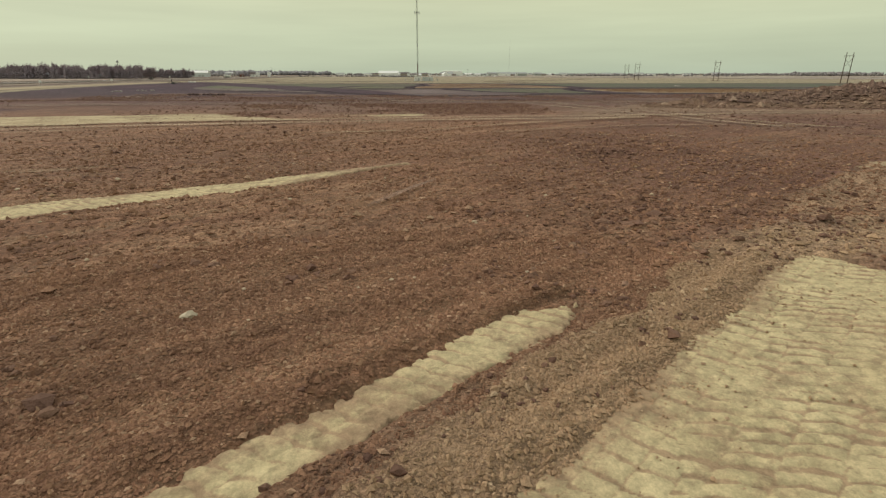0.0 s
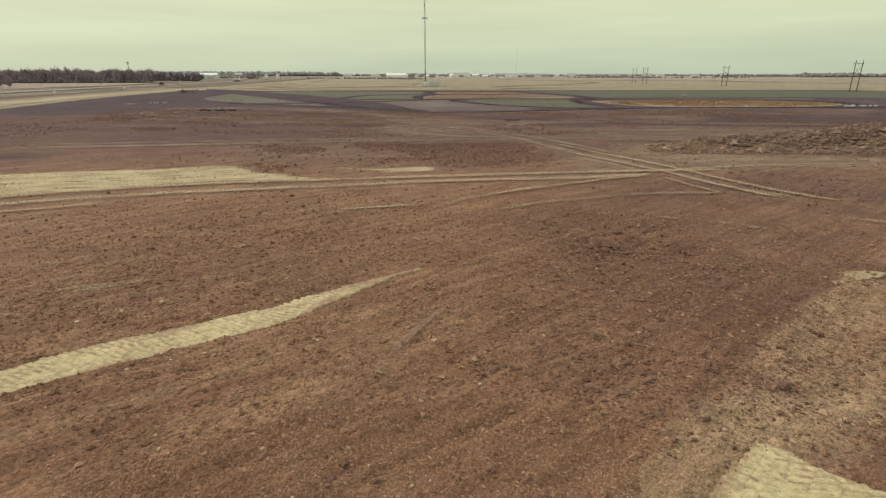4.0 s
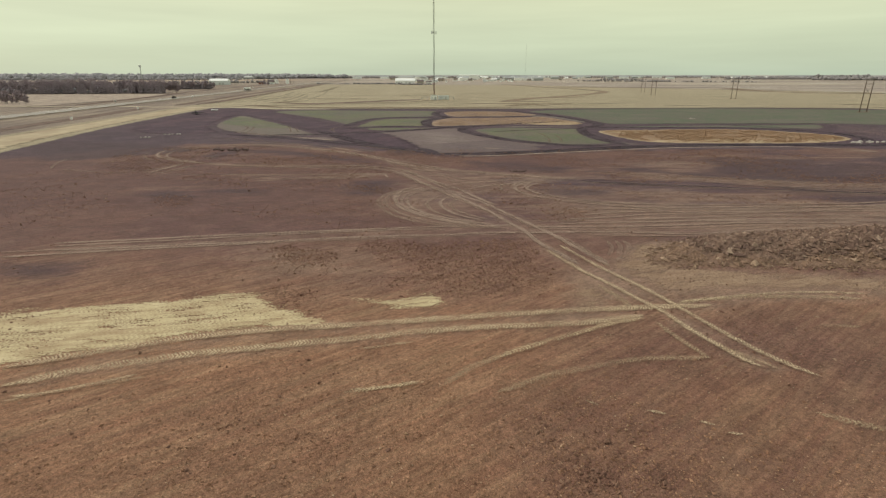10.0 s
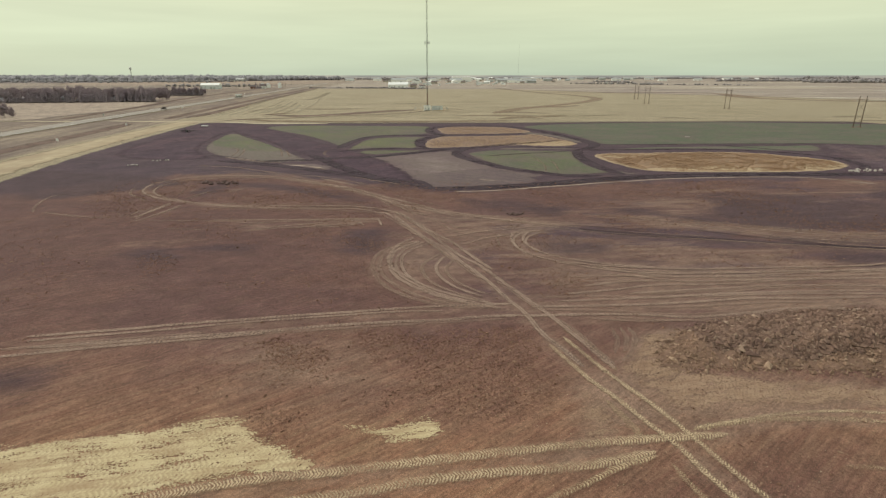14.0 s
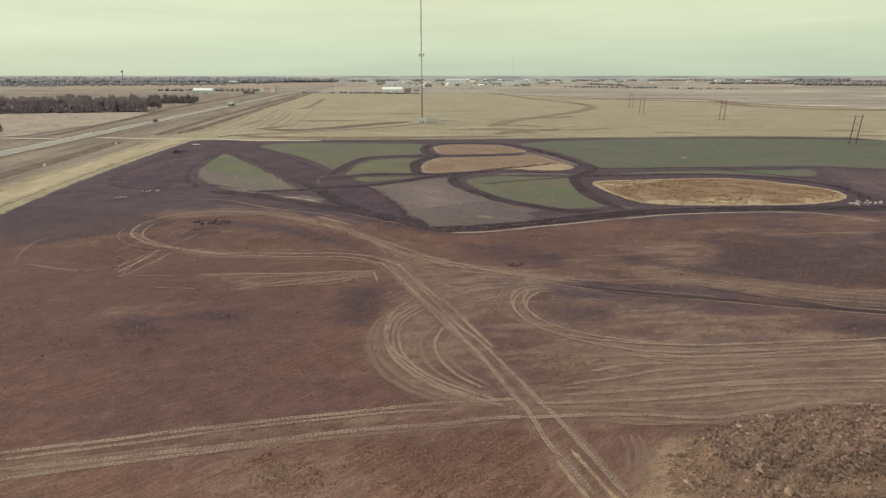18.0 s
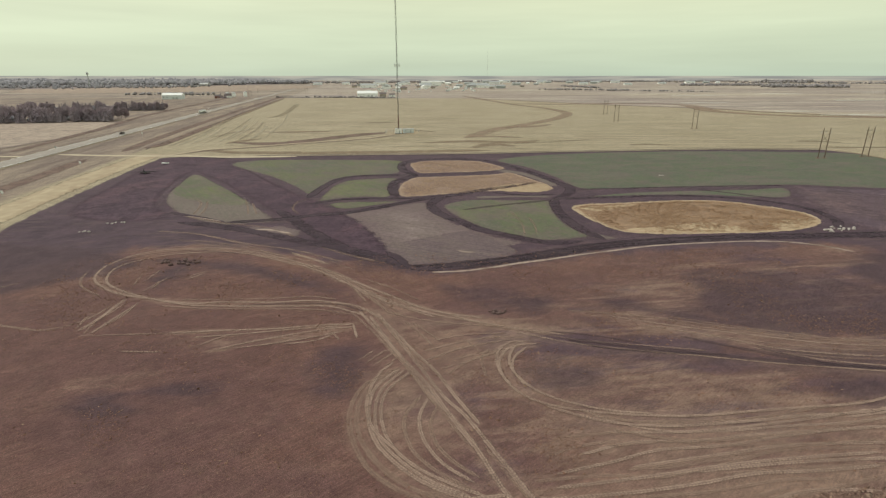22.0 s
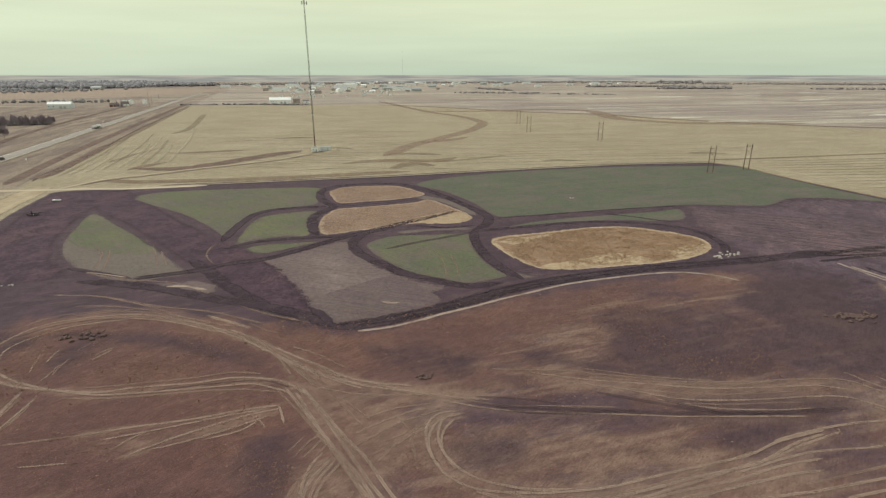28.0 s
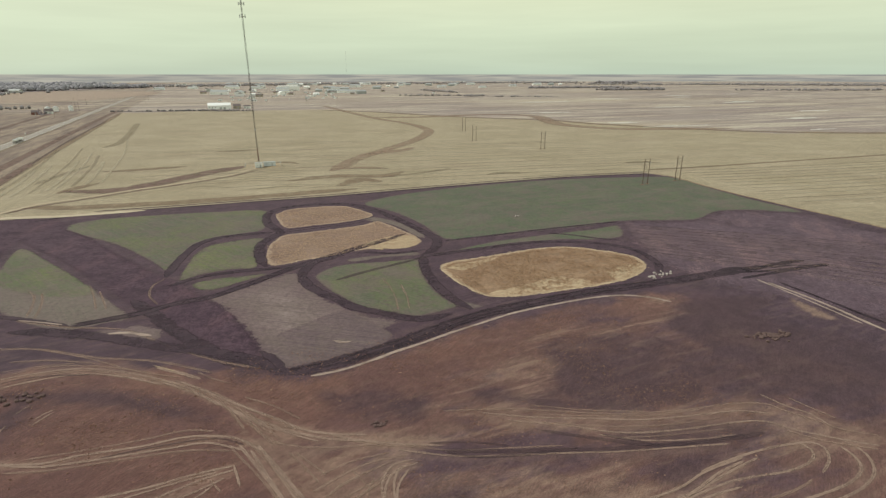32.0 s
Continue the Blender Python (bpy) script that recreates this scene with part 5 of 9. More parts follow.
for k in range(16):
    y = 345 + 12 * k
    strip("swath_line", [(rng.uniform(70, 130), y), (190, y - 5 + rng.uniform(-4, 4)), (260 + rng.uniform(0, 60), y - 14)], 1.8, STREAK if k % 2 else PALE_SWATH, "faint swath line in dry stubble", "swath line", 6, 0.235 + 0.002 * k, group="swath lines")
for k in range(12):
    y = 230 + 9 * k
    strip("swath_line", [(262 + rng.uniform(0, 8), y), (330, y - 6), (460 + rng.uniform(0, 60), y - 14)], 2.4, STREAK if k % 2 else PALE_SWATH, "faint swath line in dry stubble", "swath line", 8, 0.14 + 0.004 * k, group="swath lines")
cover("far_field", [(-1500, 2500), (-1100, 1500), (-690, 1500), (-440, 1780), (-520, 2450)], 40, cover_material("rusty_far_field", (0.40, 0.305, 0.215), (0.43, 0.335, 0.24), (0.34, 0.255, 0.185), 5, 1.0, 30, 0.03), "rusty dry field beyond the farmyard", "field", 30, lift=0.4)
cover("far_field", [(-560, 480), (-420, 330), (-262, 318), (-256, 345), (-260, 426), (-296, 536), (-422, 512)], 8, cover_material("straw_field", (0.40, 0.318, 0.235), (0.445, 0.36, 0.265), (0.35, 0.272, 0.205), 5, 1.0, 4, 0.2), "pale straw field between highway and trees", "field", 5, lift=0.2)
cover("far_field", [(-3800, 3600), (-3000, 1900), (-1500, 1750), (-900, 2500), (-660, 3300), (-1000, 4300)], 70, cover_material("far_scrubland", (0.215, 0.178, 0.165), (0.255, 0.215, 0.19), (0.17, 0.14, 0.135), 5, 1.0, 40, 0.02), "purple-grey scrub and woods far beyond the highway", "field", 60, lift=0.5)
for x, y, w, d in [(510, 615, 56, 5), (470, 680, 30, 6), (660, 525, 26, 5), (795, 668, 36, 12), (800, 980, 60, 9), (980, 800, 45, 8), (1143, 1127, 50, 10), (1182, 1390, 40, 12), (1550, 1570, 50, 14), (640, 1250, 80, 10), (900, 1350, 70, 10), (1100, 1100, 60, 12), (470, 900, 50, 7), (1250, 1500, 70, 12)]:
    cover("pond", [(x - w, y), (x - w * 0.3, y + d), (x + w * 0.6, y + d * 0.7), (x + w, y - d * 0.3), (x + w * 0.2, y - d), (x - w * 0.5, y - d * 0.8)], max(4, d / 2), WATER, "shallow pale meltwater lying in the scrub", "pond", 1, lift=0.25, group="meltwater ponds")

# ---- covers of the site: crops left standing between dark stripped lanes ----
crops = dict(category="crop patch", group="crop patches")
cover("crop_patch", [(-91.9, 275.4), (-100.5, 289.0), (-91.0, 299.1), (-69.7, 300.8), (-36.1, 299.2), (-13.7, 294.9), (-11.8, 277.0), (-12.9, 257.9), (-20.3, 254.3), (-33.6, 251.0), (-40.1, 241.8), (-42.0, 223.6), (-43.6, 211.1), (-53.4, 227.1), (-69.5, 250.9)], 1.5, GREEN, "sparse green crop on dark soil", **crops)
cover("crop_patch", [(-39.3, 216.1), (-37.1, 235.3), (-28.5, 243.3), (-12.6, 244.5), (-15.3, 226.3), (-14.1, 208.3), (-23.5, 208.0), (-34.1, 204.6), (-39.2, 201.6)], 1.3, GREEN_SOFT, "thin green crop fading to stubble", **crops)
cover("crop_patch", [(-34.8, 196.9), (-28.3, 200.5), (-17.5, 200.6), (-9.2, 200.5), (-19.0, 194.2), (-28.8, 189.8)], 1.2, GREEN_SOFT, "sparse green crop on dark soil", **crops)
cover("crop_patch", [(-105.7, 258.0), (-85.9, 233.5), (-70.3, 211.5), (-55.0, 188.2), (-47.0, 175.0), (-53.2, 173.0), (-62.1, 171.4), (-74.2, 178.4), (-87.6, 192.4), (-97.7, 211.8), (-103.3, 234.7)], 1.5, GREEN_THIN, "thin green crop fading to stubble", **crops)
cover("crop_patch", [(-105.7, 258.0), (-85.9, 233.5), (-70.3, 211.5), (-62.0, 198.1), (-70.8, 196.4), (-84.5, 203.9), (-94.9, 213.0), (-101.1, 225.0)], 1.5, GREEN_SOFT, "fresh green crop on dark soil", **crops)
cover("crop_patch", [(5.8, 194.7), (15.3, 201.9), (31.8, 200.9), (43.4, 200.1), (42.8, 189.5), (41.6, 176.1), (43.0, 162.7), (45.5, 155.4), (39.1, 153.0), (32.1, 151.8), (24.8, 156.5), (17.5, 162.2), (13.4, 169.4), (9.1, 178.1), (6.2, 186.5)], 1.3, GREEN, "sparse green crop on dark soil", **crops)
cover("crop_patch", [(20.2, 180.0), (31.0, 186.9), (41.0, 186.3), (41.0, 168.3), (43.3, 157.9), (33.1, 155.7), (25.7, 161.0), (21.2, 169.4)], 1.3, GREEN_SOFT, "fresh green crop on dark soil", **crops)
cover("crop_patch", [(18.1, 207.9), (33.3, 209.0), (45.5, 208.3), (45.9, 203.7), (32.5, 204.9), (19.6, 203.3)], 1.2, GREEN_THIN, "thin green crop fading to stubble", **crops)
cover("crop_patch", [(45.5, 161.9), (52.0, 154.3), (57.5, 154.4), (49.2, 151.6), (45.6, 154.0)], 1.2, GREEN_THIN, "thin green crop fading to stubble", **crops)
cover("crop_patch", [(56.0, 308.7), (90.9, 319.0), (136.8, 324.6), (177.8, 324.8), (217.8, 319.4), (248.9, 309.8), (248.4, 276.2), (247.4, 241.7), (249.7, 219.2), (247.2, 210.7), (226.8, 222.2), (208.2, 225.3), (187.3, 215.7), (171.5, 218.3), (150.3, 223.7), (133.4, 221.2), (104.0, 220.0), (79.4, 219.0), (63.9, 218.3), (59.3, 226.1), (56.7, 247.0), (48.7, 273.1), (37.6, 294.3)], 2.2, GREEN_FAR, "even blue-green winter crop field", **crops)
cover("crop_patch", [(59.7, 205.5), (79.1, 211.9), (101.0, 214.2), (130.0, 216.0), (143.8, 218.0), (135.9, 202.5), (120.9, 201.6), (107.3, 205.8), (84.5, 206.8), (66.4, 204.2)], 1.4, GREEN_FAR, "thin green crop fading to stubble", **crops)
cover("crop_patch", [(32.5, 261.1), (43.7, 248.8), (51.0, 225.0), (54.6, 229.4), (47.5, 254.2), (36.2, 267.0)], 1.3, GREEN_THIN, "thin green crop fading to stubble", **crops)
cover("stubble_patch", [(-26.4, 182.6), (-16.9, 189.2), (-8.2, 195.4), (-0.7, 197.9), (1.7, 187.8), (5.4, 176.2), (10.9, 165.2), (19.7, 155.6), (26, 150.5), (16.4, 146), (9.0, 140), (2.5, 136.5), (-4.8, 137), (-9.5, 143.6), (-12.2, 150.5), (-14.5, 155.4), (-17.0, 161.7), (-21.5, 172.5)], 1.2, STUBBLE, "grey-brown stubble between dark lanes", "stubble patch")
cover("stubble_patch", [(-10.1, 150.7), (-3.2, 155.6), (11.0, 162.5), (17.8, 155.5), (21.6, 146.8), (22.4, 140.7), (8.7, 133.5), (-2.1, 131.3), (-9.0, 139.0), (-12.8, 147.2)], 1.2, STUBBLE_DARK, "dark stubble trodden into damp soil", "stubble patch", margin=5.0)
cover("stubble_patch", [(-61.2, 164.6), (-54.7, 167.8), (-42.4, 168.3), (-37.2, 162.1), (-38.4, 157.4), (-46.9, 161.8), (-55.2, 164.4)], 1.2, STUBBLE, "grey-brown stubble between dark lanes", "stubble patch")
ISLAND_FAR = [(-6.0, 287.4), (2.4, 293.9), (25.4, 292.3), (35.2, 278.5), (37.5, 266.6), (21.8, 259.9), (8.8, 258.5), (-2.5, 257.8), (-6.1, 268.5), (-7.9, 280.6)]
ISLAND = [(-8.5, 238.0), (-3.8, 246.4), (10.6, 248.7), (31.2, 252.6), (38.6, 257.0), (45.1, 243.1), (50.3, 227.0), (49.3, 218.5), (39.1, 215.0), (25.8, 216.7), (16.7, 214.2), (3.8, 210.9), (-4.4, 208.6), (-9.3, 208.8), (-11.0, 217.6), (-10.6, 230.3)]
cover("grass_island", ISLAND_FAR, 1.1, ORANGE, "rusty dead grass island with pale rim", "grass island")
cover("grass_island", ISLAND, 1.1, ORANGE, "rusty dead grass island with pale rim", "grass island")
cover("grass_island", [(26.8, 223.7), (40.3, 231.9), (49.1, 229.2), (49.7, 220.1), (42.3, 214.0), (30.2, 216.2)], 1.1, STRAW, "pale dead grass at the end of the island", "grass island")
REED = [(49.2, 188.8), (55.8, 193.5), (72.4, 195.5), (93.1, 198.4), (106.8, 195.8), (117.2, 187.8), (123.8, 179.0), (123.5, 171.3), (117.5, 164.0), (106.8, 158.9), (94.7, 157.0), (82.0, 156.7), (69.8, 156.4), (59.1, 158.2), (54.8, 161.5), (51.9, 169.6), (49.8, 178.2)]
cover("reed_island", REED, 1.1, REED_BED, "dead tan reed bed in a ploughed field", "reed bed")
cover("reed_island", [(104.7, 167.1), (115.6, 172.2), (122.3, 170.9), (119.5, 166.5), (113.2, 162.1), (104.0, 158.5)], 1.1, STRAW, "pale flattened reeds in the reed bed", "reed bed")
cover("reed_island", [(58, 162.0), (71.0, 165.1), (84.2, 168.5), (89.2, 166.0), (95.0, 160.2), (88, 157.5), (66, 157.6), (58.6, 159.5)], 1.1, STRAW, "pale flattened reeds in the reed bed", "reed bed")
cover("reed_island", [(52.3, 189.2), (66.3, 191.6), (74.0, 193.6), (67.4, 188.5), (55.8, 183.6)], 1.1, STRAW, "pale flattened reeds in the reed bed", "reed bed")

cover("ploughed_strip", [(149.0, 219.6), (169.3, 215.6), (184.9, 213.0), (205.4, 222.3), (223.7, 219.2), (243.8, 207.9), (243.4, 185.2), (247.0, 171.1), (256, 100), (220, 80), (175, 100), (146, 131), (132, 151), (130, 171), (135, 190)], 2.5, PLOUGHED, "ploughed purple-grey soil beyond the reed bed", "ploughed soil", margin=8.0)
lanes = dict(category="dirt lane", group="stripped lanes")
cover("dirt_lane", [(-113.4, 274.9), (-106.8, 279.0), (-94.5, 279.1), (-66.4, 238.2), (-49.6, 212.9), (-40.7, 202.0), (-31.9, 188.2), (-23.4, 176.1), (-16.1, 158.8), (-11.3, 144.4), (-13.1, 140.1), (-18.3, 141.7), (-25.8, 151.4), (-34.2, 162.9), (-43.2, 177.0), (-50.9, 186.9), (-63.1, 205.6), (-84.5, 236.7), (-106.6, 264.8)], 1.5, BARE, "broad bare lane of dark stripped topsoil", margin=3.0, **lanes)
cover("dirt_lane", [(-138, 300), (-128, 240), (-118, 190), (-100, 178), (-84, 181), (-96, 200), (-106, 232), (-110, 268), (-98, 284), (-110, 304)], 1.8, BARE, "broad bare lane of dark stripped topsoil", margin=3.0, **lanes)
strip("dirt_lane", [(-50.3, 189.0), (-41.4, 175.2), (-34.2, 163.3), (-25.8, 151.4), (-18.3, 141.7), (-13.0, 136.7)], 5.0, LANE, "darker wheel lane in stripped topsoil", step=1.6, across=7, **lanes)
strip("dirt_lane", [(-62.3, 173.8), (-53.6, 175.8), (-44.2, 178.2), (-37.3, 181.8), (-26.6, 184.6), (-17.0, 191.4), (-4.4, 201.5), (7.8, 209.6), (21.5, 218.0), (36.8, 226.7), (46.9, 233.7)], 3.4, LANE, "bare lane of dark stripped topsoil", step=1.6, across=7, **lanes)
strip("dirt_lane", [(-62.5, 172.7), (-53.3, 174.5), (-43.9, 176.8), (-37.1, 180.4), (-26.5, 183.1), (-17.0, 189.8), (-4.5, 199.7), (7.7, 208.3), (21.3, 216.5), (36.5, 225.0)], 0.9, LANE_DARK, "dark wheel rut in a stripped lane", step=1.6, across=7, **lanes)
strip("dirt_lane", [(-62.7, 175.1), (-54.0, 177.1), (-44.4, 179.6), (-37.6, 183.2), (-26.8, 186.1), (-17.1, 193.1), (-4.4, 203.4), (8.0, 211.7), (21.8, 220.3), (37.3, 229.2)], 0.9, LANE_DARK, "dark wheel rut in a stripped lane", step=1.6, across=7, **lanes)
strip("dirt_lane", [(-85.0, 187.4), (-72.9, 180.5), (-62.3, 173.8)], 2.6, LANE, "bare lane of dark stripped topsoil", step=1.6, across=7, **lanes)
strip("dirt_lane", [(-41.7, 197.9), (-32.2, 204.0), (-23.3, 205.5), (-14.0, 205.7), (-4.4, 205.3), (1.6, 207.4)], 2.8, LANE, "bare lane of dark stripped topsoil", step=1.6, across=7, **lanes)
strip("dirt_lane", [(-41.5, 196.8), (-32.1, 202.8), (-23.2, 204.2), (-14.0, 204.4), (-4.4, 204.0)], 0.8, LANE_DARK, "dark wheel rut in a stripped lane", step=1.6, across=7, **lanes)
strip("dirt_lane", [(-44.0, 206.5), (-43.2, 217.3), (-41.5, 230.6), (-38.2, 243.7), (-31.4, 250.3), (-20.2, 252.4), (-8.5, 252.7)], 4.2, LANE, "bare lane of dark stripped topsoil", step=1.6, across=7, **lanes)
strip("dirt_lane", [(-8.5, 253.6), (11.2, 256.7), (27.0, 259.4), (37.3, 265.4)], 1.1, LANE, "dark wheel rut across dead grass", step=1.6, across=7, **lanes)
strip("dirt_lane", [(-8.5, 250.7), (11.0, 253.6), (26.5, 256.2), (36.8, 262.1)], 0.8, LANE, "dark wheel rut across dead grass", step=1.6, across=7, **lanes)
strip("dirt_lane", [(-11.0, 207.3), (-13.7, 220.6), (-13.5, 236.1), (-9.0, 245.2), (-5.7, 251.8), (-10.6, 265.5), (-12.3, 279.5), (-8.8, 292.1), (2.6, 299.4), (26.0, 297.8), (37.6, 284.4), (46.8, 263.7), (54.2, 237.3), (57.4, 221.2), (52.9, 209.2), (46.5, 203.5)], 5.2, LANE, "bare lane of dark stripped topsoil", step=1.6, across=7, **lanes)
strip("dirt_lane", [(46.5, 203.5), (43.7, 187.3), (43.5, 173.9), (45.2, 161.0), (48.4, 151.9)], 4.4, LANE, "bare lane of dark stripped topsoil", step=1.6, across=7, **lanes)
strip("dirt_lane", [(17.5, 212.4), (7.7, 208.3), (2.2, 200.1), (1.3, 191.4), (4.4, 181.1), (10.2, 171.8), (15.2, 163.4), (23.2, 156.6), (31.7, 150.3), (41.9, 150.8)], 4.6, LANE, "bare lane of dark stripped topsoil", step=1.6, across=7, **lanes)
strip("dirt_lane", [(11.8, 187.0), (24.1, 192.7), (39.8, 198.4), (55.9, 205.1)], 2.4, LANE_FAINT, "faint wheel lane through thin crop", step=1.6, across=7, **lanes)
strip("dirt_lane", [(25.3, 213.8), (37.7, 208.5), (49.5, 210.2)], 2.6, LANE, "bare lane of dark stripped topsoil", step=1.6, across=7, **lanes)
strip("dirt_lane", [(60.0, 218.6), (79.7, 219.8), (104.8, 221.7), (134.5, 223.0), (147.6, 223.4)], 2.2, LANE, "bare lane of dark stripped topsoil", step=1.6, across=7, **lanes)
strip("dirt_lane", [(107.4, 216.0), (115.5, 210.6), (124.2, 202.4), (131.2, 198.5)], 2.0, LANE, "bare lane of dark stripped topsoil", step=1.6, across=7, **lanes)
strip("dirt_lane", [(47.2, 201.8), (59.1, 203.4), (76.4, 205.2), (96.7, 205.6), (118.6, 198.0), (128.8, 185.8), (128.0, 171.3), (121.6, 160.2)], 3.6, LANE, "bare lane of dark stripped topsoil", step=1.6, across=7, **lanes)
strip("dirt_lane", [(-7.9, 132.4), (-0.3, 132.2), (7.7, 133.4), (22.5, 137.9), (37.0, 143.6), (51.4, 148.3), (69.0, 150.9), (90.1, 153.2), (111.7, 153.4), (130.4, 153.9), (148.4, 155.1)], 6.4, LANE, "churned haul lane of dark stripped topsoil", step=1.6, across=7, **lanes)
strip("dirt_lane", [(-6.6, 132.5), (7.8, 134.9), (22.9, 139.7), (37.6, 145.7), (52.2, 150.2), (70.0, 152.9), (91.2, 154.9), (113.0, 155.2), (132.0, 155.8)], 1.0, LANE_DARK, "dark wheel rut in the haul lane", step=1.2, across=7, **lanes)
strip("dirt_lane", [(2.3, 132.0), (7.6, 132.6), (22.3, 137.2), (36.7, 142.9), (51.1, 147.6), (68.6, 150.1), (89.5, 152.3), (111.0, 152.6), (133.2, 151.9)], 1.0, LANE_DARK, "dark wheel rut in the haul lane", step=1.2, across=7, **lanes)
strip("dirt_lane", [(7.5, 131.8), (22.1, 136.0), (36.3, 141.6), (50.6, 146.1), (68.0, 148.9)], 1.0, LANE_DARK, "dark wheel rut in the haul lane", step=1.2, across=7, **lanes)
strip("dirt_lane", [(2.3, 132.5), (15.0, 136.3), (29.3, 141.2), (44.0, 146.9), (59.7, 151.0), (80.0, 153.3)], 0.5, LANE_FAINT, "dry crest between wheel ruts", step=1.2, across=7, **lanes)
strip("dirt_lane", [(138.6, 153.8), (151.8, 155.9), (166.7, 155.3), (182.9, 156.4)], 2.6, LANE_DARK, "churned wet rut at the head of the lane", step=0.8, across=7, **lanes)
strip("dirt_lane", [(147.0, 153.6), (159.9, 151.5), (172.2, 150.9), (187.2, 151.0)], 2.0, LANE_DARK, "churned wet rut at the head of the lane", step=0.8, across=7, **lanes)
strip("dirt_lane", [(142.7, 156.8), (150.9, 157.5), (155.7, 154.7)], 2.0, LANE_DARK, "churned wet rut at the head of the lane", step=0.8, across=7, **lanes)
strip("dirt_lane", [(163.5, 153.6), (172.6, 153.5), (180.4, 151.0)], 1.4, LANE_DARK, "churned wet rut at the head of the lane", step=0.8, across=7, **lanes)
strip("dirt_lane", [(-77.2, 174.7), (-65.6, 171.2), (-50.4, 163.7), (-38.2, 155.9), (-25.4, 148.8), (-15.8, 142.7), (-7.9, 135.1), (-4.1, 132.0)], 5.0, LANE, "bare lane of dark stripped topsoil", step=1.6, across=7, **lanes)
strip("dirt_lane", [(-11.3, 144.4), (-7.9, 138.8), (-5.4, 132.4)], 3.0, LANE, "bare lane of dark stripped topsoil", step=1.6, across=7, **lanes)
strip("dirt_lane", [(150.8, 142.9), (152.6, 124.4), (151.5, 106.0)], 1.6, RIM, "churned wheel rut across the ploughed field", "lane", 0.8)
strip("dirt_lane", [(154.4, 141.8), (155.7, 125.6), (156.3, 109.2)], 1.6, LANE_DARK, "churned wheel rut across the ploughed field", "lane", 0.8)
strip("dirt_lane", [(149.5, 146.3), (150.1, 127.3), (149.9, 111.2)], 1.0, RIM, "churned wheel rut across the ploughed field", "lane", 0.8)
strip("dirt_lane", [(142.4, 152.3), (161.1, 155.5), (181.4, 157.3)], 2.2, LANE_DARK, "churned wheel rut across the ploughed field", "lane", 0.8)
strip("dirt_lane", [(145.1, 148.4), (166.8, 149.6), (187.3, 150.0)], 2.0, LANE_DARK, "churned wheel rut across the ploughed field", "lane", 0.8)
strip("dirt_lane", [(146.1, 155.1), (153.8, 153.6), (163.7, 154.7)], 1.4, LANE_DARK, "churned wheel rut across the ploughed field", "lane", 0.8)
strip("soil_rim", [(0.2, 128.9), (7.2, 129.4), (14.2, 131.4), (21.7, 134.3), (29.6, 136.7), (38.3, 139.9), (47.5, 142.7), (57.4, 145.7), (67.2, 147.4), (77.2, 148.4), (87.4, 149.0), (97.0, 148.0), (104.5, 144.2), (108.7, 139.1)], 1.3, RIM, "thin dry pale rim along the stripped edge", "soil rim", 1.0)
strip("soil_rim", [(-51.0, 165.9), (-46.2, 165.2), (-39.3, 161.3)], 1.6, RIM, "pale dry crust beside a stripped lane", "soil rim", 0.8)
strip("soil_rim", [(-77.6, 182.3), (-71.0, 179.2), (-64.5, 175.6)], 0.8, RIM, "pale dry crust beside a stripped lane", "soil rim", 0.8)
strip("soil_rim", [(6.8, 144.7), (9.4, 142.9), (11.6, 142.9)], 1.5, RIM, "pale dry crust beside a stripped lane", "soil rim", 0.8)
for k in range(30):
    f = k / 29
    (ax, ay), (bx, by) = (147 - 16 * f, 219 - 40 * f), (247 - 40 * f, 150 - 46 * f)
    j = rng.uniform(-1.2, 1.2, 3)
    strip("plough_row", [(ax + j[0], ay), (ax + (bx - ax) * 0.5 + 3, ay + (by - ay) * 0.5 + j[1]), (bx, by + j[2])], 0.55, TRACK_FAINT if k % 3 else LANE, "faint plough row in dark soil", "plough row", 2.5, group="plough rows")

# ---- pale clay pads and dusty patches of the near ground ----
cover("clay_pad", [(-46, 32), (-33.8, 34.6), (-30.1, 35.3), (-26.5, 36.3), (-22.6, 37.2), (-19.6, 38.1), (-16.7, 38.7), (-14.6, 37.4), (-13.4, 36.5), (-11.4, 35.4), (-9.4, 33.2), (-11.6, 32.7), (-14.4, 32.0), (-16.5, 31.5), (-19.1, 30.7), (-20.4, 29.8), (-23.2, 28.5), (-25.5, 27.5), (-27.0, 26.8), (-40, 21)], 0.5, CLAY_FAR, "pale compacted clay pad marked by tyres", "clay pad", 2.5, lift=0.022)
cover("clay_pad", [(-9.8, 38.4), (-7.5, 37.8), (-5.3, 37.8), (-3.2, 38.5), (-1.9, 39.5), (-1.1, 37.9), (-0.8, 36.4), (-2.6, 35.8), (-5.1, 35.9), (-7.4, 37.0)], 0.3, CLAY_FAR, "small pale clay scrape in brown soil", "clay pad", 0.8, lift=0.024)
for pts in ([(14, 45.4), (18.3, 52.9), (23.8, 53.5), (19, 46.8), (27.5, 44.3), (44, 43.5), (50, 41.5), (46, 39.8), (25.3, 40.3), (18.4, 39.5), (15.4, 41.8)], [(10.6, 43.1), (12.7, 36.9), (8.9, 36.4), (9.5, 41.1)]):
    cover("dusty_scrape", pts, 0.6, CLAY_DUSTY, "thin tan dust scraped over brown soil", "dusty scrape", 2.0, lift=0.018, smooth=False, group="dusty scrapes")


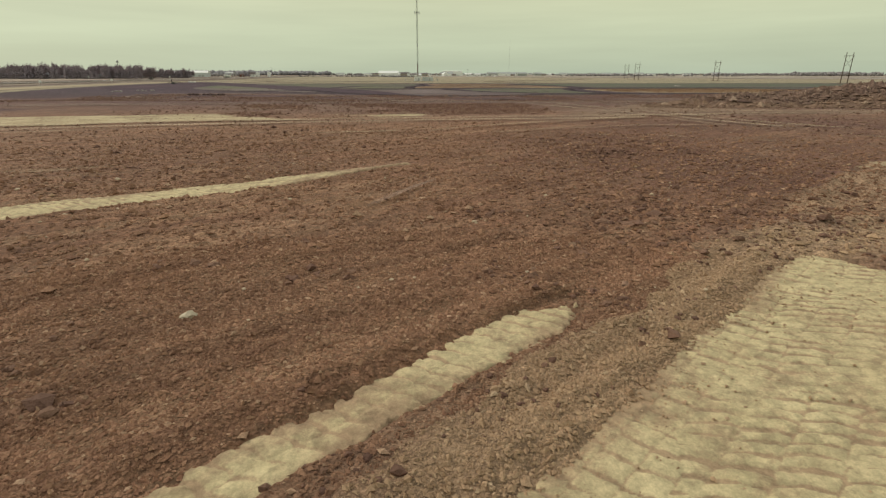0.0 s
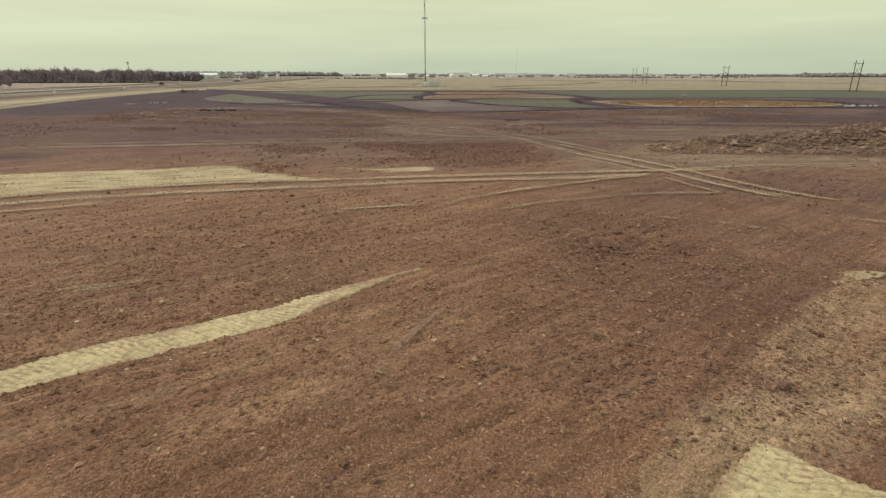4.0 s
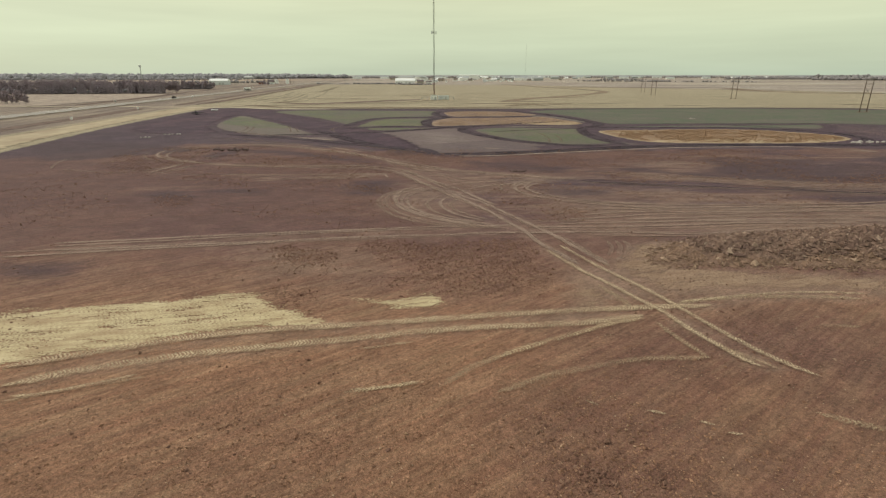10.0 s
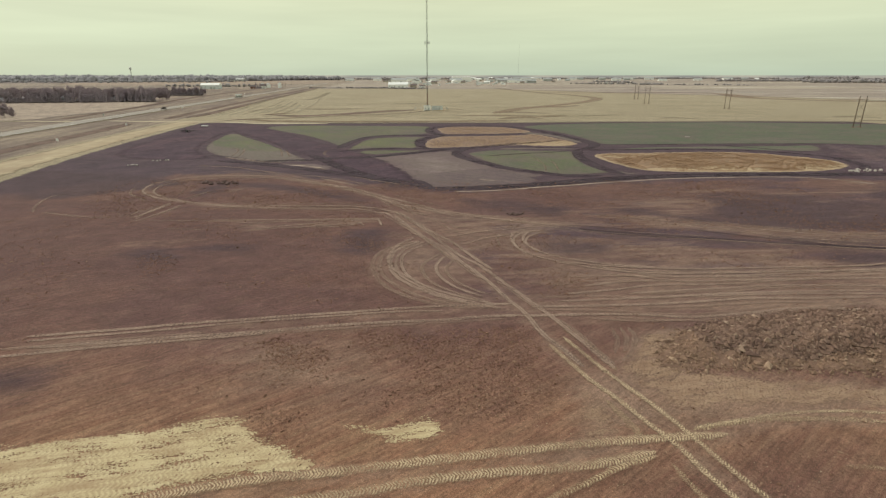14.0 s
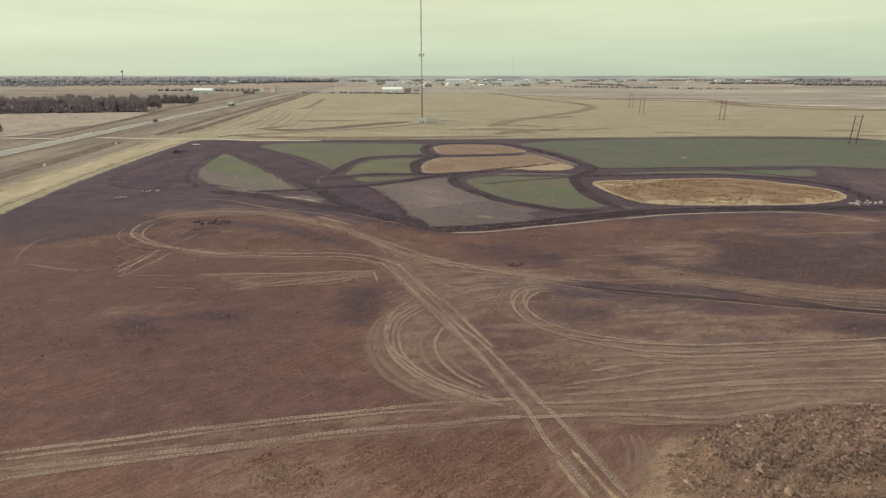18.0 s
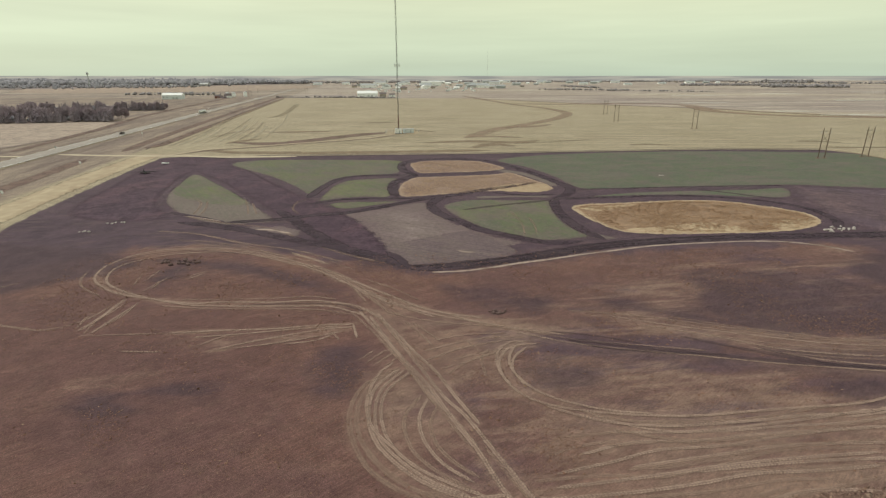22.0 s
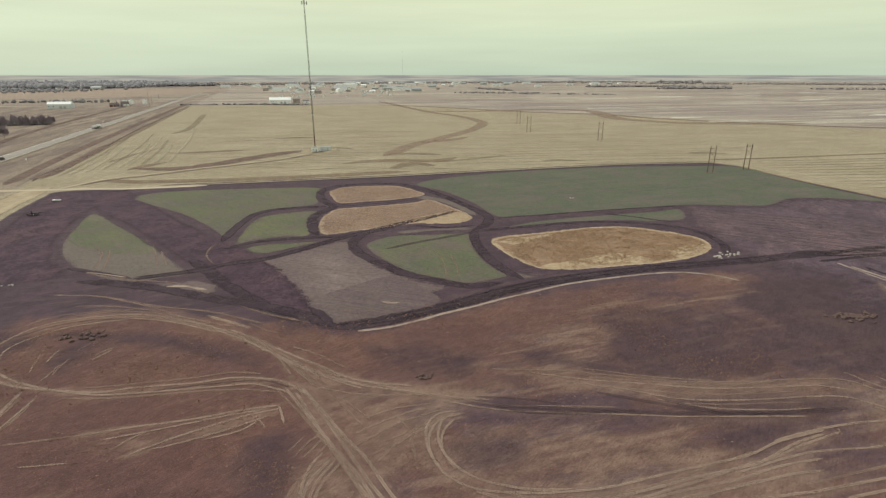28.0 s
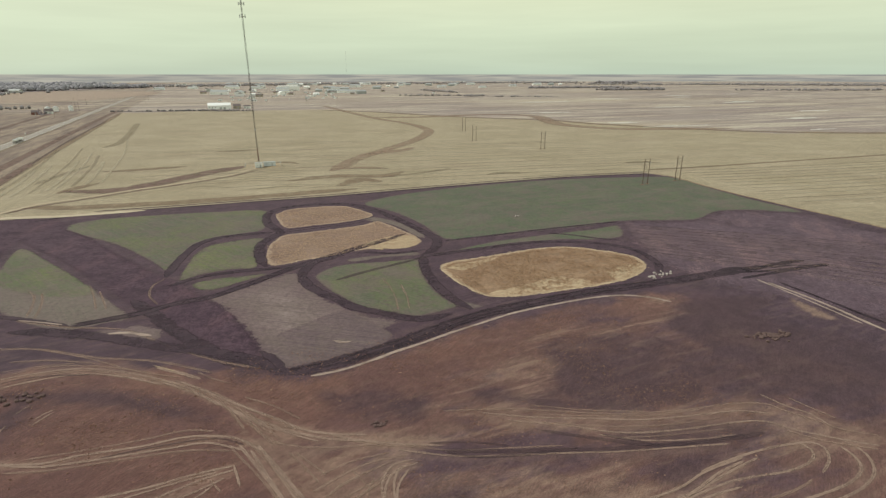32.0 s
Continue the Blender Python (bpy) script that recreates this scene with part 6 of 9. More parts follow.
def plates(a, b, gauge, lug, groove, slant, bow, seed):
    """1 on the flat plates that lugs leave in clay, 0 in the grooves between; a runs along, b across."""
    a = a + 0.07 * rough_noise(a, b, 0.6, 2, seed) + 0.024 * rough_noise(a, b, 0.1, 2, seed + 1)
    row = b / gauge + 0.18 * rough_noise(a, b, 1.0, 2, seed + 3) + 0.06 * rough_noise(a, b, 0.12, 2, seed + 5)
    i = np.floor(row)
    v = row - i - 0.5
    p = (a + gauge * (slant * 2 * v + bow * 4 * v * v) + lug * (0.5 * (i % 2) + hash2(i, i, seed))) / lug
    width = groove * (1.1 + 1.7 * rough_noise(a, b, 0.25, 2, seed + 4))
    plate = ss(0.3 * width, 1.0 * width, np.abs(p - np.round(p)) * lug)
    plate = plate * (0.30 + 0.70 * ss(0.004, 0.03, (0.5 - np.abs(v)) * gauge))
    smear = 0.65 * ss(0.02, 0.42, rough_noise(a, b, 0.8, 3, seed + 11))
    return (0.25 * hash2(np.round(p), i, seed) + 0.85 * plate) * (1 - smear) + 0.6 * smear + 0.28 * rough_noise(a, b, 0.12, 3, seed + 13)


def clay_print(name, x, y, e, faces, lug, label):
    """Clay pressed flat by lugs; its edge dips under the loose soil round it."""
    e = e + 0.12 * rough_noise(x, y, 0.35, 3, 24) + 0.10 * rough_noise(x, y, 0.07, 2, 25)
    z = land(x, y) - 0.07 * (1 - ss(-0.05, 0.03, e)) - 0.015 * ss(0.22, 0.0, e) - 0.036 + 0.017 * lug + 0.014 * rough_noise(x, y, 0.5, 3, 23) + 0.010 * rough_noise(x, y, 0.07, 2, 29)
    faces = faces[(e[faces] > -0.07).all(1)]
    used, faces = np.unique(faces, return_inverse=True)
    me = fast_mesh(name, np.stack([x, y, z], 1)[used], faces.reshape(-1, 4))
    give(me, "lug", lug[used])
    give(me, "edge", e[used])
    me.shade_smooth()
    me.materials.append(NEAR_PRINT)
    return tagged(new(name, me), label, name.replace("_", " "), "tyre tracks" if name == "tyre_track" else "", "structure")


def near_pad():
    xs, ys = np.arange(-0.7, 9.2, 0.02), np.arange(0.8, 8.2, 0.02)
    X, Y = np.meshgrid(xs, ys)
    x, y = X.ravel(), Y.ravel()
    c, s = math.cos(radians(46)), math.sin(radians(46))
    u, v = x * c + y * s, -x * s + y * c
    side = v + 0.3 * rough_noise(x, y, 1.0, 2, 45)
    lug = np.where(side > 1.0, plates(u, v, 0.28, 0.25, 0.042, 0.06, 0.0, 43), np.where(side > -0.9, plates(u, v, 0.36, 0.20, 0.046, 0.32, 0.1, 41), plates(u, v, 0.33, 0.22, 0.044, -0.25, 0.0, 47)))
    clay_print("clay_pad", x, y, within(x, y, np.array(PAD)), grid_faces(len(xs), len(ys)), lug, "pale compacted clay pad pressed with lugged tyre prints")


def near_rut(pts, width, gauge, lug, groove, slant, bow, seed, label, taper=1.2, step=0.02):
    line = spline(pts, step)
    tang = np.gradient(line, axis=0)
    tang /= np.hypot(*tang.T)[:, None]
    u = np.concatenate([[0], np.cumsum(np.hypot(*np.diff(line, axis=0).T))])
    v = np.arange(-width / 2 - 0.2, width / 2 + 0.2, step)
    x, y = (line[:, :1] - tang[:, 1:] * v).ravel(), (line[:, 1:] + tang[:, :1] * v).ravel()
    U, V = np.repeat(u[:, None], len(v), 1).ravel(), np.repeat(v[None], len(u), 0).ravel()
    tip = np.clip((u[-1] - U) / (width * taper), 0.12, 1)
    bite = 0.035 * np.sign(np.sin(2 * np.pi * U / lug)) * ss(0.0, width / 2, V)
    clay_print("tyre_track", x, y, width / 2 * tip - np.abs(V) + bite, grid_faces(len(v), len(u)), plates(U, V + width / 2, gauge, lug, groove, slant, bow, seed), label)


near_pad()
near_rut(NEAR_RUT, 0.66, 0.33, 0.24, 0.042, 0.16, 0.12, 51, "pale lugged tyre track pressed into brown soil")
near_rut(LONG_RUT, 1.5, 0.36, 0.20, 0.05, 0.3, 0.0, 61, "broad pale lugged tyre track across brown soil", 4.5, 0.03)


PALE_T, DUST_T, FAINT_T = "pale lugged tyre track on brown soil", "dusty tyre track curving over worked soil", "faint tyre track on worked soil"


LIFT[0] = 0.03


def track(pts, width, material):
    if LIFT[0] > 0.09:
        LIFT[0] = 0.045
    label = {TRACK_PALE.name: PALE_T, TRACK_DUSTY.name: DUST_T, TRACK_FAINT.name: FAINT_T, TRACK_LUG.name: PALE_T, TRACK_WISP.name: FAINT_T, TRACK_DAMP.name: "dark damp rut in worked soil"}[material.name]
    strip("tyre_track", pts, width, material, label, "tyre track", 0.45 if pts[0][1] < 60 else 0.9, lift=rise() + (0.06 if min(p[1] for p in pts) < 30 else 0), across=5, group="tyre tracks")


# short scrapes of the near ground, and the faint lines behind the brow
track([(18.6, 23.9), (19.8, 23.2), (21.5, 22.6), (24, 23), (29, 22.5), (36, 20)], 0.8, TRACK_PALE)
for pts in ([(6.97, 24.56), (7.57, 24.22)], [(9.97, 23.84), (10.85, 23.54)], [(12.26, 23.02), (12.92, 22.72)], [(13.27, 22.13), (14.0, 22.06)], [(-12.02, 14.42), (-11.41, 14.76), (-10.67, 15.12)], [(-5.83, 25.2), (-3.39, 25.66), (-1.98, 26.23)], [(-24.17, 24.04), (-22.36, 24.47), (-18.5, 26.38)]):
    track(pts, 0.36, TRACK_LUG)
cover("clay_scrape", [(12.18, 15.43), (13.60, 16.71), (14.53, 16.83), (15.39, 16.48), (14.95, 16.20), (13.45, 15.72)], 0.08, CLAY_SCRAPE, "short pale scrape in brown soil", "clay scrape", 0.3, lift=0.05)
track([(-1.6, 10.6), (-0.9, 12.2), (-0.2, 13.6)], 0.25, TRACK_FAINT)
track([(-12.6, 14.6), (-10.9, 15.2), (-9.8, 15.6)], 0.4, TRACK_PALE)
track([(-84.0, 206.3), (-80.3, 200.3), (-77.8, 192.0), (-76.5, 184.6)], 1.0, TRACK_FAINT)
track([(-79.3, 203.2), (-77.1, 197.7), (-75.0, 189.7), (-73.8, 182.5)], 1.0, TRACK_FAINT)
track([(-66.5, 206.0), (-62.2, 194.7), (-58.9, 184.7)], 0.8, TRACK_FAINT)
track([(-61.9, 199.4), (-57.8, 188.7), (-55.9, 183.8)], 0.8, TRACK_FAINT)
track([(-43.7, 205.5), (-46.5, 199.8), (-45.9, 191.2), (-42.1, 183.0)], 1.0, TRACK_FAINT)
track([(27.6, 184.2), (28.5, 169.9), (27.2, 158.1)], 0.8, TRACK_FAINT)
track([(32.1, 177.3), (31.9, 167.2), (30.8, 158.5)], 0.8, TRACK_FAINT)
track([(-78, 182), (-62.5, 173.5), (-47, 167), (-33, 153), (-20, 141.5), (-6.5, 133.5)], 1.2, TRACK_FAINT)
track([(-79, 165.5), (-65, 161.5), (-49.5, 152.5), (-35.5, 146.5), (-21.5, 137)], 1.2, TRACK_FAINT)
track([(-35, 143.5), (-29.5, 139.5), (-24, 135)], 1.6, TRACK_DUSTY)
track([(-62.5, 101.5), (-62, 106), (-62, 112.5), (-62, 116.5)], 1.08, TRACK_DUSTY)
track([(-60, 100.5), (-58.5, 107), (-58.5, 114.5)], 1.08, TRACK_FAINT)
track([(-85.5, 107), (-89.5, 113), (-92.5, 121.5), (-89.5, 126.5)], 0.94, TRACK_FAINT)
track([(-83, 106.5), (-75.5, 104), (-68.5, 102.5), (-64, 106.5), (-63, 113.5)], 0.94, TRACK_FAINT)
# the haul tracks, the long diagonal, the turning loops and the sweeps of the scrapers
track([(-27.0, 26.9), (-25.6, 27.6), (-23.2, 28.6), (-20.4, 29.8), (-18.3, 30.7), (-15.7, 31.4), (-12.2, 32.3), (-8.5, 32.8), (-4.8, 33.5), (-1.6, 34.1), (3.0, 34.9), (7.1, 35.6), (11.3, 36.2), (14.6, 36.6), (19.3, 37.1)], 1.15, TRACK_LUG)
track([(-25.4, 25.0), (-23.6, 26.0), (-21.9, 26.8), (-19.2, 27.8), (-16.3, 28.8), (-13.1, 29.6), (-9.8, 30.4), (-6.3, 31.2), (-1.5, 32.4), (2.9, 33.1), (6.7, 33.5), (9.9, 34.1), (13.5, 35.2)], 1.15, TRACK_LUG)
track([(17.1, 37.6), (20.4, 38.5), (24.8, 39.0), (29.0, 39.0), (31.6, 38.7)], 0.88, TRACK_PALE)
track([(17.2, 37.8), (20.4, 38.6), (25.3, 39.7), (29.8, 40.0), (32.5, 39.8)], 0.52, TRACK_LUG)
track([(2.7, 29.0), (3.5, 29.6), (5.6, 30.9), (8.4, 32.4), (10.5, 33.6), (13.4, 34.8)], 0.77, TRACK_PALE)
track([(-0.7, 25.7), (0.8, 27.6), (3.5, 29.6)], 0.76, TRACK_WISP)
track([(2.3, 25.2), (5.6, 27.1), (7.6, 27.8), (10.1, 28.7), (12.6, 29.1), (15.6, 29.3)], 0.76, TRACK_WISP)
track([(-24.1, 23.6), (-21.9, 24.6), (-19.9, 25.4), (-17.9, 26.1)], 0.57, TRACK_WISP)
track([(-6.1, 24.9), (-4.1, 25.5), (-2.1, 26.0)], 0.50, TRACK_PALE)
track([(-6.1, 29.7), (-5.1, 30.0), (-2.8, 30.7)], 0.39, TRACK_PALE)
track([(25.3, 34.0), (26.8, 34.0), (28.1, 33.9)], 0.76, TRACK_WISP)
track([(8.9, 49.9), (11.1, 44.2), (12.7, 41.2), (14.0, 38.3), (15.2, 35.8), (16.0, 33.1), (16.8, 31.1), (17.6, 29.2), (18.3, 28.3)], 0.68, TRACK_LUG)
track([(10.5, 51.4), (11.9, 47.7), (13.5, 43.9), (15.2, 40.5), (16.5, 37.2), (17.5, 34.2), (18.6, 31.3), (19.7, 29.1), (21.0, 27.4)], 0.68, TRACK_LUG)
track([(14.1, 34.0), (14.8, 31.3), (15.6, 29.2)], 0.66, TRACK_WISP)
track([(16.7, 30.8), (18.0, 29.5), (19.1, 28.1)], 0.66, TRACK_WISP)
track([(10.9, 53.3), (12.9, 49.4), (13.9, 45.4)], 0.95, TRACK_WISP)
track([(11.8, 41.1), (12.5, 38.9), (13.3, 36.1)], 0.95, TRACK_WISP)
track([(-11.9, 106.2), (-5.6, 89.8), (-1.5, 79.6), (1.3, 74.0), (3.9, 67.8), (5.9, 61.4), (7.5, 57.2), (8.6, 52.3), (10.0, 49.0), (11.2, 46.0)], 0.85, TRACK_DUSTY)
track([(-10.4, 106.9), (-3.7, 89.8), (0.6, 78.6), (3.5, 73.2), (6.4, 65.7), (8.8, 59.7), (10.7, 54.9), (12.3, 50.4), (13.9, 45.8)], 0.85, TRACK_DUSTY)
track([(10.9, 55.5), (12.3, 52.1), (13.3, 48.6), (14.1, 46.4)], 0.66, TRACK_FAINT)
track([(-10.4, 101.3), (-3.6, 83.8), (-0.2, 75.8), (3.2, 67.8)], 0.66, TRACK_FAINT)
track([(5.2, 67.1), (7.5, 61.6), (9.1, 58.0)], 0.66, TRACK_FAINT)
track([(-41.8, 50.6), (-37.3, 51.6), (-32.7, 52.5), (-27.9, 53.7), (-22.7, 54.7), (-17.5, 55.8), (-12.0, 56.8), (-6.3, 57.9), (-1.3, 58.7), (3.2, 59.2), (6.9, 59.6)], 0.77, TRACK_DUSTY)
track([(-41.1, 49.7), (-35.4, 51.0), (-29.3, 52.3), (-22.5, 54.0), (-14.6, 55.6), (-6.2, 57.1), (-1.3, 57.4)], 0.59, TRACK_DUSTY)
track([(-40.1, 48.5), (-35.7, 49.2), (-31.1, 50.0), (-26.4, 50.9), (-21.6, 51.7), (-16.6, 52.7), (-11.4, 53.8), (-6.0, 54.6), (-1.3, 55.1), (3.0, 56.0), (7.1, 56.4)], 0.85, TRACK_DUSTY)
track([(-39.6, 47.8), (-33.0, 49.1), (-26.1, 50.3), (-18.9, 51.7), (-11.2, 53.0), (-5.9, 53.9), (-1.3, 54.5), (5.2, 55.5)], 0.66, TRACK_FAINT)
track([(-45.2, 47.6), (-39.3, 48.7), (-32.8, 50.3), (-24.8, 51.8)], 0.66, TRACK_FAINT)
track([(-44.0, 46.2), (-38.4, 47.5), (-32.0, 49.0), (-24.2, 50.6), (-18.8, 51.8)], 0.68, TRACK_DUSTY)
track([(-6.3, 86.1), (-10.2, 81.6), (-11.5, 75.7), (-10.6, 69.9), (-8.2, 64.3), (-4.7, 60.8), (-1.3, 58.9), (2.6, 57.9)], 0.95, TRACK_FAINT)
track([(-5.8, 86.1), (-9.4, 81.6), (-10.5, 75.7), (-9.7, 69.9), (-7.2, 65.0), (-3.8, 61.3), (-0.4, 59.4), (3.8, 58.1)], 0.95, TRACK_FAINT)
track([(-5.4, 86.1), (-8.5, 81.2), (-9.1, 75.7), (-8.1, 69.9), (-5.7, 65.6), (-2.2, 61.9), (1.5, 59.7), (5.0, 58.4)], 0.85, TRACK_DUSTY)
track([(-4.7, 85.7), (-7.7, 80.4), (-8.2, 74.5), (-7.1, 69.1), (-4.4, 65.0), (-0.9, 61.6), (2.7, 59.6)], 0.68, TRACK_DUSTY)
track([(-4.0, 85.0), (-7.1, 79.5), (-7.4, 74.0), (-5.9, 68.4), (-3.0, 64.3), (0.9, 61.4), (4.5, 59.4)], 0.68, TRACK_DUSTY)
track([(-2.2, 78.6), (-4.2, 74.0), (-4.2, 70.4), (-2.9, 66.3), (-0.0, 62.8), (3.3, 60.3)], 0.76, TRACK_FAINT)
track([(-1.4, 77.6), (-2.5, 73.1), (-1.8, 68.4), (0.3, 64.4), (3.4, 61.4)], 0.68, TRACK_DUSTY)
track([(-0.2, 75.8), (-1.1, 71.5), (-0.3, 67.7), (1.7, 64.4), (4.1, 62.1)], 0.76, TRACK_FAINT)
track([(-1.0, 60.2), (2.0, 59.2), (5.5, 58.0)], 0.66, TRACK_FAINT)
track([(17.5, 53.6), (17.5, 51.6), (16.4, 49.0), (15.0, 47.0)], 0.76, TRACK_FAINT)
track([(16.7, 53.6), (16.6, 51.2), (15.6, 48.6)], 0.66, TRACK_FAINT)
track([(15.8, 53.2), (15.6, 50.8), (14.6, 48.3)], 0.66, TRACK_FAINT)
track([(7.0, 56.2), (14.0, 56.7), (19.8, 56.8), (25.4, 56.3), (31.8, 57.5), (38.5, 58.9), (45.3, 58.6)], 0.77, TRACK_DUSTY)
track([(8.6, 58.7), (14.7, 59.0), (20.8, 59.5), (27.3, 60.4), (34.1, 61.6), (40.5, 61.7), (48.2, 62.2)], 0.77, TRACK_DUSTY)
track([(9.7, 58.0), (16.1, 57.8), (22.8, 57.0), (28.8, 57.5), (37.4, 59.9)], 0.76, TRACK_FAINT)
track([(9.7, 61.4), (17.3, 61.9), (23.5, 61.5), (31.9, 63.3), (39.6, 65.3), (51.8, 66.7)], 0.76, TRACK_FAINT)
track([(12.4, 62.4), (19.3, 64.1), (25.2, 65.8), (33.5, 66.3), (42.7, 68.0), (53.9, 69.2)], 0.68, TRACK_DUSTY)
track([(11.9, 60.3), (21.6, 61.5), (31.7, 63.0), (38.6, 63.7), (50.0, 64.4)], 0.77, TRACK_DUSTY)
track([(16.7, 56.1), (22.1, 55.4), (27.9, 55.8), (36.2, 58.1), (46.9, 60.5)], 0.76, TRACK_FAINT)
track([(13.8, 55.8), (19.2, 55.2), (24.4, 55.6)], 0.66, TRACK_FAINT)
track([(20.1, 62.6), (26.9, 63.7), (35.4, 65.0), (43.6, 66.3)], 0.66, TRACK_FAINT)
track([(20.6, 58.8), (27.3, 59.1), (35.3, 60.4), (41.5, 60.5)], 0.66, TRACK_FAINT)
track([(19.3, 73.3), (22.9, 70.9), (28.0, 69.1), (35.2, 69.4), (46.9, 71.0), (56.7, 72.7)], 0.68, TRACK_DUSTY)
track([(17.4, 74.6), (21.9, 72.1), (28.6, 70.6), (37.4, 71.0), (48.2, 73.0), (58.4, 74.7)], 0.76, TRACK_FAINT)
track([(24.3, 68.6), (30.6, 67.2), (41.3, 68.0), (54.8, 70.3)], 0.76, TRACK_FAINT)
track([(20.5, 70.1), (26.1, 67.9), (32.1, 66.3), (40.3, 66.3)], 0.66, TRACK_FAINT)
track([(-9.6, 105.0), (-14.2, 110.2), (-18.7, 112.5), (-24.3, 113.9), (-31.5, 113.4), (-42.0, 113.9), (-47.9, 113.5), (-55.9, 115.7), (-64.6, 118.9), (-70.3, 122.8), (-74.5, 127.3), (-76.5, 132.4), (-76.7, 137.3), (-74.8, 142.8), (-70.5, 147.0), (-62.1, 148.6), (-52.6, 148.1), (-43.4, 144.2), (-34.0, 138.3), (-26.5, 132.2), (-19.0, 123.0)], 0.85, TRACK_DUSTY)
track([(-12.2, 105.8), (-16.1, 108.6), (-20.6, 111.0), (-27.9, 111.3), (-41.3, 111.9), (-48.7, 112.9), (-58.5, 116.9), (-65.7, 121.0), (-70.8, 125.5), (-73.5, 131.4), (-73.6, 136.0), (-70.9, 139.9), (-66.4, 143.5), (-59.4, 145.2), (-50.3, 145.1), (-41.2, 141.0), (-32.0, 134.9)], 0.77, TRACK_DUSTY)
track([(-15.4, 107.1), (-22.4, 109.4), (-30.7, 110.3), (-43.9, 110.9), (-53.5, 112.6)], 0.76, TRACK_FAINT)
track([(-67.9, 117.7), (-74.5, 122.9), (-77.7, 127.7), (-78.9, 132.1)], 0.76, TRACK_FAINT)
track([(-19.0, 114.2), (-24.7, 116.0), (-32.1, 115.4), (-42.5, 115.3), (-50.8, 115.5)], 0.76, TRACK_FAINT)
track([(-77.1, 144.9), (-72.1, 150.2), (-63.5, 151.9), (-53.6, 151.1)], 0.76, TRACK_FAINT)
track([(-71.2, 143.0), (-65.7, 144.9), (-58.7, 146.6), (-49.4, 146.6)], 0.66, TRACK_FAINT)
track([(-10.8, 107.4), (-7.4, 100.4), (-3.5, 91.7), (-0.2, 85.2), (2.6, 77.5), (5.1, 71.4)], 0.85, TRACK_DUSTY)
track([(-14.0, 108.3), (-9.2, 98.0), (-5.2, 89.4), (-1.1, 80.6), (2.1, 71.8), (4.3, 66.6)], 0.85, TRACK_DUSTY)
track([(-12.5, 109.0), (-9.0, 102.1), (-4.4, 92.3), (-1.0, 84.9)], 0.66, TRACK_FAINT)
track([(-15.5, 108.0), (-10.1, 98.2), (-6.1, 89.5)], 0.66, TRACK_FAINT)
track([(-32.3, 136.3), (-23.3, 128.0), (-16.4, 120.7), (-10.2, 114.3), (-3.5, 108.8), (2.7, 104.9), (9.1, 102.4)], 0.85, TRACK_DUSTY)
track([(-28.3, 135.1), (-20.8, 127.7), (-14.1, 121.0), (-8.0, 115.4), (-2.4, 109.6), (2.8, 106.5), (9.3, 104.2)], 0.77, TRACK_DUSTY)
track([(-49.4, 146.6), (-38.3, 139.9), (-30.9, 135.4), (-22.2, 128.5), (-17.1, 121.3), (-13.4, 113.0)], 0.76, TRACK_FAINT)
track([(-13.8, 124.4), (-8.2, 119.6), (-4.7, 115.7), (-2.6, 113.1)], 0.76, TRACK_FAINT)
track([(-66.1, 161.9), (-51.3, 152.5), (-39.1, 142.9), (-28.6, 136.9)], 0.66, TRACK_FAINT)
track([(-15.0, 118.4), (-11.2, 113.2), (-7.7, 107.4), (-5.1, 105.2)], 0.66, TRACK_FAINT)
track([(-13.9, 118.7), (-10.1, 112.6), (-7.2, 108.3)], 0.66, TRACK_FAINT)
track([(-46.0, 100.2), (-37.4, 100.9), (-28.4, 101.2), (-21.1, 102.3), (-14.4, 102.6)], 0.77, TRACK_DUSTY)
track([(-35.9, 93.3), (-31.3, 95.9), (-25.0, 98.6), (-18.9, 100.7), (-14.1, 101.5)], 0.68, TRACK_DUSTY)
track([(-32.9, 94.0), (-26.9, 95.4), (-21.1, 97.4), (-16.0, 99.7)], 0.59, TRACK_DUSTY)
track([(-41.6, 98.2), (-32.4, 99.5), (-23.7, 101.0), (-17.2, 101.7)], 0.59, TRACK_DUSTY)
track([(-25.0, 95.0), (-20.0, 96.3), (-17.5, 98.6)], 0.59, TRACK_DUSTY)
track([(-30.0, 94.5), (-24.5, 96.4), (-19.4, 98.1)], 0.66, TRACK_FAINT)
track([(-14.6, 102.6), (-13.8, 99.6), (-13.2, 96.8)], 0.68, TRACK_DUSTY)
track([(-18.4, 100.3), (-17.1, 98.1), (-16.0, 96.1)], 0.57, TRACK_FAINT)
track([(-61.0, 99.8), (-54.4, 99.9), (-46.0, 100.2)], 0.66, TRACK_FAINT)
track([(-39.0, 94.9), (-37.1, 97.5), (-34.3, 99.5)], 0.76, TRACK_FAINT)
track([(-60.4, 100.0), (-61.7, 105.2), (-61.1, 110.6), (-61.1, 114.5)], 0.66, TRACK_FAINT)
track([(-59.5, 100.6), (-59.2, 106.2), (-58.4, 113.0)], 0.59, TRACK_DUSTY)
track([(-63.2, 102.5), (-64.4, 107.5), (-64.2, 109.5)], 0.66, TRACK_FAINT)
track([(-51.0, 93.6), (-47.7, 93.3), (-44.0, 93.1)], 0.51, TRACK_DUSTY)
track([(-64.0, 123.3), (-65.0, 127.5), (-65.6, 131.0)], 0.57, TRACK_FAINT)
track([(-62.7, 126.6), (-62.9, 130.1), (-62.6, 132.4)], 0.51, TRACK_DUSTY)
track([(-60.6, 119.1), (-59.9, 122.0), (-59.7, 126.2)], 0.57, TRACK_FAINT)
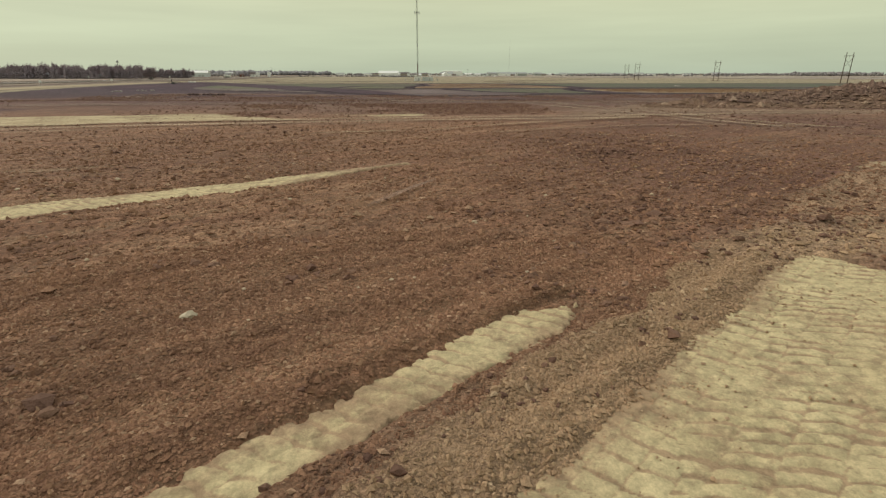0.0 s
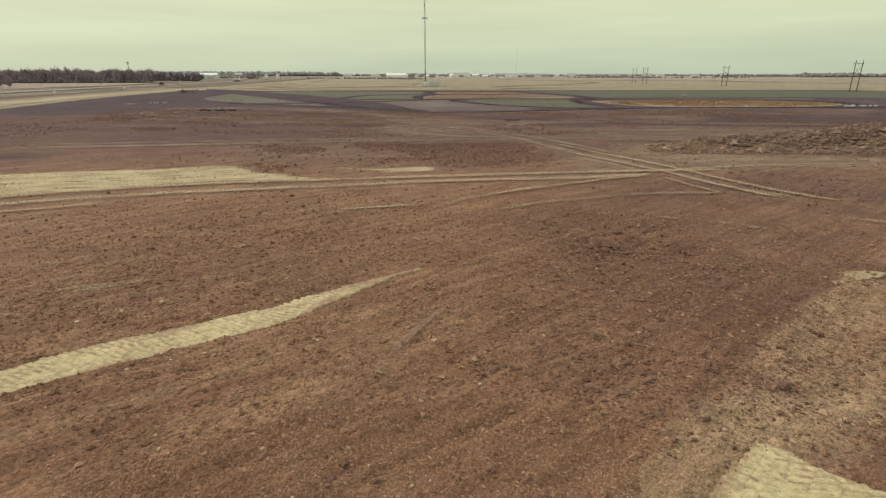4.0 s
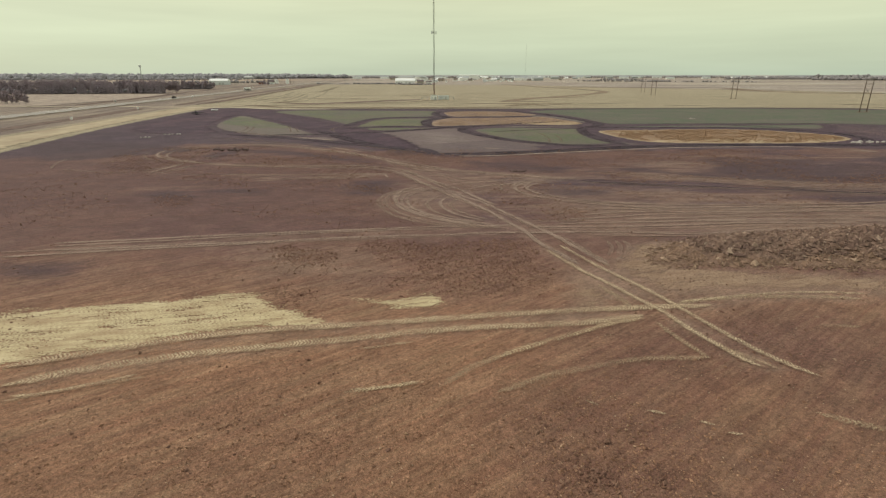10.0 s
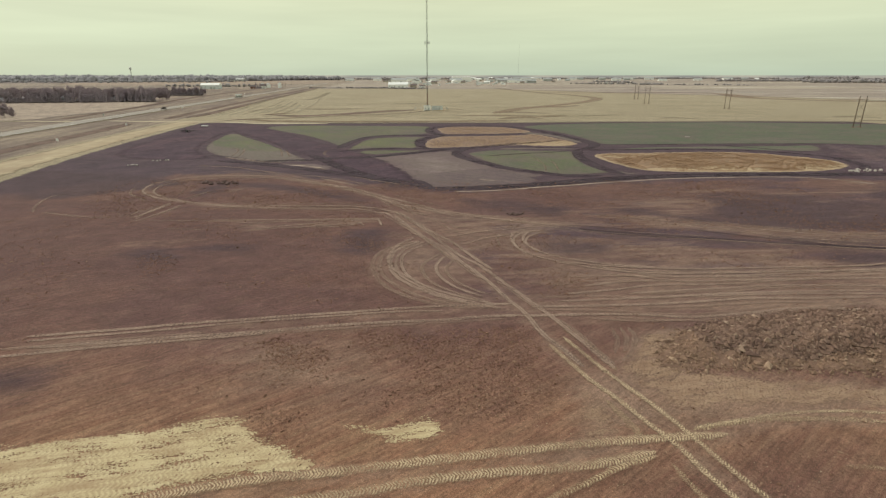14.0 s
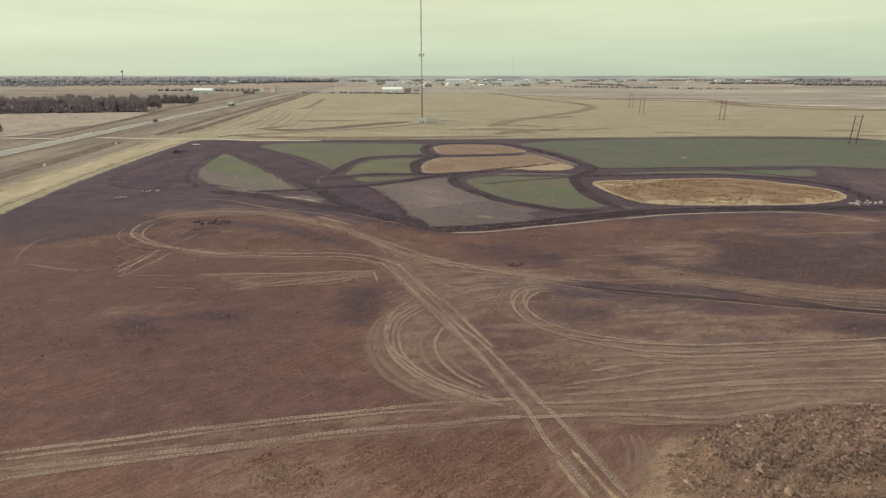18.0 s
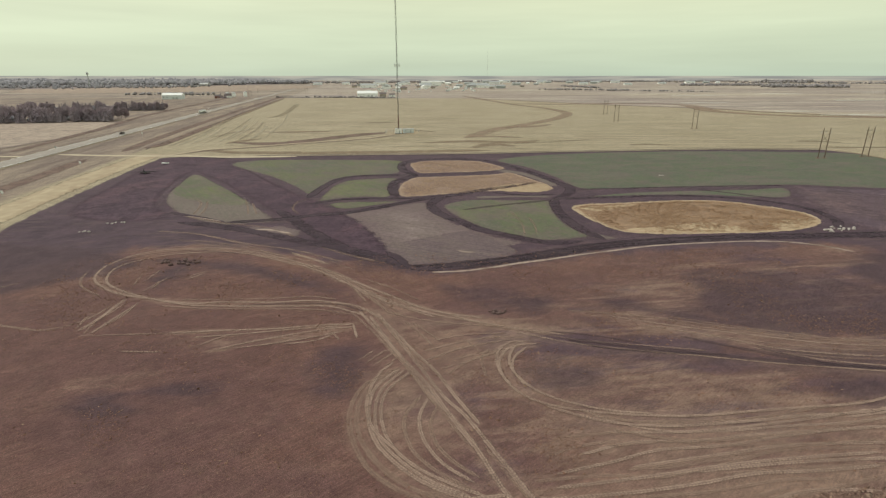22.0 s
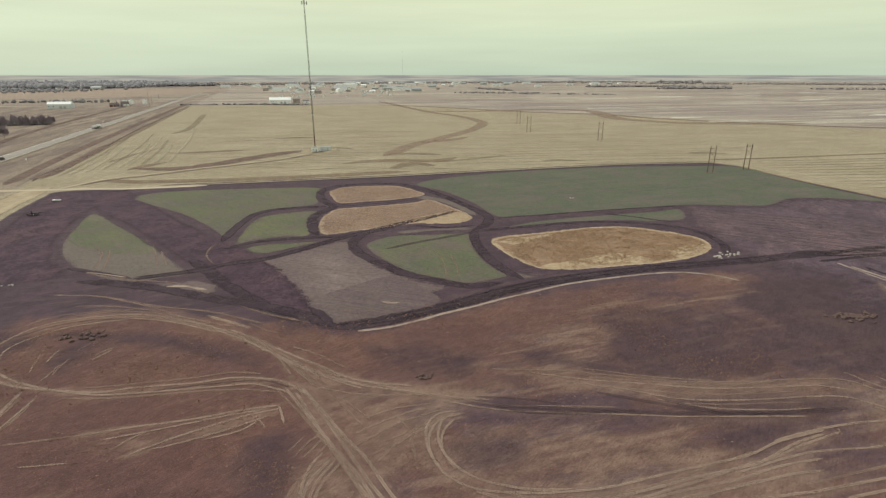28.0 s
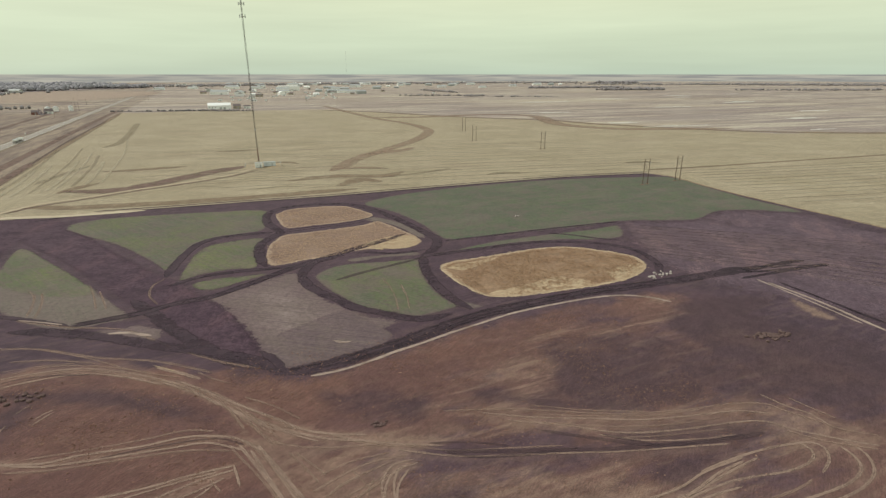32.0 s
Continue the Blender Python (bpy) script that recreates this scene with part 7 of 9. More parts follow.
track([(-59.1, 121.4), (-59.3, 124.0), (-58.9, 128.1)], 0.57, TRACK_FAINT)
track([(-54.1, 126.6), (-52.8, 128.5), (-51.5, 130.4)], 0.59, TRACK_DUSTY)
track([(-6.5, 87.9), (-8.4, 84.8), (-9.4, 79.8), (-9.3, 75.0), (-7.8, 70.6), (-4.7, 66.5)], 0.68, TRACK_DUSTY)
track([(1.4, 83.8), (5.1, 87.9), (9.0, 90.5)], 0.76, TRACK_FAINT)
track([(16.4, 94.5), (12.4, 94.1), (10.0, 90.7), (9.4, 85.7), (10.7, 79.7), (13.8, 76.0), (18.6, 74.0), (25.1, 72.7), (32.6, 72.2), (41.1, 72.9), (49.9, 73.6), (56.3, 74.1), (63.4, 76.0), (72.6, 77.0)], 0.68, TRACK_DUSTY)
track([(17.1, 93.4), (13.6, 92.9), (11.9, 90.1), (11.3, 85.8), (12.7, 80.8), (15.8, 77.0), (21.7, 74.0), (27.5, 72.9)], 0.68, TRACK_DUSTY)
track([(14.3, 75.0), (20.8, 71.5), (27.8, 70.2), (35.6, 70.5), (44.0, 71.3), (52.8, 71.9), (57.6, 72.6), (65.2, 75.0), (71.8, 76.2)], 0.77, TRACK_DUSTY)
track([(17.6, 73.1), (24.6, 71.5), (32.0, 71.1), (40.1, 71.4), (48.8, 72.2)], 0.76, TRACK_FAINT)
track([(20.0, 69.4), (27.2, 69.0), (34.7, 69.0), (42.8, 69.6), (51.2, 70.0), (58.8, 71.1), (66.6, 71.3)], 0.68, TRACK_DUSTY)
track([(15.9, 65.4), (22.8, 67.3), (30.0, 67.3), (37.9, 68.1), (50.0, 68.7), (58.7, 69.3), (64.3, 69.1)], 0.77, TRACK_DUSTY)
track([(21.0, 63.1), (32.2, 64.8), (40.2, 66.0), (51.7, 66.1), (60.7, 65.8)], 0.77, TRACK_DUSTY)
track([(22.8, 62.7), (31.6, 63.9), (39.6, 65.1), (51.0, 65.3), (59.8, 64.9)], 0.66, TRACK_FAINT)
track([(27.2, 62.1), (38.1, 63.1), (49.3, 63.4), (58.2, 63.4)], 0.77, TRACK_DUSTY)
track([(30.3, 61.7), (39.6, 62.2), (48.5, 62.5), (57.1, 62.3)], 0.66, TRACK_FAINT)
track([(19.1, 66.8), (26.3, 67.2), (35.2, 67.4), (45.6, 68.1)], 0.66, TRACK_FAINT)
track([(14.8, 68.6), (19.9, 69.1), (23.6, 69.2)], 0.66, TRACK_FAINT)
track([(11.8, 65.2), (16.4, 66.9), (21.5, 67.7)], 0.66, TRACK_FAINT)
track([(62.8, 76.3), (69.8, 77.2), (76.5, 77.6), (82.9, 77.4), (87.9, 76.5), (88.7, 74.5), (86.2, 71.8), (82.1, 69.7)], 0.77, TRACK_DUSTY)
track([(91.9, 74.3), (91.4, 71.0), (89.2, 68.4), (84.8, 66.8), (79.1, 66.2), (69.4, 66.0), (58.2, 65.8)], 0.77, TRACK_DUSTY)
track([(59.7, 67.2), (67.9, 67.7), (74.9, 68.2), (79.1, 69.1)], 0.76, TRACK_FAINT)
track([(51.6, 71.1), (59.0, 72.2), (65.4, 72.8), (70.9, 72.5), (76.3, 71.9), (81.9, 72.3), (85.6, 74.2), (86.1, 76.8)], 0.68, TRACK_DUSTY)
track([(42.7, 71.5), (51.2, 71.9), (58.3, 72.6), (65.7, 74.4), (75.0, 76.2)], 0.68, TRACK_DUSTY)
track([(62.5, 63.9), (72.9, 64.2), (81.8, 64.7), (87.6, 65.9), (91.8, 68.1), (94.3, 71.6), (94.1, 74.9)], 0.77, TRACK_DUSTY)
track([(85.5, 77.3), (86.0, 75.0), (83.5, 72.4)], 0.68, TRACK_DUSTY)
track([(73.5, 60.4), (79.5, 61.4), (84.1, 62.2)], 0.66, TRACK_FAINT)
track([(25.7, 107.2), (38.8, 103.8), (49.3, 99.5), (59.7, 95.2), (71.2, 92.7), (84.1, 91.2), (90.6, 89.1), (92.6, 85.6), (95.0, 81.5), (97.2, 77.7), (102.0, 74.1)], 0.76, TRACK_FAINT)
track([(32.8, 104.4), (42.9, 99.4), (53.4, 95.6), (63.8, 91.9), (75.6, 89.9), (83.0, 88.8), (88.7, 86.0)], 0.68, TRACK_DUSTY)
track([(37.2, 100.2), (47.0, 95.4), (55.9, 90.0), (66.5, 87.3), (78.7, 85.9), (85.3, 84.3), (88.8, 80.1), (94.1, 75.4), (98.8, 72.0)], 0.68, TRACK_DUSTY)
track([(43.4, 100.3), (53.9, 96.4), (64.6, 92.9), (77.1, 91.5)], 0.66, TRACK_FAINT)
track([(43.3, 97.6), (55.0, 92.3), (65.7, 89.4), (77.9, 87.9)], 0.66, TRACK_FAINT)
track([(51.6, 90.8), (59.4, 86.3), (69.6, 83.5), (76.6, 82.6)], 0.59, TRACK_DUSTY)
track([(55.0, 88.7), (63.4, 86.6), (76.1, 84.7)], 0.66, TRACK_FAINT)
track([(43.8, 103.6), (55.0, 98.1), (65.6, 94.2)], 0.66, TRACK_FAINT)
track([(13.9, 98.2), (23.2, 93.4), (32.8, 90.4), (42.7, 87.9), (52.5, 85.2), (62.9, 83.0), (73.4, 80.8)], 0.68, TRACK_DUSTY)
track([(16.2, 98.7), (23.7, 94.8), (33.6, 92.3), (43.8, 89.8)], 0.66, TRACK_FAINT)
track([(92.7, 92.3), (94.2, 86.9), (96.1, 83.6), (96.3, 79.2)], 0.59, TRACK_DUSTY)
track([(97.2, 89.5), (98.5, 84.3), (99.7, 80.6)], 0.66, TRACK_FAINT)
track([(86.8, 80.7), (90.7, 76.0), (97.6, 71.2)], 0.76, TRACK_FAINT)
track([(0.6, 108.0), (6.5, 103.7), (14.3, 99.8), (22.5, 96.6)], 0.68, TRACK_DUSTY)
track([(3.5, 105.2), (10.3, 100.8), (18.1, 97.7)], 0.76, TRACK_FAINT)
track([(-8.7, 107.8), (-1.7, 103.8), (6.2, 101.6), (14.4, 100.4)], 0.76, TRACK_FAINT)
track([(-16.6, 120.4), (-13.1, 116.3), (-8.7, 107.8)], 0.66, TRACK_FAINT)
track([(-13.3, 119.0), (-9.9, 113.9), (-6.7, 107.9)], 0.66, TRACK_FAINT)
track([(-14.8, 117.8), (-11.4, 112.4), (-7.7, 106.4)], 0.66, TRACK_FAINT)
track([(-5.2, 103.5), (-2.5, 98.4), (-0.4, 93.6)], 0.66, TRACK_FAINT)
track([(-3.8, 102.7), (-0.6, 97.8), (1.1, 94.9)], 0.66, TRACK_FAINT)
track([(-1.9, 91.5), (3.4, 94.2), (9.5, 96.2), (15.5, 95.9)], 0.76, TRACK_FAINT)
track([(-1.6, 88.4), (4.1, 92.2), (11.2, 94.8)], 0.76, TRACK_FAINT)
track([(0.7, 85.8), (6.4, 88.8), (12.7, 92.4)], 0.76, TRACK_FAINT)
track([(-0.3, 95.4), (5.7, 97.4), (12.8, 97.7)], 0.66, TRACK_FAINT)
track([(2.2, 91.6), (7.1, 93.7), (13.4, 95.4)], 0.66, TRACK_FAINT)
track([(2.7, 88.6), (7.6, 90.6), (11.7, 92.2)], 0.66, TRACK_FAINT)
track([(5.4, 95.1), (6.8, 91.8), (7.8, 89.5)], 0.66, TRACK_FAINT)
track([(14.1, 93.5), (11.5, 91.5), (9.8, 87.7), (9.7, 83.4), (10.6, 80.7)], 0.68, TRACK_DUSTY)
track([(14.9, 92.3), (12.4, 89.0), (11.5, 85.1), (12.5, 80.3)], 0.68, TRACK_DUSTY)
track([(8.8, 92.4), (7.2, 88.5), (7.2, 83.2)], 0.66, TRACK_FAINT)
track([(-10.9, 87.7), (-8.4, 91.6), (-6.7, 92.4)], 0.57, TRACK_FAINT)
track([(-9.5, 87.2), (-6.7, 91.4)], 0.57, TRACK_FAINT)
track([(-7.9, 86.7), (-5.4, 90.6)], 0.57, TRACK_FAINT)
track([(-12.0, 88.9), (-9.7, 92.4)], 0.57, TRACK_FAINT)
track([(-5.9, 86.0), (-4.2, 88.0)], 0.57, TRACK_FAINT)
track([(-67.0, 149.6), (-60.9, 150.9), (-52.6, 149.7), (-43.3, 145.5), (-35.2, 140.8)], 0.76, TRACK_FAINT)
track([(-65.9, 146.6), (-60.9, 147.7), (-52.9, 147.1), (-44.0, 143.8)], 0.66, TRACK_FAINT)
track([(-62.8, 144.2), (-55.7, 145.3), (-47.6, 144.6)], 0.66, TRACK_FAINT)
track([(-69.8, 156.4), (-59.8, 154.2), (-49.0, 149.5)], 0.76, TRACK_FAINT)
track([(-35.8, 137.9), (-25.5, 131.0), (-16.8, 122.6), (-11.0, 115.6), (-3.6, 109.9)], 0.76, TRACK_FAINT)
track([(-29.7, 136.0), (-20.7, 128.3), (-12.2, 119.1), (-3.6, 109.9)], 0.76, TRACK_FAINT)
track([(-16.6, 120.4), (-9.9, 113.3), (-2.6, 107.2), (0.4, 104.9)], 0.59, TRACK_DUSTY)
track([(-35.7, 144.5), (-32.5, 142.1), (-30.1, 140.1)], 0.55, TRACK_PALE)
track([(-25.4, 138.6), (-21.3, 134.2), (-17.5, 131.0)], 0.66, TRACK_FAINT)
track([(-54.3, 128.4), (-53.1, 130.2), (-51.5, 131.4)], 0.59, TRACK_DUSTY)
track([(-58.8, 131.3), (-58.0, 133.2), (-56.7, 134.9)], 0.57, TRACK_FAINT)
track([(22.0, 95.2), (33.3, 91.5), (43.1, 88.6), (53.0, 85.9), (63.6, 83.8), (74.7, 82.0), (82.2, 81.5)], 1.60, TRACK_DAMP)
track([(42.0, 95.2), (50.8, 89.7), (58.6, 85.3), (67.7, 82.8)], 1.20, TRACK_DAMP)
track([(52.6, 90.5), (57.2, 86.9), (62.7, 83.7), (71.6, 82.5), (78.1, 82.1)], 0.90, TRACK_DAMP)
track([(22.3, 94.7), (28.1, 91.5), (37.0, 89.5), (46.3, 88.4)], 1.00, TRACK_DAMP)
track([(20.2, 98.1), (27.7, 96.0), (34.5, 92.6)], 0.70, TRACK_DAMP)
track([(-74.8, 140.4), (-69.6, 145.0), (-60.1, 146.8), (-48.7, 144.2)], 0.60, TRACK_DAMP)
track([(-38.3, 112.0), (-28.2, 112.5), (-18.6, 111.7), (-13.0, 108.1)], 0.60, TRACK_DAMP)


# ---- clods, stones and the heap of broken soil ----
OCT_V = np.array([(1, 0, 0), (-1, 0, 0), (0, 1, 0), (0, -1, 0), (0, 0, 1), (0, 0, -1.0)])
OCT_F = np.array([(0, 2, 4), (2, 1, 4), (1, 3, 4), (3, 0, 4), (2, 0, 5), (1, 2, 5), (3, 1, 5), (0, 3, 5)])


def chips(x, y, z, size):
    """Many small angular crumbs as one set of verts and faces."""
    n = len(x)
    v = OCT_V[None] * (1 + 0.4 * rng.uniform(-1, 1, (n, 6, 1))) + 0.25 * rng.uniform(-1, 1, (n, 6, 3))
    v = v * np.stack([rng.uniform(0.8, 1.7, n), rng.uniform(0.7, 1.1, n), rng.uniform(0.4, 0.9, n)], 1)[:, None]
    a = rng.uniform(0, 2 * np.pi, n)
    c, s = np.cos(a)[:, None], np.sin(a)[:, None]
    v = np.stack([v[..., 0] * c - v[..., 1] * s, v[..., 0] * s + v[..., 1] * c, v[..., 2]], -1) * size[:, None, None] + np.stack([x, y, z], 1)[:, None]
    return v.reshape(-1, 3), (OCT_F[None] + 6 * np.arange(n)[:, None, None]).reshape(-1, 3)


def scatter(name, x, y, size, material, label, flat=0.7, sink=0.25, ground=floor_height, ragged=0.35, angular=False):
    v, f = chips(x, y, ground(x, y) + size * sink, size) if angular else lumps(x, y, ground(x, y) + size * sink, size, flat, ragged)
    me = fast_mesh(name, v, f, True)
    me.materials.append(material)
    return tagged(new(name, me), label, "soil clods", "", "stuff")


def keep_off(x, y, chance=0.05):
    """Few clods lie in the pressed prints."""
    d = np.minimum(off_line(x, y, spline(NEAR_RUT, 0.5))[0] - 0.33, off_line(x, y, spline(LONG_RUT, 0.8))[0] - 0.7)
    d = np.minimum(d, -within(x, y, np.array(PAD)))
    return (d > rng.normal(-0.05, 0.13, len(x))) | (rng.random(len(x)) < chance)


def near_clods():
    for n, lo, hi, mean, top, label in [(190000, 2.6, 9.0, -4.5, 0.04, "fine loose brown soil crumbs on worked ground"), (150000, 8.0, 36.0, -3.75, 0.09, "loose brown soil crumbs on worked ground")]:
        r = np.sqrt(lo**2 + (hi**2 - lo**2) * rng.random(n))
        a = np.radians(rng.uniform(-47, 47, n))
        x, y = r * np.sin(a), r * np.cos(a)
        k = keep_off(x, y) & (rough_noise(x, y, 1.3, 2, 40) > rng.uniform(-0.8, 0.3, n)) & (rng.random(n) < ss(36, 12, r) + 0.02)
        x, y = x[k], y[k]
        size = np.clip(rng.lognormal(mean, 0.5, len(x)), 0.005, top)
        dusty = within(x, y, spline(DUSTY[0], 0.5, True)) + 0.5 * rough_noise(x, y, 0.8, 2, 44) > 0
        for which, material, what in [(~dusty, CLOD, label), (dusty, CLOD_TAN, "dusty tan soil crumbs between the tyre prints")]:
            p, q, s = x[which], y[which], size[which]
            v, f = chips(p, q, floor_height(p, q) + s * 0.2, s)
            me = fast_mesh("soil_crumbs", v, f, True)
            me.materials.append(material)
            tagged(new("soil_crumbs", me), what, "soil crumbs", "", "stuff")
    # loose crumbs strewn over the pressed clay, thickest at its edges
    n = 26000
    x, y = rng.uniform(-0.6, 8.5, n), rng.uniform(1.2, 8.0, n)
    e = within(x, y, np.array(PAD))
    k = (e > -0.05) & (rng.random(n) < np.exp(-np.maximum(e, 0) / 0.22) + 0.30 * ss(0.05, 0.4, rough_noise(x, y, 1.0, 3, 46)) + 0.03)
    x, y = x[k], y[k]
    scatter("soil_crumbs", x, y, np.clip(rng.lognormal(-4.7, 0.45, len(x)), 0.005, 0.03), CLOD_TAN, "loose tan crumbs strewn over pressed clay", ground=lambda p, q: land(p, q) - 0.025, angular=True)
    # clusters of big damp clods
    bx, by = [], []
    for cx, cy, spread, count in [(2.1, 7.95, 0.16, 9), (3.31, 9.37, 0.45, 26), (1.7, 6.38, 0.28, 14), (6.85, 10.0, 0.7, 40), (-1.9, 6.86, 0.3, 12), (-3.42, 3.73, 0.15, 6), (-4.08, 4.24, 0.3, 10), (-3.79, 7.3, 0.3, 9), (2.3, 5.0, 0.3, 5),
                                  (7.6, 23, 1.3, 60), (7.1, 18.8, 1.1, 60), (7.5, 17.4, 0.8, 40), (4.4, 10.7, 0.8, 36), (8.7, 15.8, 0.8, 24), (9.7, 10.8, 0.9, 50), (0.9, 10.3, 0.4, 18), (-7, 15.4, 1.2, 30), (-11, 15.0, 1.0, 26), (-5, 20, 1.6, 26)]:
        bx.append(rng.normal(cx, spread, count)), by.append(rng.normal(cy, spread * 0.6, count))
    x, y = np.concatenate(bx), np.concatenate(by)
    k = keep_off(x, y, 0.02)
    x, y = x[k], y[k]
    scatter("soil_clods", x, y, np.clip(rng.lognormal(-3.0, 0.45, len(x)), 0.02, 0.13), CLOD_PURPLE, "clusters of big dark damp soil clods", 0.6, 0.15, ragged=0.55)
    # coarser lumps, along the ridges beside the prints
    bx, by = [], []
    for cx, cy, spread, count in [(2.6, 5.9, 0.9, 90), (4.4, 8.6, 1.3, 300), (6.8, 9.2, 1.6, 420), (9.5, 9.0, 1.8, 420), (2.9, 9.3, 0.35, 26), (-2.4, 8.2, 0.5, 40), (4.2, 10.8, 0.9, 160), (1.0, 7.0, 0.5, 60), (-0.9, 2.9, 0.5, 50), (0.6, 3.9, 0.6, 40), (-6, 5, 1.0, 60), (3, 14, 2.2, 200), (9, 13, 2.4, 260), (7, 17, 3, 260), (-9, 9.2, 1.2, 80), (-7, 14.6, 1.6, 120)]:
        bx.append(rng.normal(cx, spread, count)), by.append(rng.normal(cy, spread * 0.6, count))
    x, y = np.concatenate(bx), np.concatenate(by)
    k = keep_off(x, y, 0.02) & (y > 2)
    x, y = x[k], y[k]
    scatter("soil_clods", x, y, np.clip(rng.lognormal(-3.85, 0.55, len(x)), 0.012, 0.08), CLOD_DARK, "coarse dark soil lumps thrown up beside the ruts")


def pale_pebbles():
    n = 1500
    x, y = rng.uniform(-26, 26, n), 4 + 40 * rng.random(n) ** 0.8
    k = keep_off(x, y, 0.3) & (np.abs(x) < 4 + y)
    x, y = x[k], y[k]
    scatter("pebbles", x, y, np.clip(rng.lognormal(-3.8, 0.35, len(x)), 0.012, 0.036), STONE, "small pale pebbles scattered over worked soil", angular=True)


def field_clods():
    n = 140000
    x, y = rng.uniform(-85, 85, n), 18 + 125 * rng.random(n) ** 0.9
    rough = rough_noise(x, y, 11, 3, 50) + 0.25 * rough_noise(x, y, 3, 2, 51)
    k = (rough > rng.uniform(-0.15, 0.5, n)) & (np.abs(x) < 12 + y)
    x, y = x[k], y[k]
    size = np.clip(rng.lognormal(-3.3, 0.45, len(x)), 0.02, 0.12) * (0.8 + y / 110)
    scatter("soil_clods", x, y, size, CLOD_DARK, "loose dark soil lumps scattered over worked ground", ground=land, angular=True)
    # rough spots where damp clods were turned up
    for outline, count in zip(ROUGH, (1700, 6000, 700, 1100, 1100, 900, 900)):
        line = spline(outline, 1.0, True)
        (x0, y0), (x1, y1) = line.min(0) - 1.5, line.max(0) + 1.5
        x, y = rng.uniform(x0, x1, count * 2), rng.uniform(y0, y1, count * 2)
        k = within(x, y, line) + 2.5 * rough_noise(x, y, 2.5, 3, 55) > rng.uniform(-0.6, 1.2, count * 2)
        x, y = x[k], y[k]
        scatter("soil_clods", x, y, np.clip(rng.lognormal(-3.0, 0.45, len(x)), 0.03, 0.16), CLOD_SPOT, "rough spot of dark damp clods in worked ground", ground=land, angular=True)


ROUGH = [
    [(-17.6, 49.9), (-12.4, 49.4), (-11.4, 45.0), (-14.2, 44.3), (-16.2, 46.6)],
    [(-10.0, 51.7), (-1.4, 53.3), (6.8, 53.1), (8.8, 45.2), (7.5, 40.0), (1.1, 37.2), (-2.9, 40.1), (-6.2, 40.9), (-3.9, 43.6), (-6.5, 47.0)],
    [(-15.7, 39.3), (-11.7, 38.5), (-12.6, 36.6), (-13.9, 37.3)],
    [(-18.6, 88.8), (-12.3, 87.9), (-11.1, 80.7), (-15.9, 82.0)],
    [(4.5, 23.2), (9.2, 23.3), (8.5, 19.0), (4.9, 18.5)],
    [(-46.2, 76.6), (-41.2, 76.8), (-38.5, 70.1), (-42.4, 69.9)],
    [(10.8, 68.0), (17.5, 68.3), (16.2, 63.2), (11.4, 62.9)],
]
HEAP = [(18, 46.5), (24.3, 53.8), (35, 57), (48, 58.5), (62, 57), (64, 47), (50, 44.5), (37, 45.5), (26, 46)]


def heap_height(x, y):
    e = within(x, y, spline(HEAP, 2, True))
    return land(x, y) + (0.9 + 0.7 * ss(26, 42, x)) * ss(-0.5, 5.5, e) + 0.35 * ss(0, 2, e) * rough_noise(x, y, 4, 3, 60)


def build_heap():
    line = spline(HEAP, 1, True)
    (x0, y0), (x1, y1) = line.min(0) - 1, line.max(0) + 1
    xs, ys = np.arange(x0, x1, 0.4), np.arange(y0, y1, 0.4)
    X, Y = np.meshgrid(xs, ys)
    Z = heap_height(X, Y) + 0.02 + 0.15 * rough_noise(X, Y, 1.0, 2, 61) * ss(0, 1.5, within(X, Y, line)) - 0.3 * ss(0.4, -0.8, within(X, Y, line))
    heap = thing("soil_heap", 40, 51, "low heap of broken grey-brown soil clods", "soil heap", z=0)
    heap.matrix_basis = Matrix()
    me = fast_mesh("mound", np.stack([X, Y, Z], -1).reshape(-1, 3), grid_faces(len(xs), len(ys)))
    part_mesh("mound", me, CLOD_APRON, heap)
    n = 70000
    x, y = rng.uniform(x0, x1, n), rng.uniform(y0, y1, n)
    e = within(x, y, line)
    k = e > rng.uniform(-1.0, 2.0, n)
    x, y = x[k], y[k]
    size = np.clip(rng.lognormal(-2.45, 0.6, len(x)), 0.04, 0.42)
    dusty = (within(x, y, line) < 2.0 + 2.5 * rough_noise(x, y, 4, 2, 62)) & (y < 50) | (x < 24.5 + 6 * rough_noise(x, y, 5, 2, 63))
    size = np.where(dusty, 0.75 * size, size)
    for which, material in [(dusty, CLOD_APRON), (~dusty, CLOD_HEAP)]:
        v, f = chips(x[which], y[which], (heap_height(x, y) + 0.15 * size)[which], size[which])
        tagged(part_mesh("loose_rubble", fast_mesh("loose_rubble", v, f, True), material, heap), "", "", "", "stuff")


near_clods()
pale_pebbles()
field_clods()
build_heap()


def rock(size, seed, flat=0.75):
    bm = bmesh.new()
    bmesh.ops.create_icosphere(bm, subdivisions=2, radius=size)
    for v in bm.verts:
        k = 1 + 0.35 * noise.noise(v.co / size * 1.3 + Vector((seed * 7.1, 0, 0)))
        v.co = Vector((v.co.x * k * 1.15, v.co.y * k * 0.9, max(v.co.z * k * flat, -0.3 * size)))
    return bm


def loose_stone(x, y, size, seed, label="pale stone lying on brown soil", material=None):
    me = bpy.data.meshes.new("stone")
    bm = rock(size, seed)
    bm.to_mesh(me)
    bm.free()
    me.materials.append(material or STONE)
    ob = tagged(new("stone", me), label, "stone", "loose stones")
    ob.matrix_basis = pose(x, y, float(floor_height(np.array([x]), np.array([y]))[0]) + size * 0.22, 0, 0, seed * 57)


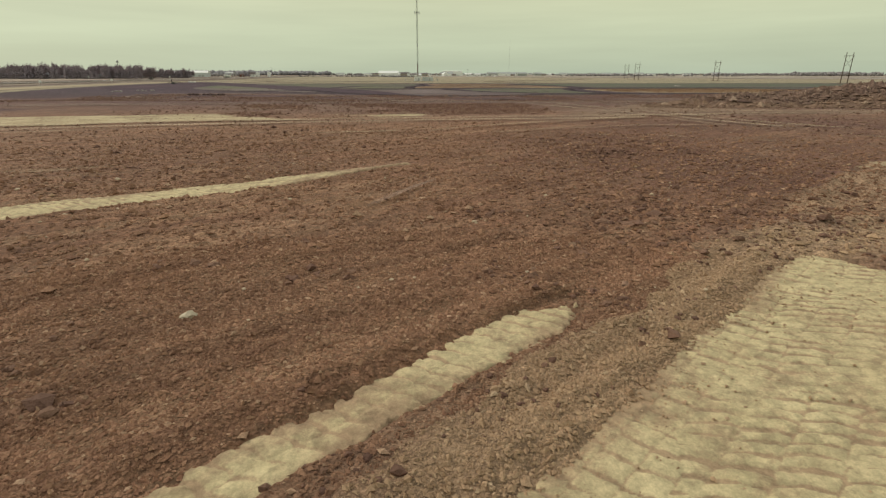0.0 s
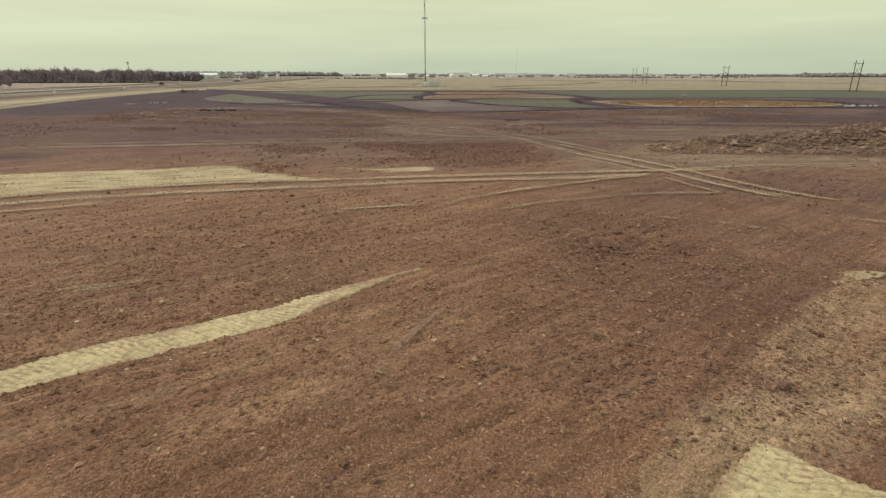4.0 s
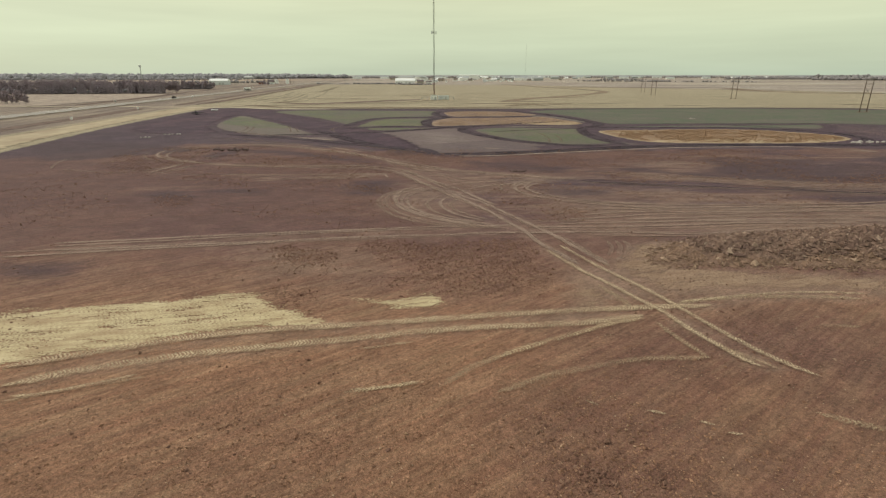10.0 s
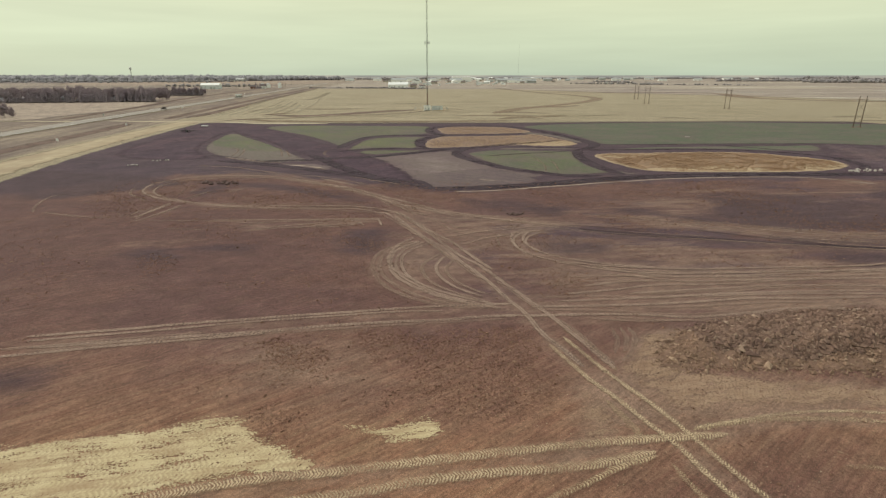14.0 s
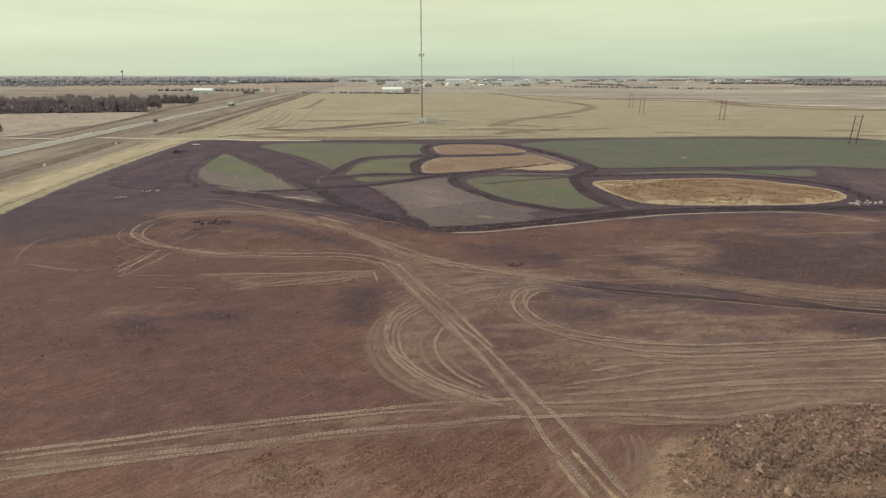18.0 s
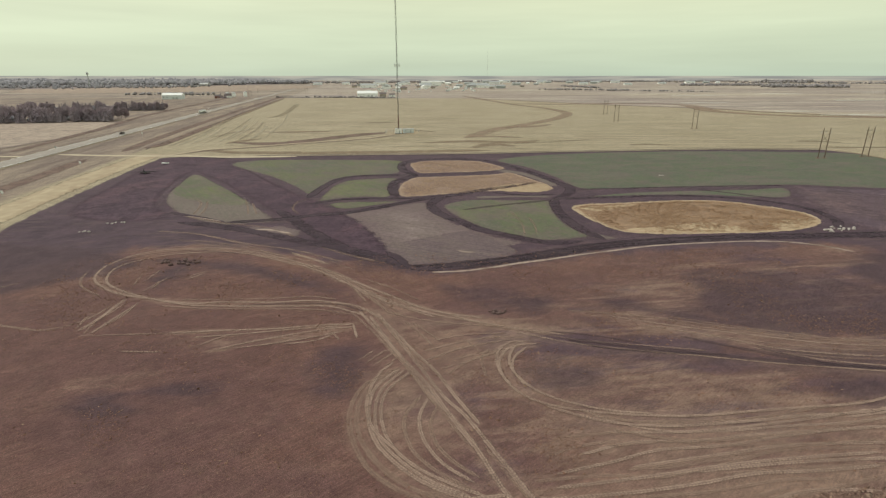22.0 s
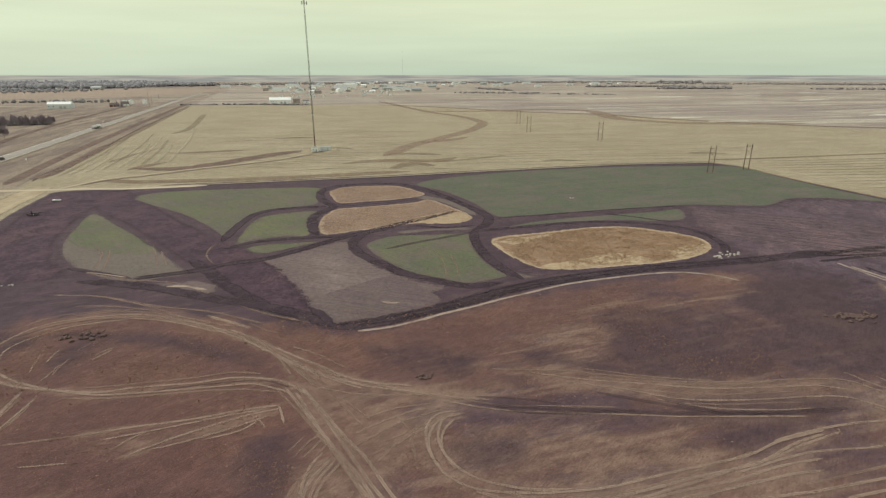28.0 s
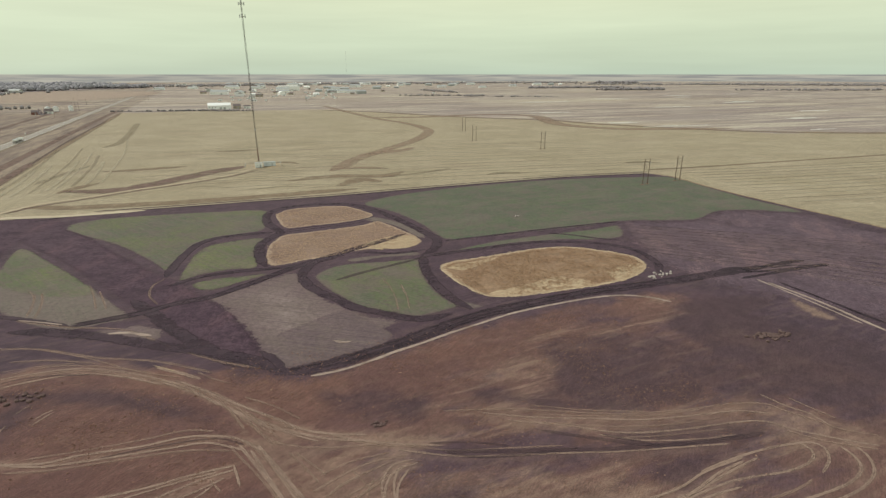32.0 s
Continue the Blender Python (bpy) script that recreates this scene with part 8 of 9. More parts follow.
loose_stone(-3.0, 5.55, 0.085, 1, "pale angular stone lying on brown soil", PEBBLE)
for k, (x, y, s) in enumerate([(-2.62, 6.3, 0.03), (-2.2, 5.3, 0.022), (1.2, 6.9, 0.03), (-0.4, 6.7, 0.025), (3.4, 6.2, 0.03), (4.2, 5.2, 0.035), (-5.4, 7.4, 0.035), (-7.6, 10.1, 0.05), (0.6, 9.6, 0.05), (-8.8, 13.9, 0.07), (-9.6, 13.2, 0.06), (-10.4, 12.5, 0.06), (2.4, 11.9, 0.05), (-3.5, 11.6, 0.05), (5.0, 12.2, 0.05)]):
    loose_stone(x, y, s, k + 2)


BROWN_STONE = plain("brown_clod", (0.135, 0.088, 0.076), 0.9, 0.0, 0.3, 4.0)
FIELD_STONE = plain("dusty_field_stone", (0.47, 0.42, 0.37), 0.9, 0.0, 0.25, 4.0)


def stone_pile(x, y, count, size, label, spread, material=None):
    pile = thing("stone_pile", x, y, label, "stone pile", group="stone piles")
    for k in range(count):
        ob = part("stone", rock(size * rng.uniform(0.6, 1.3), k + x), material or FIELD_STONE, pile)
        ob.location = (rng.normal(0, spread), rng.normal(0, spread * 0.4), size * 0.3)
        ob.rotation_euler = (0, 0, rng.uniform(0, 6))


def white_bundle(x, y):
    """A folded white sheet weighed down on the soil beside the haul road."""
    ob = thing("sheet_bundle", x, y, "folded white plastic sheet lying beside the haul road", "plastic sheet", 0.15)
    bm = bmesh.new()
    box(bm, 0, 0, 0.22, 3.4, 1.3, 0.44, 0.0, 0.12)
    part("folded_sheet", bm, WHITE, ob)
    bm = bmesh.new()
    box(bm, 0.5, 0.1, 0.50, 1.9, 0.9, 0.16, 0.2, 0.06)
    part("loose_fold", bm, WHITE, ob)
    for dx in (-1.3, 1.2):
        part("weight", rock(0.22, 7 + dx), BROWN_STONE, ob, "dark stone weighing the sheet down").location = (dx, 0.1, 0.52)


stone_pile(120.5, 159.5, 18, 0.42, "heap of pale field stones beside the reeds", 3.0)
stone_pile(105.5, 246.5, 5, 0.32, "small pale stone heap in the green crop", 0.8)
stone_pile(-99.5, 165.5, 6, 0.3, "small pale stone heap on dark soil", 1.0)
stone_pile(-96, 175, 7, 0.3, "small pale stone heap on dark soil", 1.6)
white_bundle(-130.7, 283.6)
stone_pile(119.5, 113.0, 70, 0.42, "churned mound of dark clods and pale stones", 2.8, BROWN_STONE)
stone_pile(-59.8, 138.1, 16, 0.45, "small heap of dark clods and stones on worked soil", 2.6, BROWN_STONE)
stone_pile(12, 107, 14, 0.3, "small dark stone heap among tyre tracks", 1.3, BROWN_STONE)


# ---- reeds and dead grass ----
def blades(name, outline, count, height, material, label, category, rim=-0.3, tufts=5, inner=99.0):
    line = spline(outline, 2, True)
    (x0, y0), (x1, y1) = line.min(0), line.max(0)
    n = count * 3
    x, y = rng.uniform(x0, x1, n), rng.uniform(y0, y1, n)
    e = within(x, y, line)
    k = np.where((e > rim) & (e < inner) & (rough_noise(x, y, 6, 2, 71) > rng.uniform(-0.6, 0.2, n)))[0][:count]
    x, y, e = x[k], y[k], e[k]
    x, y = np.repeat(x, tufts) + rng.normal(0, 0.25, len(x) * tufts), np.repeat(y, tufts) + rng.normal(0, 0.25, len(y) * tufts)
    m = len(x)
    h = height * rng.uniform(0.5, 1.2, m) * np.clip(0.5 + np.repeat(e, tufts) / 8, 0.5, 1)
    a, lean = rng.uniform(0, 6.28, m), rng.uniform(0.9, 2.2, m)
    w = 0.10 + 0.05 * rng.random(m)
    z = land(x, y) + 0.05
    px, py = np.cos(a) * w, np.sin(a) * w
    tx, ty = x - np.sin(a) * lean * h, y + np.cos(a) * lean * h
    v = np.stack([np.stack([x - px, y - py, z], 1), np.stack([x + px, y + py, z], 1), np.stack([tx + px * 0.5, ty + py * 0.5, z + h * 0.75], 1), np.stack([tx * 1.0 - np.sin(a) * 0.15, ty + np.cos(a) * 0.15, z + h], 1)], 1)
    me = fast_mesh(name, v.reshape(-1, 3), np.arange(4 * m).reshape(-1, 4))
    me.materials.append(material)
    return tagged(new(name, me), label, category, "", "stuff")


REED_RUST = leaf_material("rusty_reeds", (0.285, 0.174, 0.100), (0.365, 0.238, 0.136))
GRASS_LEAF = leaf_material("rusty_grass", (0.34, 0.225, 0.14), (0.42, 0.295, 0.185))
blades("reeds", REED, 3400, 0.22, REED_RUST, "rusty dead reeds standing in a low wet patch", "reeds", 1.5)
blades("reeds", REED, 1300, 0.2, REED_LEAF, "pale dead reeds round a low wet patch", "reeds", -0.3, inner=2.5)
blades("dead_grass", ISLAND_FAR, 1200, 0.14, GRASS_LEAF, "rusty dead grass", "grass")
blades("dead_grass", ISLAND, 2000, 0.14, GRASS_LEAF, "rusty dead grass", "grass")


# ---- radio mast with its huts ----
def radio_mast(x, y):
    top, half = 121.0, 0.5
    mast = thing("radio_mast", x, y, "tall slender guyless lattice radio mast with antennas", "radio mast")
    feet = [(half * math.cos(a), half * math.sin(a)) for a in (math.pi / 2, math.pi * 7 / 6, math.pi * 11 / 6)]
    for k, (fx, fy) in enumerate(feet):
        part("leg", bar(bmesh.new(), (fx, fy, 0.4), (fx, fy, top), 0.075), STEEL, mast)
    for k in range(3):
        (ax, ay), (bx, by) = feet[k], feet[(k + 1) % 3]
        bm, z, n = bmesh.new(), 0.4, 0
        while z < top - 2.4:
            bar(bm, (ax, ay, z), (bx, by, z + 1.2), 0.038, sides=4)
            bar(bm, (bx, by, z + 1.2), (ax, ay, z + 2.4), 0.038, sides=4)
            bar(bm, (ax, ay, z), (bx, by, z), 0.038, sides=4)
            z += 2.4
        part("lattice_bracing", bm, STEEL, mast)
    part("red_section", box(bmesh.new(), 0, 0, 4, 0.5, 0.5, 9), RUST, mast, "reddish cable ladder near the foot")
    part("footing", box(bmesh.new(), 0, 0, 0, 2.6, 2.6, 0.5, bevel=0.05), CONCRETE, mast)
    for z, r in [(50.5, 2.4), (105, 2.6), (113, 2.6)]:
        ring = bmesh.new()
        pts = [(r * math.cos(a), r * math.sin(a), z) for a in np.linspace(0, 2 * math.pi, 4)[:-1] + 0.5]
        for i in range(3):
            bar(ring, pts[i], pts[(i + 1) % 3], 0.07, sides=4)
            bar(ring, (0, 0, z), pts[i], 0.06, sides=4)
        part("antenna_frame", ring, GREY_METAL, mast)
        for i in range(3):
            for s in (0.15, 0.85):
                p = Vector(pts[i]).lerp(Vector(pts[(i + 1) % 3]), s)
                part("antenna_panel", box(bmesh.new(), p.x, p.y, z - 1.0, 0.32, 0.22, 2.2, bevel=0.04), GREY_METAL, mast)
    part("dish", bar(bmesh.new(), (0, -0.9, 27), (0, -1.3, 27), 0.6, 0.5, 14), GREY_METAL, mast)


def hut(x, y, w, d, h, turn, wall, roof, label):
    ob = thing("equipment_hut", x, y, label, "hut", turn)
    part("wall", box(bmesh.new(), 0, 0, 0.25, w, d, h, bevel=0.03), wall, ob)
    part("roof", box(bmesh.new(), 0, 0, h + 0.25, w + 0.3, d + 0.3, 0.22, bevel=0.05), roof, ob)
    part("base", box(bmesh.new(), 0, 0, -0.1, w + 0.4, d + 0.4, 0.35), CONCRETE, ob)
    part("door", box(bmesh.new(), w * 0.2, -d / 2 - 0.03, 0.27, 0.95, 0.06, 2.05), GREY_METAL, ob)
    part("vent", box(bmesh.new(), -w * 0.25, -d / 2 - 0.05, 1.6, 0.7, 0.1, 0.6, bevel=0.02), GREY_METAL, ob)
    return ob


radio_mast(-20.3, 440.5)
cover("mast_pad", [(-31, 428), (-31, 448), (-4, 449), (-3, 429)], 1.5, GRAVEL_PAD, "pale gravel pad round the mast", "gravel pad", 1.5, smooth=False, lift=0.16)
hut(-20.2, 432.5, 5.2, 3.6, 3.3, 4, WHITE, GREY_METAL, "small white equipment hut below the mast")
hut(-12.5, 437.0, 8.5, 3.6, 2.8, 6, PALE_GREEN, GREY_METAL, "long pale green equipment hut below the mast")


def fence(points, label):
    ob = thing("wire_fence", *points[0], label, "fence")
    ox, oy, oz = ob.matrix_basis.translation
    for (ax, ay), (bx, by) in zip(points, points[1:]):
        n = max(2, int(math.hypot(bx - ax, by - ay) / 4))
        for k in range(n):
            x, y = ax + (bx - ax) * k / n - ox, ay + (by - ay) * k / n - oy
            part("post", bar(bmesh.new(), (x, y, -0.1), (x, y, 2.2), 0.06, sides=5), GREY_METAL, ob)
        for z in (0.3, 1.2, 2.1):
            part("rail", bar(bmesh.new(), (ax - ox, ay - oy, z), (bx - ox, by - oy, z), 0.03, sides=4), GREY_METAL, ob)


fence([(-30, 429), (-30, 447), (-5, 448), (-4, 430), (-30, 429)], "low grey wire fence round the mast's huts")


# ---- power line: wooden H-frames ----
def h_frame():
    ob = thing("power_pole_frame", 0, 0, "weathered wooden two-pole power line frame with cross arm", "power pole", group="power line frames", z=0)
    for s in (-2.1, 2.1):
        part("pole", bar(bmesh.new(), (s, 0, -0.5), (s, 0, 16.2), 0.24, 0.16, 8), WOOD, ob)
        part("plinth", box(bmesh.new(), s, 0, -0.2, 2.2, 1.8, 0.45, bevel=0.15), CLOD_HEAP, ob, "low ring of bare soil")
    part("cross_arm", box(bmesh.new(), 0, 0.25, 14.4, 6.2, 0.14, 0.2), WOOD, ob)
    for s in (-1, 1):
        part("brace", bar(bmesh.new(), (-2.1 * s, 0.2, 8.6), (2.1 * s, 0.2, 13.2), 0.07, sides=5), WOOD, ob)
    for x in (-3.0, 0, 3.0):
        bm = bmesh.new()
        for k in range(5):
            bar(bm, (x, 0.25, 14.35 - 0.22 * k), (x, 0.25, 14.25 - 0.22 * k), 0.14, sides=8)
        bar(bm, (x, 0.25, 14.4), (x, 0.25, 13.2), 0.04, sides=5)
        part("insulator", bm, GREY_METAL, ob)
    return ob


first = h_frame()
spots = [(217, 295, 8), (246, 300, 8), (231, 462.5, 5), (191, 539.5, 3), (214, 639, 3)]
first.matrix_basis = pose(spots[0][0], spots[0][1], float(land(*spots[0][:2])), 0, 0, spots[0][2])
for x, y, turn in spots[1:]:
    copy_thing(first, pose(x, y, float(land(x, y)), 0, 0, turn))


# ---- trees ----
def conifer(height, seed):
    r = np.random.default_rng(seed)
    ob = thing("conifer", 0, 0, "tall dark conifer in a shelter belt", "tree", group="shelter belt", z=0)
    part("trunk", bar(bmesh.new(), (0, 0, -0.3), (0, 0, height * 0.96), height * 0.014, 0.03, 6), BARK, ob)
    n = 110
    t = r.random(n) ** 1.2
    z = height * (0.10 + 0.88 * t)
    reach = height * 0.23 * (1 - t) ** 0.8 * r.uniform(0.3, 1.1, n) + 0.1
    a = r.uniform(0, 6.28, n)
    v, f = lumps(reach * np.cos(a), reach * np.sin(a), z, np.clip(height * 0.078 * (1.15 - t) * r.uniform(0.6, 1.3, n), 0.12, 2), 0.55, 0.5)
    part_mesh("crown", fast_mesh("crown", v, f), NEEDLES, ob)
    return ob


def bare_tree(height, seed, material=None, label="bare grey-brown deciduous tree in a shelter belt"):
    r = np.random.default_rng(seed)
    ob = thing("bare_tree", 0, 0, label, "tree", group="shelter belt", z=0)
    bm = bmesh.new()
    bar(bm, (0, 0, -0.3), (0.1, 0, height * 0.55), height * 0.018, height * 0.009, 6)
    tips = []
    for k in range(14):
        a, z0 = r.uniform(0, 6.28), height * r.uniform(0.15, 0.55)
        reach = height * r.uniform(0.1, 0.24)
        tip = (reach * math.cos(a), reach * math.sin(a), min(height * 0.93, z0 + height * r.uniform(0.2, 0.45)))
        bar(bm, (0.05, 0, z0), tip, height * 0.007, 0.02, 4)
        tips.append(tip)
    part("trunk", bm, BARK, ob)
    n = 1500
    pick = np.array(tips)[r.integers(0, len(tips), n)] * np.array([1, 1, 1])
    base = pick * r.uniform(0.55, 1.0, (n, 1)) + r.normal(0, height * 0.05, (n, 3))
    base[:, 2] = np.clip(base[:, 2], height * 0.12, height)
    d = r.normal(0, 1, (n, 3)) * height * 0.045 + [0, 0, height * 0.05]
    w = r.normal(0, 1, (n, 3)) * 0.15
    v = np.stack([base - w, base + w, base + d], 1).reshape(-1, 3)
    part_mesh("crown", fast_mesh("crown", v, np.arange(3 * n).reshape(-1, 3)), material or TWIGS, ob, "fine bare twigs")
    return ob


def place(protos, spots, lo=0.8, hi=1.15):
    used = set()
    for x, y, kind in spots:
        p = protos[kind]
        m = pose(x, y, float(land(x, y)), 0, 0, rng.uniform(0, 360))
        s = rng.uniform(lo, hi)
        if kind not in used:
            used.add(kind)
            p.matrix_basis = m
        else:
            copy_thing(p, m).scale = (s, s, s * rng.uniform(0.9, 1.1))


protos = [conifer(11, 1), conifer(9.5, 2), bare_tree(13.5, 3), bare_tree(11.5, 4), bare_tree(7.5, 5, None, "bare grey-brown bush beside the road")]
spots = []
for k in range(190):
    t = rng.random()
    deep = 26 if t > 0.6 else 110
    spots.append((-560 + 256 * t, 500 + 44 * t + 9 + deep * rng.random(), int(rng.integers(2, 4))))
for k in range(130):
    t = rng.random()
    if value_noise(np.array([t * 9.0]), np.array([0.5]), 80)[0] > -0.22:
        spots.append((-540 + 236 * t, 492 + 52 * t + rng.uniform(0, 8), int(rng.integers(0, 2))))
for k in range(130):
    t = rng.random()
    spots.append((-490 + 160 * t, 688 + 30 * t + rng.uniform(0, 14), int(rng.integers(0, 2)) if rng.random() < 0.7 else 3))
spots += [(-387, 1079, 1), (-391, 1082, 0), (-383, 1083, 0)]
for x, y in [(-300, 348), (-296, 345), (-290, 342), (-284, 340), (-306, 352), (-312, 356), (-278, 338), (-320, 352), (-352, 632), (-347, 640), (-341, 634), (-358, 640), (-318, 600), (-312, 594)]:
    spots.append((x, y, 4))
place(protos, spots)


def far_woods(name, belts, label, material):
    xs, ys, zs, ss_ = [], [], [], []
    for x0, y0, x1, y1, deep, h, n in belts:
        t = rng.random(n)
        x, y = x0 + (x1 - x0) * t + rng.normal(0, deep * 0.3, n), y0 + (y1 - y0) * t + rng.normal(0, deep, n)
        s = h * 0.5 * rng.uniform(0.5, 1.25, n)
        xs.append(x), ys.append(y), ss_.append(s), zs.append(land(x, y) + s * 0.8)
    v, f = lumps(np.concatenate(xs), np.concatenate(ys), np.concatenate(zs), np.concatenate(ss_), 1.0, 0.4, 1.5)
    me = fast_mesh(name, v, f)
    me.materials.append(material)
    return tagged(new(name, me), label, "woods", "", "stuff")


far_woods("far_woods", [(-2900, 2300, -900, 2700, 90, 21, 1700), (-3600, 3000, -1000, 3600, 130, 24, 2400), (-1500, 2900, -640, 3100, 60, 22, 480), (-2400, 1900, -900, 2200, 120, 10, 700), (-3400, 2600, -1200, 2400, 150, 11, 700), (-530, 525, -320, 565, 6, 6, 130), (-480, 705, -340, 735, 5, 6, 60)], "bare woods and shelter belts beyond the highway", HAZED_WOOD)
far_woods("far_woods", [(-640, 3300, 600, 4100, 120, 12, 700), (500, 3900, 2400, 4100, 110, 12, 700), (2000, 3300, 4200, 2300, 90, 12, 700), (1200, 2500, 1700, 2450, 30, 11, 200), (1350, 2100, 1620, 2050, 25, 13, 170), (380, 1750, 640, 1680, 10, 6, 110), (560, 1650, 820, 1500, 8, 5, 70), (1900, 1900, 2700, 1650, 20, 9, 200), (-220, 1135, -48, 1112, 4, 3.5, 110), (-300, 1140, -230, 1135, 4, 3, 30), (2600, 3000, 3500, 2300, 40, 11, 260), (-700, 1300, -480, 1290, 12, 7, 60), (2284, 3581, 2575, 3516, 30, 20, 150), (600, 2330, 650, 1960, 16, 8, 60)], "distant shelter belts along the horizon, colours paled for haze", FAR_HAZE)


# ---- buildings ----
def gable_house(w, d, h, wall, roof, label, pitch=0.28, doors=1, windows=2, name="farm_building", group=""):
    ob = thing(name, 0, 0, label, "building", group=group, z=0)
    part("wall", box(bmesh.new(), 0, 0, -0.3, w, d, h + 0.3), wall, ob)
    bm = bmesh.new()
    rise_ = d * pitch
    pts = [(-w / 2 - 0.4, -d / 2 - 0.4, h - 0.05), (w / 2 + 0.4, -d / 2 - 0.4, h - 0.05), (w / 2 + 0.4, d / 2 + 0.4, h - 0.05), (-w / 2 - 0.4, d / 2 + 0.4, h - 0.05), (-w / 2 - 0.4, 0, h + rise_), (w / 2 + 0.4, 0, h + rise_)]
    vs = [bm.verts.new(p) for p in pts]
    for f in ((0, 1, 5, 4), (2, 3, 4, 5), (0, 4, 3), (1, 2, 5), (0, 3, 2, 1)):
        bm.faces.new([vs[i] for i in f])
    part("roof", bm, roof, ob)
    for k in range(doors):
        part("door", box(bmesh.new(), w * (0.5 * (k + 1) / (doors + 1) - 0.1), -d / 2 - 0.05, 0, min(4, w * 0.15), 0.1, min(3.8, h * 0.75)), GREY_METAL, ob)
    for k in range(windows):
        part("window", box(bmesh.new(), -w * (0.42 - 0.36 * k / max(1, windows)), -d / 2 - 0.05, h * 0.45, min(1.6, w * 0.06), 0.1, 1.2), GLASS_DARK, ob)
    return ob


def at(ob, x, y, turn=0.0):
    ob.matrix_basis = pose(x, y, float(land(x, y)), 0, 0, turn)
    return ob


at(gable_house(42, 20, 7.5, WHITE, WHITE, "long white metal shed with a white roof", 0.25, 2, 3), -117, 1180, 2)
at(gable_house(14, 12, 6, TAN_WALL, ROOF_DARK, "small tan shed beside the white shed"), -85, 1190, 5)
at(gable_house(12, 9, 4.5, WHITE, ROOF_DARK, "small white outbuilding with a dark roof"), -66, 1196, -4)
at(gable_house(88, 24, 19, WHITE, WHITE, "long white industrial hall with dark openings", 0.06, 6, 12, "industrial_hall"), 41, 2440, 1)
at(gable_house(36, 16, 7.5, PALE_GREEN, WHITE, "pale green machine shed with a light roof", 0.25, 2, 2), -474, 1066, 4)
at(gable_house(11, 9, 4.5, WHITE, ROOF_DARK, "white farmhouse with a dark roof", 0.5, 1, 3), -389, 1118, 10)
at(gable_house(9, 8, 4, RUST, ROOF_DARK, "small dark red farm shed", 0.4, 1, 1), -404, 1100, 10)


def grain_bin(x, y, r, h):
    ob = thing("grain_bin", x, y, "round white metal grain bin with a cone roof", "grain bin", group="grain bins")
    part("wall", bar(bmesh.new(), (0, 0, -0.2), (0, 0, h), r, r, 20), WHITE, ob)
    part("roof", bar(bmesh.new(), (0, 0, h), (0, 0, h + r * 0.55), r * 1.04, 0.3, 20), GREY_METAL, ob)
    part("hatch", box(bmesh.new(), 0, -r - 0.02, 0.6, 0.9, 0.12, 1.4), GREY_METAL, ob)


for x, y, r, h in [(-412, 1180, 4.5, 7.5), (-401, 1184, 4.5, 7.5), (-377, 1186, 3.5, 9)]:
    grain_bin(x, y, r, h)

kinds = [(22, 14, 6, WHITE, WHITE, "white-roofed shed at the edge of town"), (16, 11, 5, TAN_WALL, ROOF_DARK, "tan house with a dark roof at the edge of town"), (30, 16, 7, GREY_METAL, GREY_METAL, "grey metal warehouse at the edge of town"), (46, 20, 8, WHITE, GREY_METAL, "wide white warehouse at the edge of town"), (12, 10, 5, WHITE, ROOF_DARK, "small white house with a dark roof"), (9, 3.4, 3.0, WHITE, GREY_METAL, "small pale site cabin in a storage yard")]
town = [gable_house(*k[:5], k[5], 0.25, 1, 2, "town_building", "buildings of the town") for k in kinds]
town_spots = []
for k in range(110):
    y = rng.uniform(1900, 4200)
    town_spots.append((rng.normal(-60 + 0.06 * (y - 1800), 130 + 0.13 * (y - 1500)), y, int(rng.integers(0, 5))))
for k in range(16):
    town_spots.append((rng.uniform(500, 1900), rng.uniform(2900, 3800), int(rng.integers(0, 5))))
for k in range(18):
    town_spots.append((rng.uniform(-1900, -900), rng.uniform(2100, 3000), int(rng.integers(0, 5))))
for k in range(46):
    y = rng.uniform(1500, 2150)
    town_spots.append((-190 + 0.02 * y + rng.uniform(0, 330), y, 5))
town_spots += [(1010, 2650, 3), (120, 1900, 0), (-120, 1860, 3), (-60, 1800, 1)]
seen_kinds = set()
for x, y, k in town_spots:
    if abs(x - (HWY(y) - 4)) < 30:
        x += 70
    m = pose(x, y, float(land(x, y)), 0, 0, rng.uniform(-15, 15) + 90 * (rng.random() < 0.3))
    if k in seen_kinds:
        s = rng.uniform(0.8, 1.3)
        copy_thing(town[k], m).scale = (s, s, s)
    else:
        seen_kinds.add(k)
        town[k].matrix_basis = m


def water_tower(x, y):
    ob = thing("water_tower", x, y, "grey water tower standing above the distant trees", "water tower")
    part("stem", bar(bmesh.new(), (0, 0, -1), (0, 0, 46), 1.5, 1.3, 12), GREY_METAL, ob)
    part("tank", bar(bmesh.new(), (0, 0, 46), (0, 0, 53), 3.6, 4.0, 16), GREY_METAL, ob)
    part("cap", bar(bmesh.new(), (0, 0, 53), (0, 0, 55), 4.0, 1.0, 16), GREY_METAL, ob)


water_tower(-1226, 2075)


def thin_mast(x, y, h):
    ob = thing("far_mast", x, y, "very thin grey mast on the horizon", "radio mast")
    part("column", bar(bmesh.new(), (0, 0, 0), (0, 0, h), 0.45, 0.35, 5), GREY_METAL, ob)
    part("base", box(bmesh.new(), 0, 0, -0.5, 4, 4, 2), CONCRETE, ob)


thin_mast(430, 3585, 210)


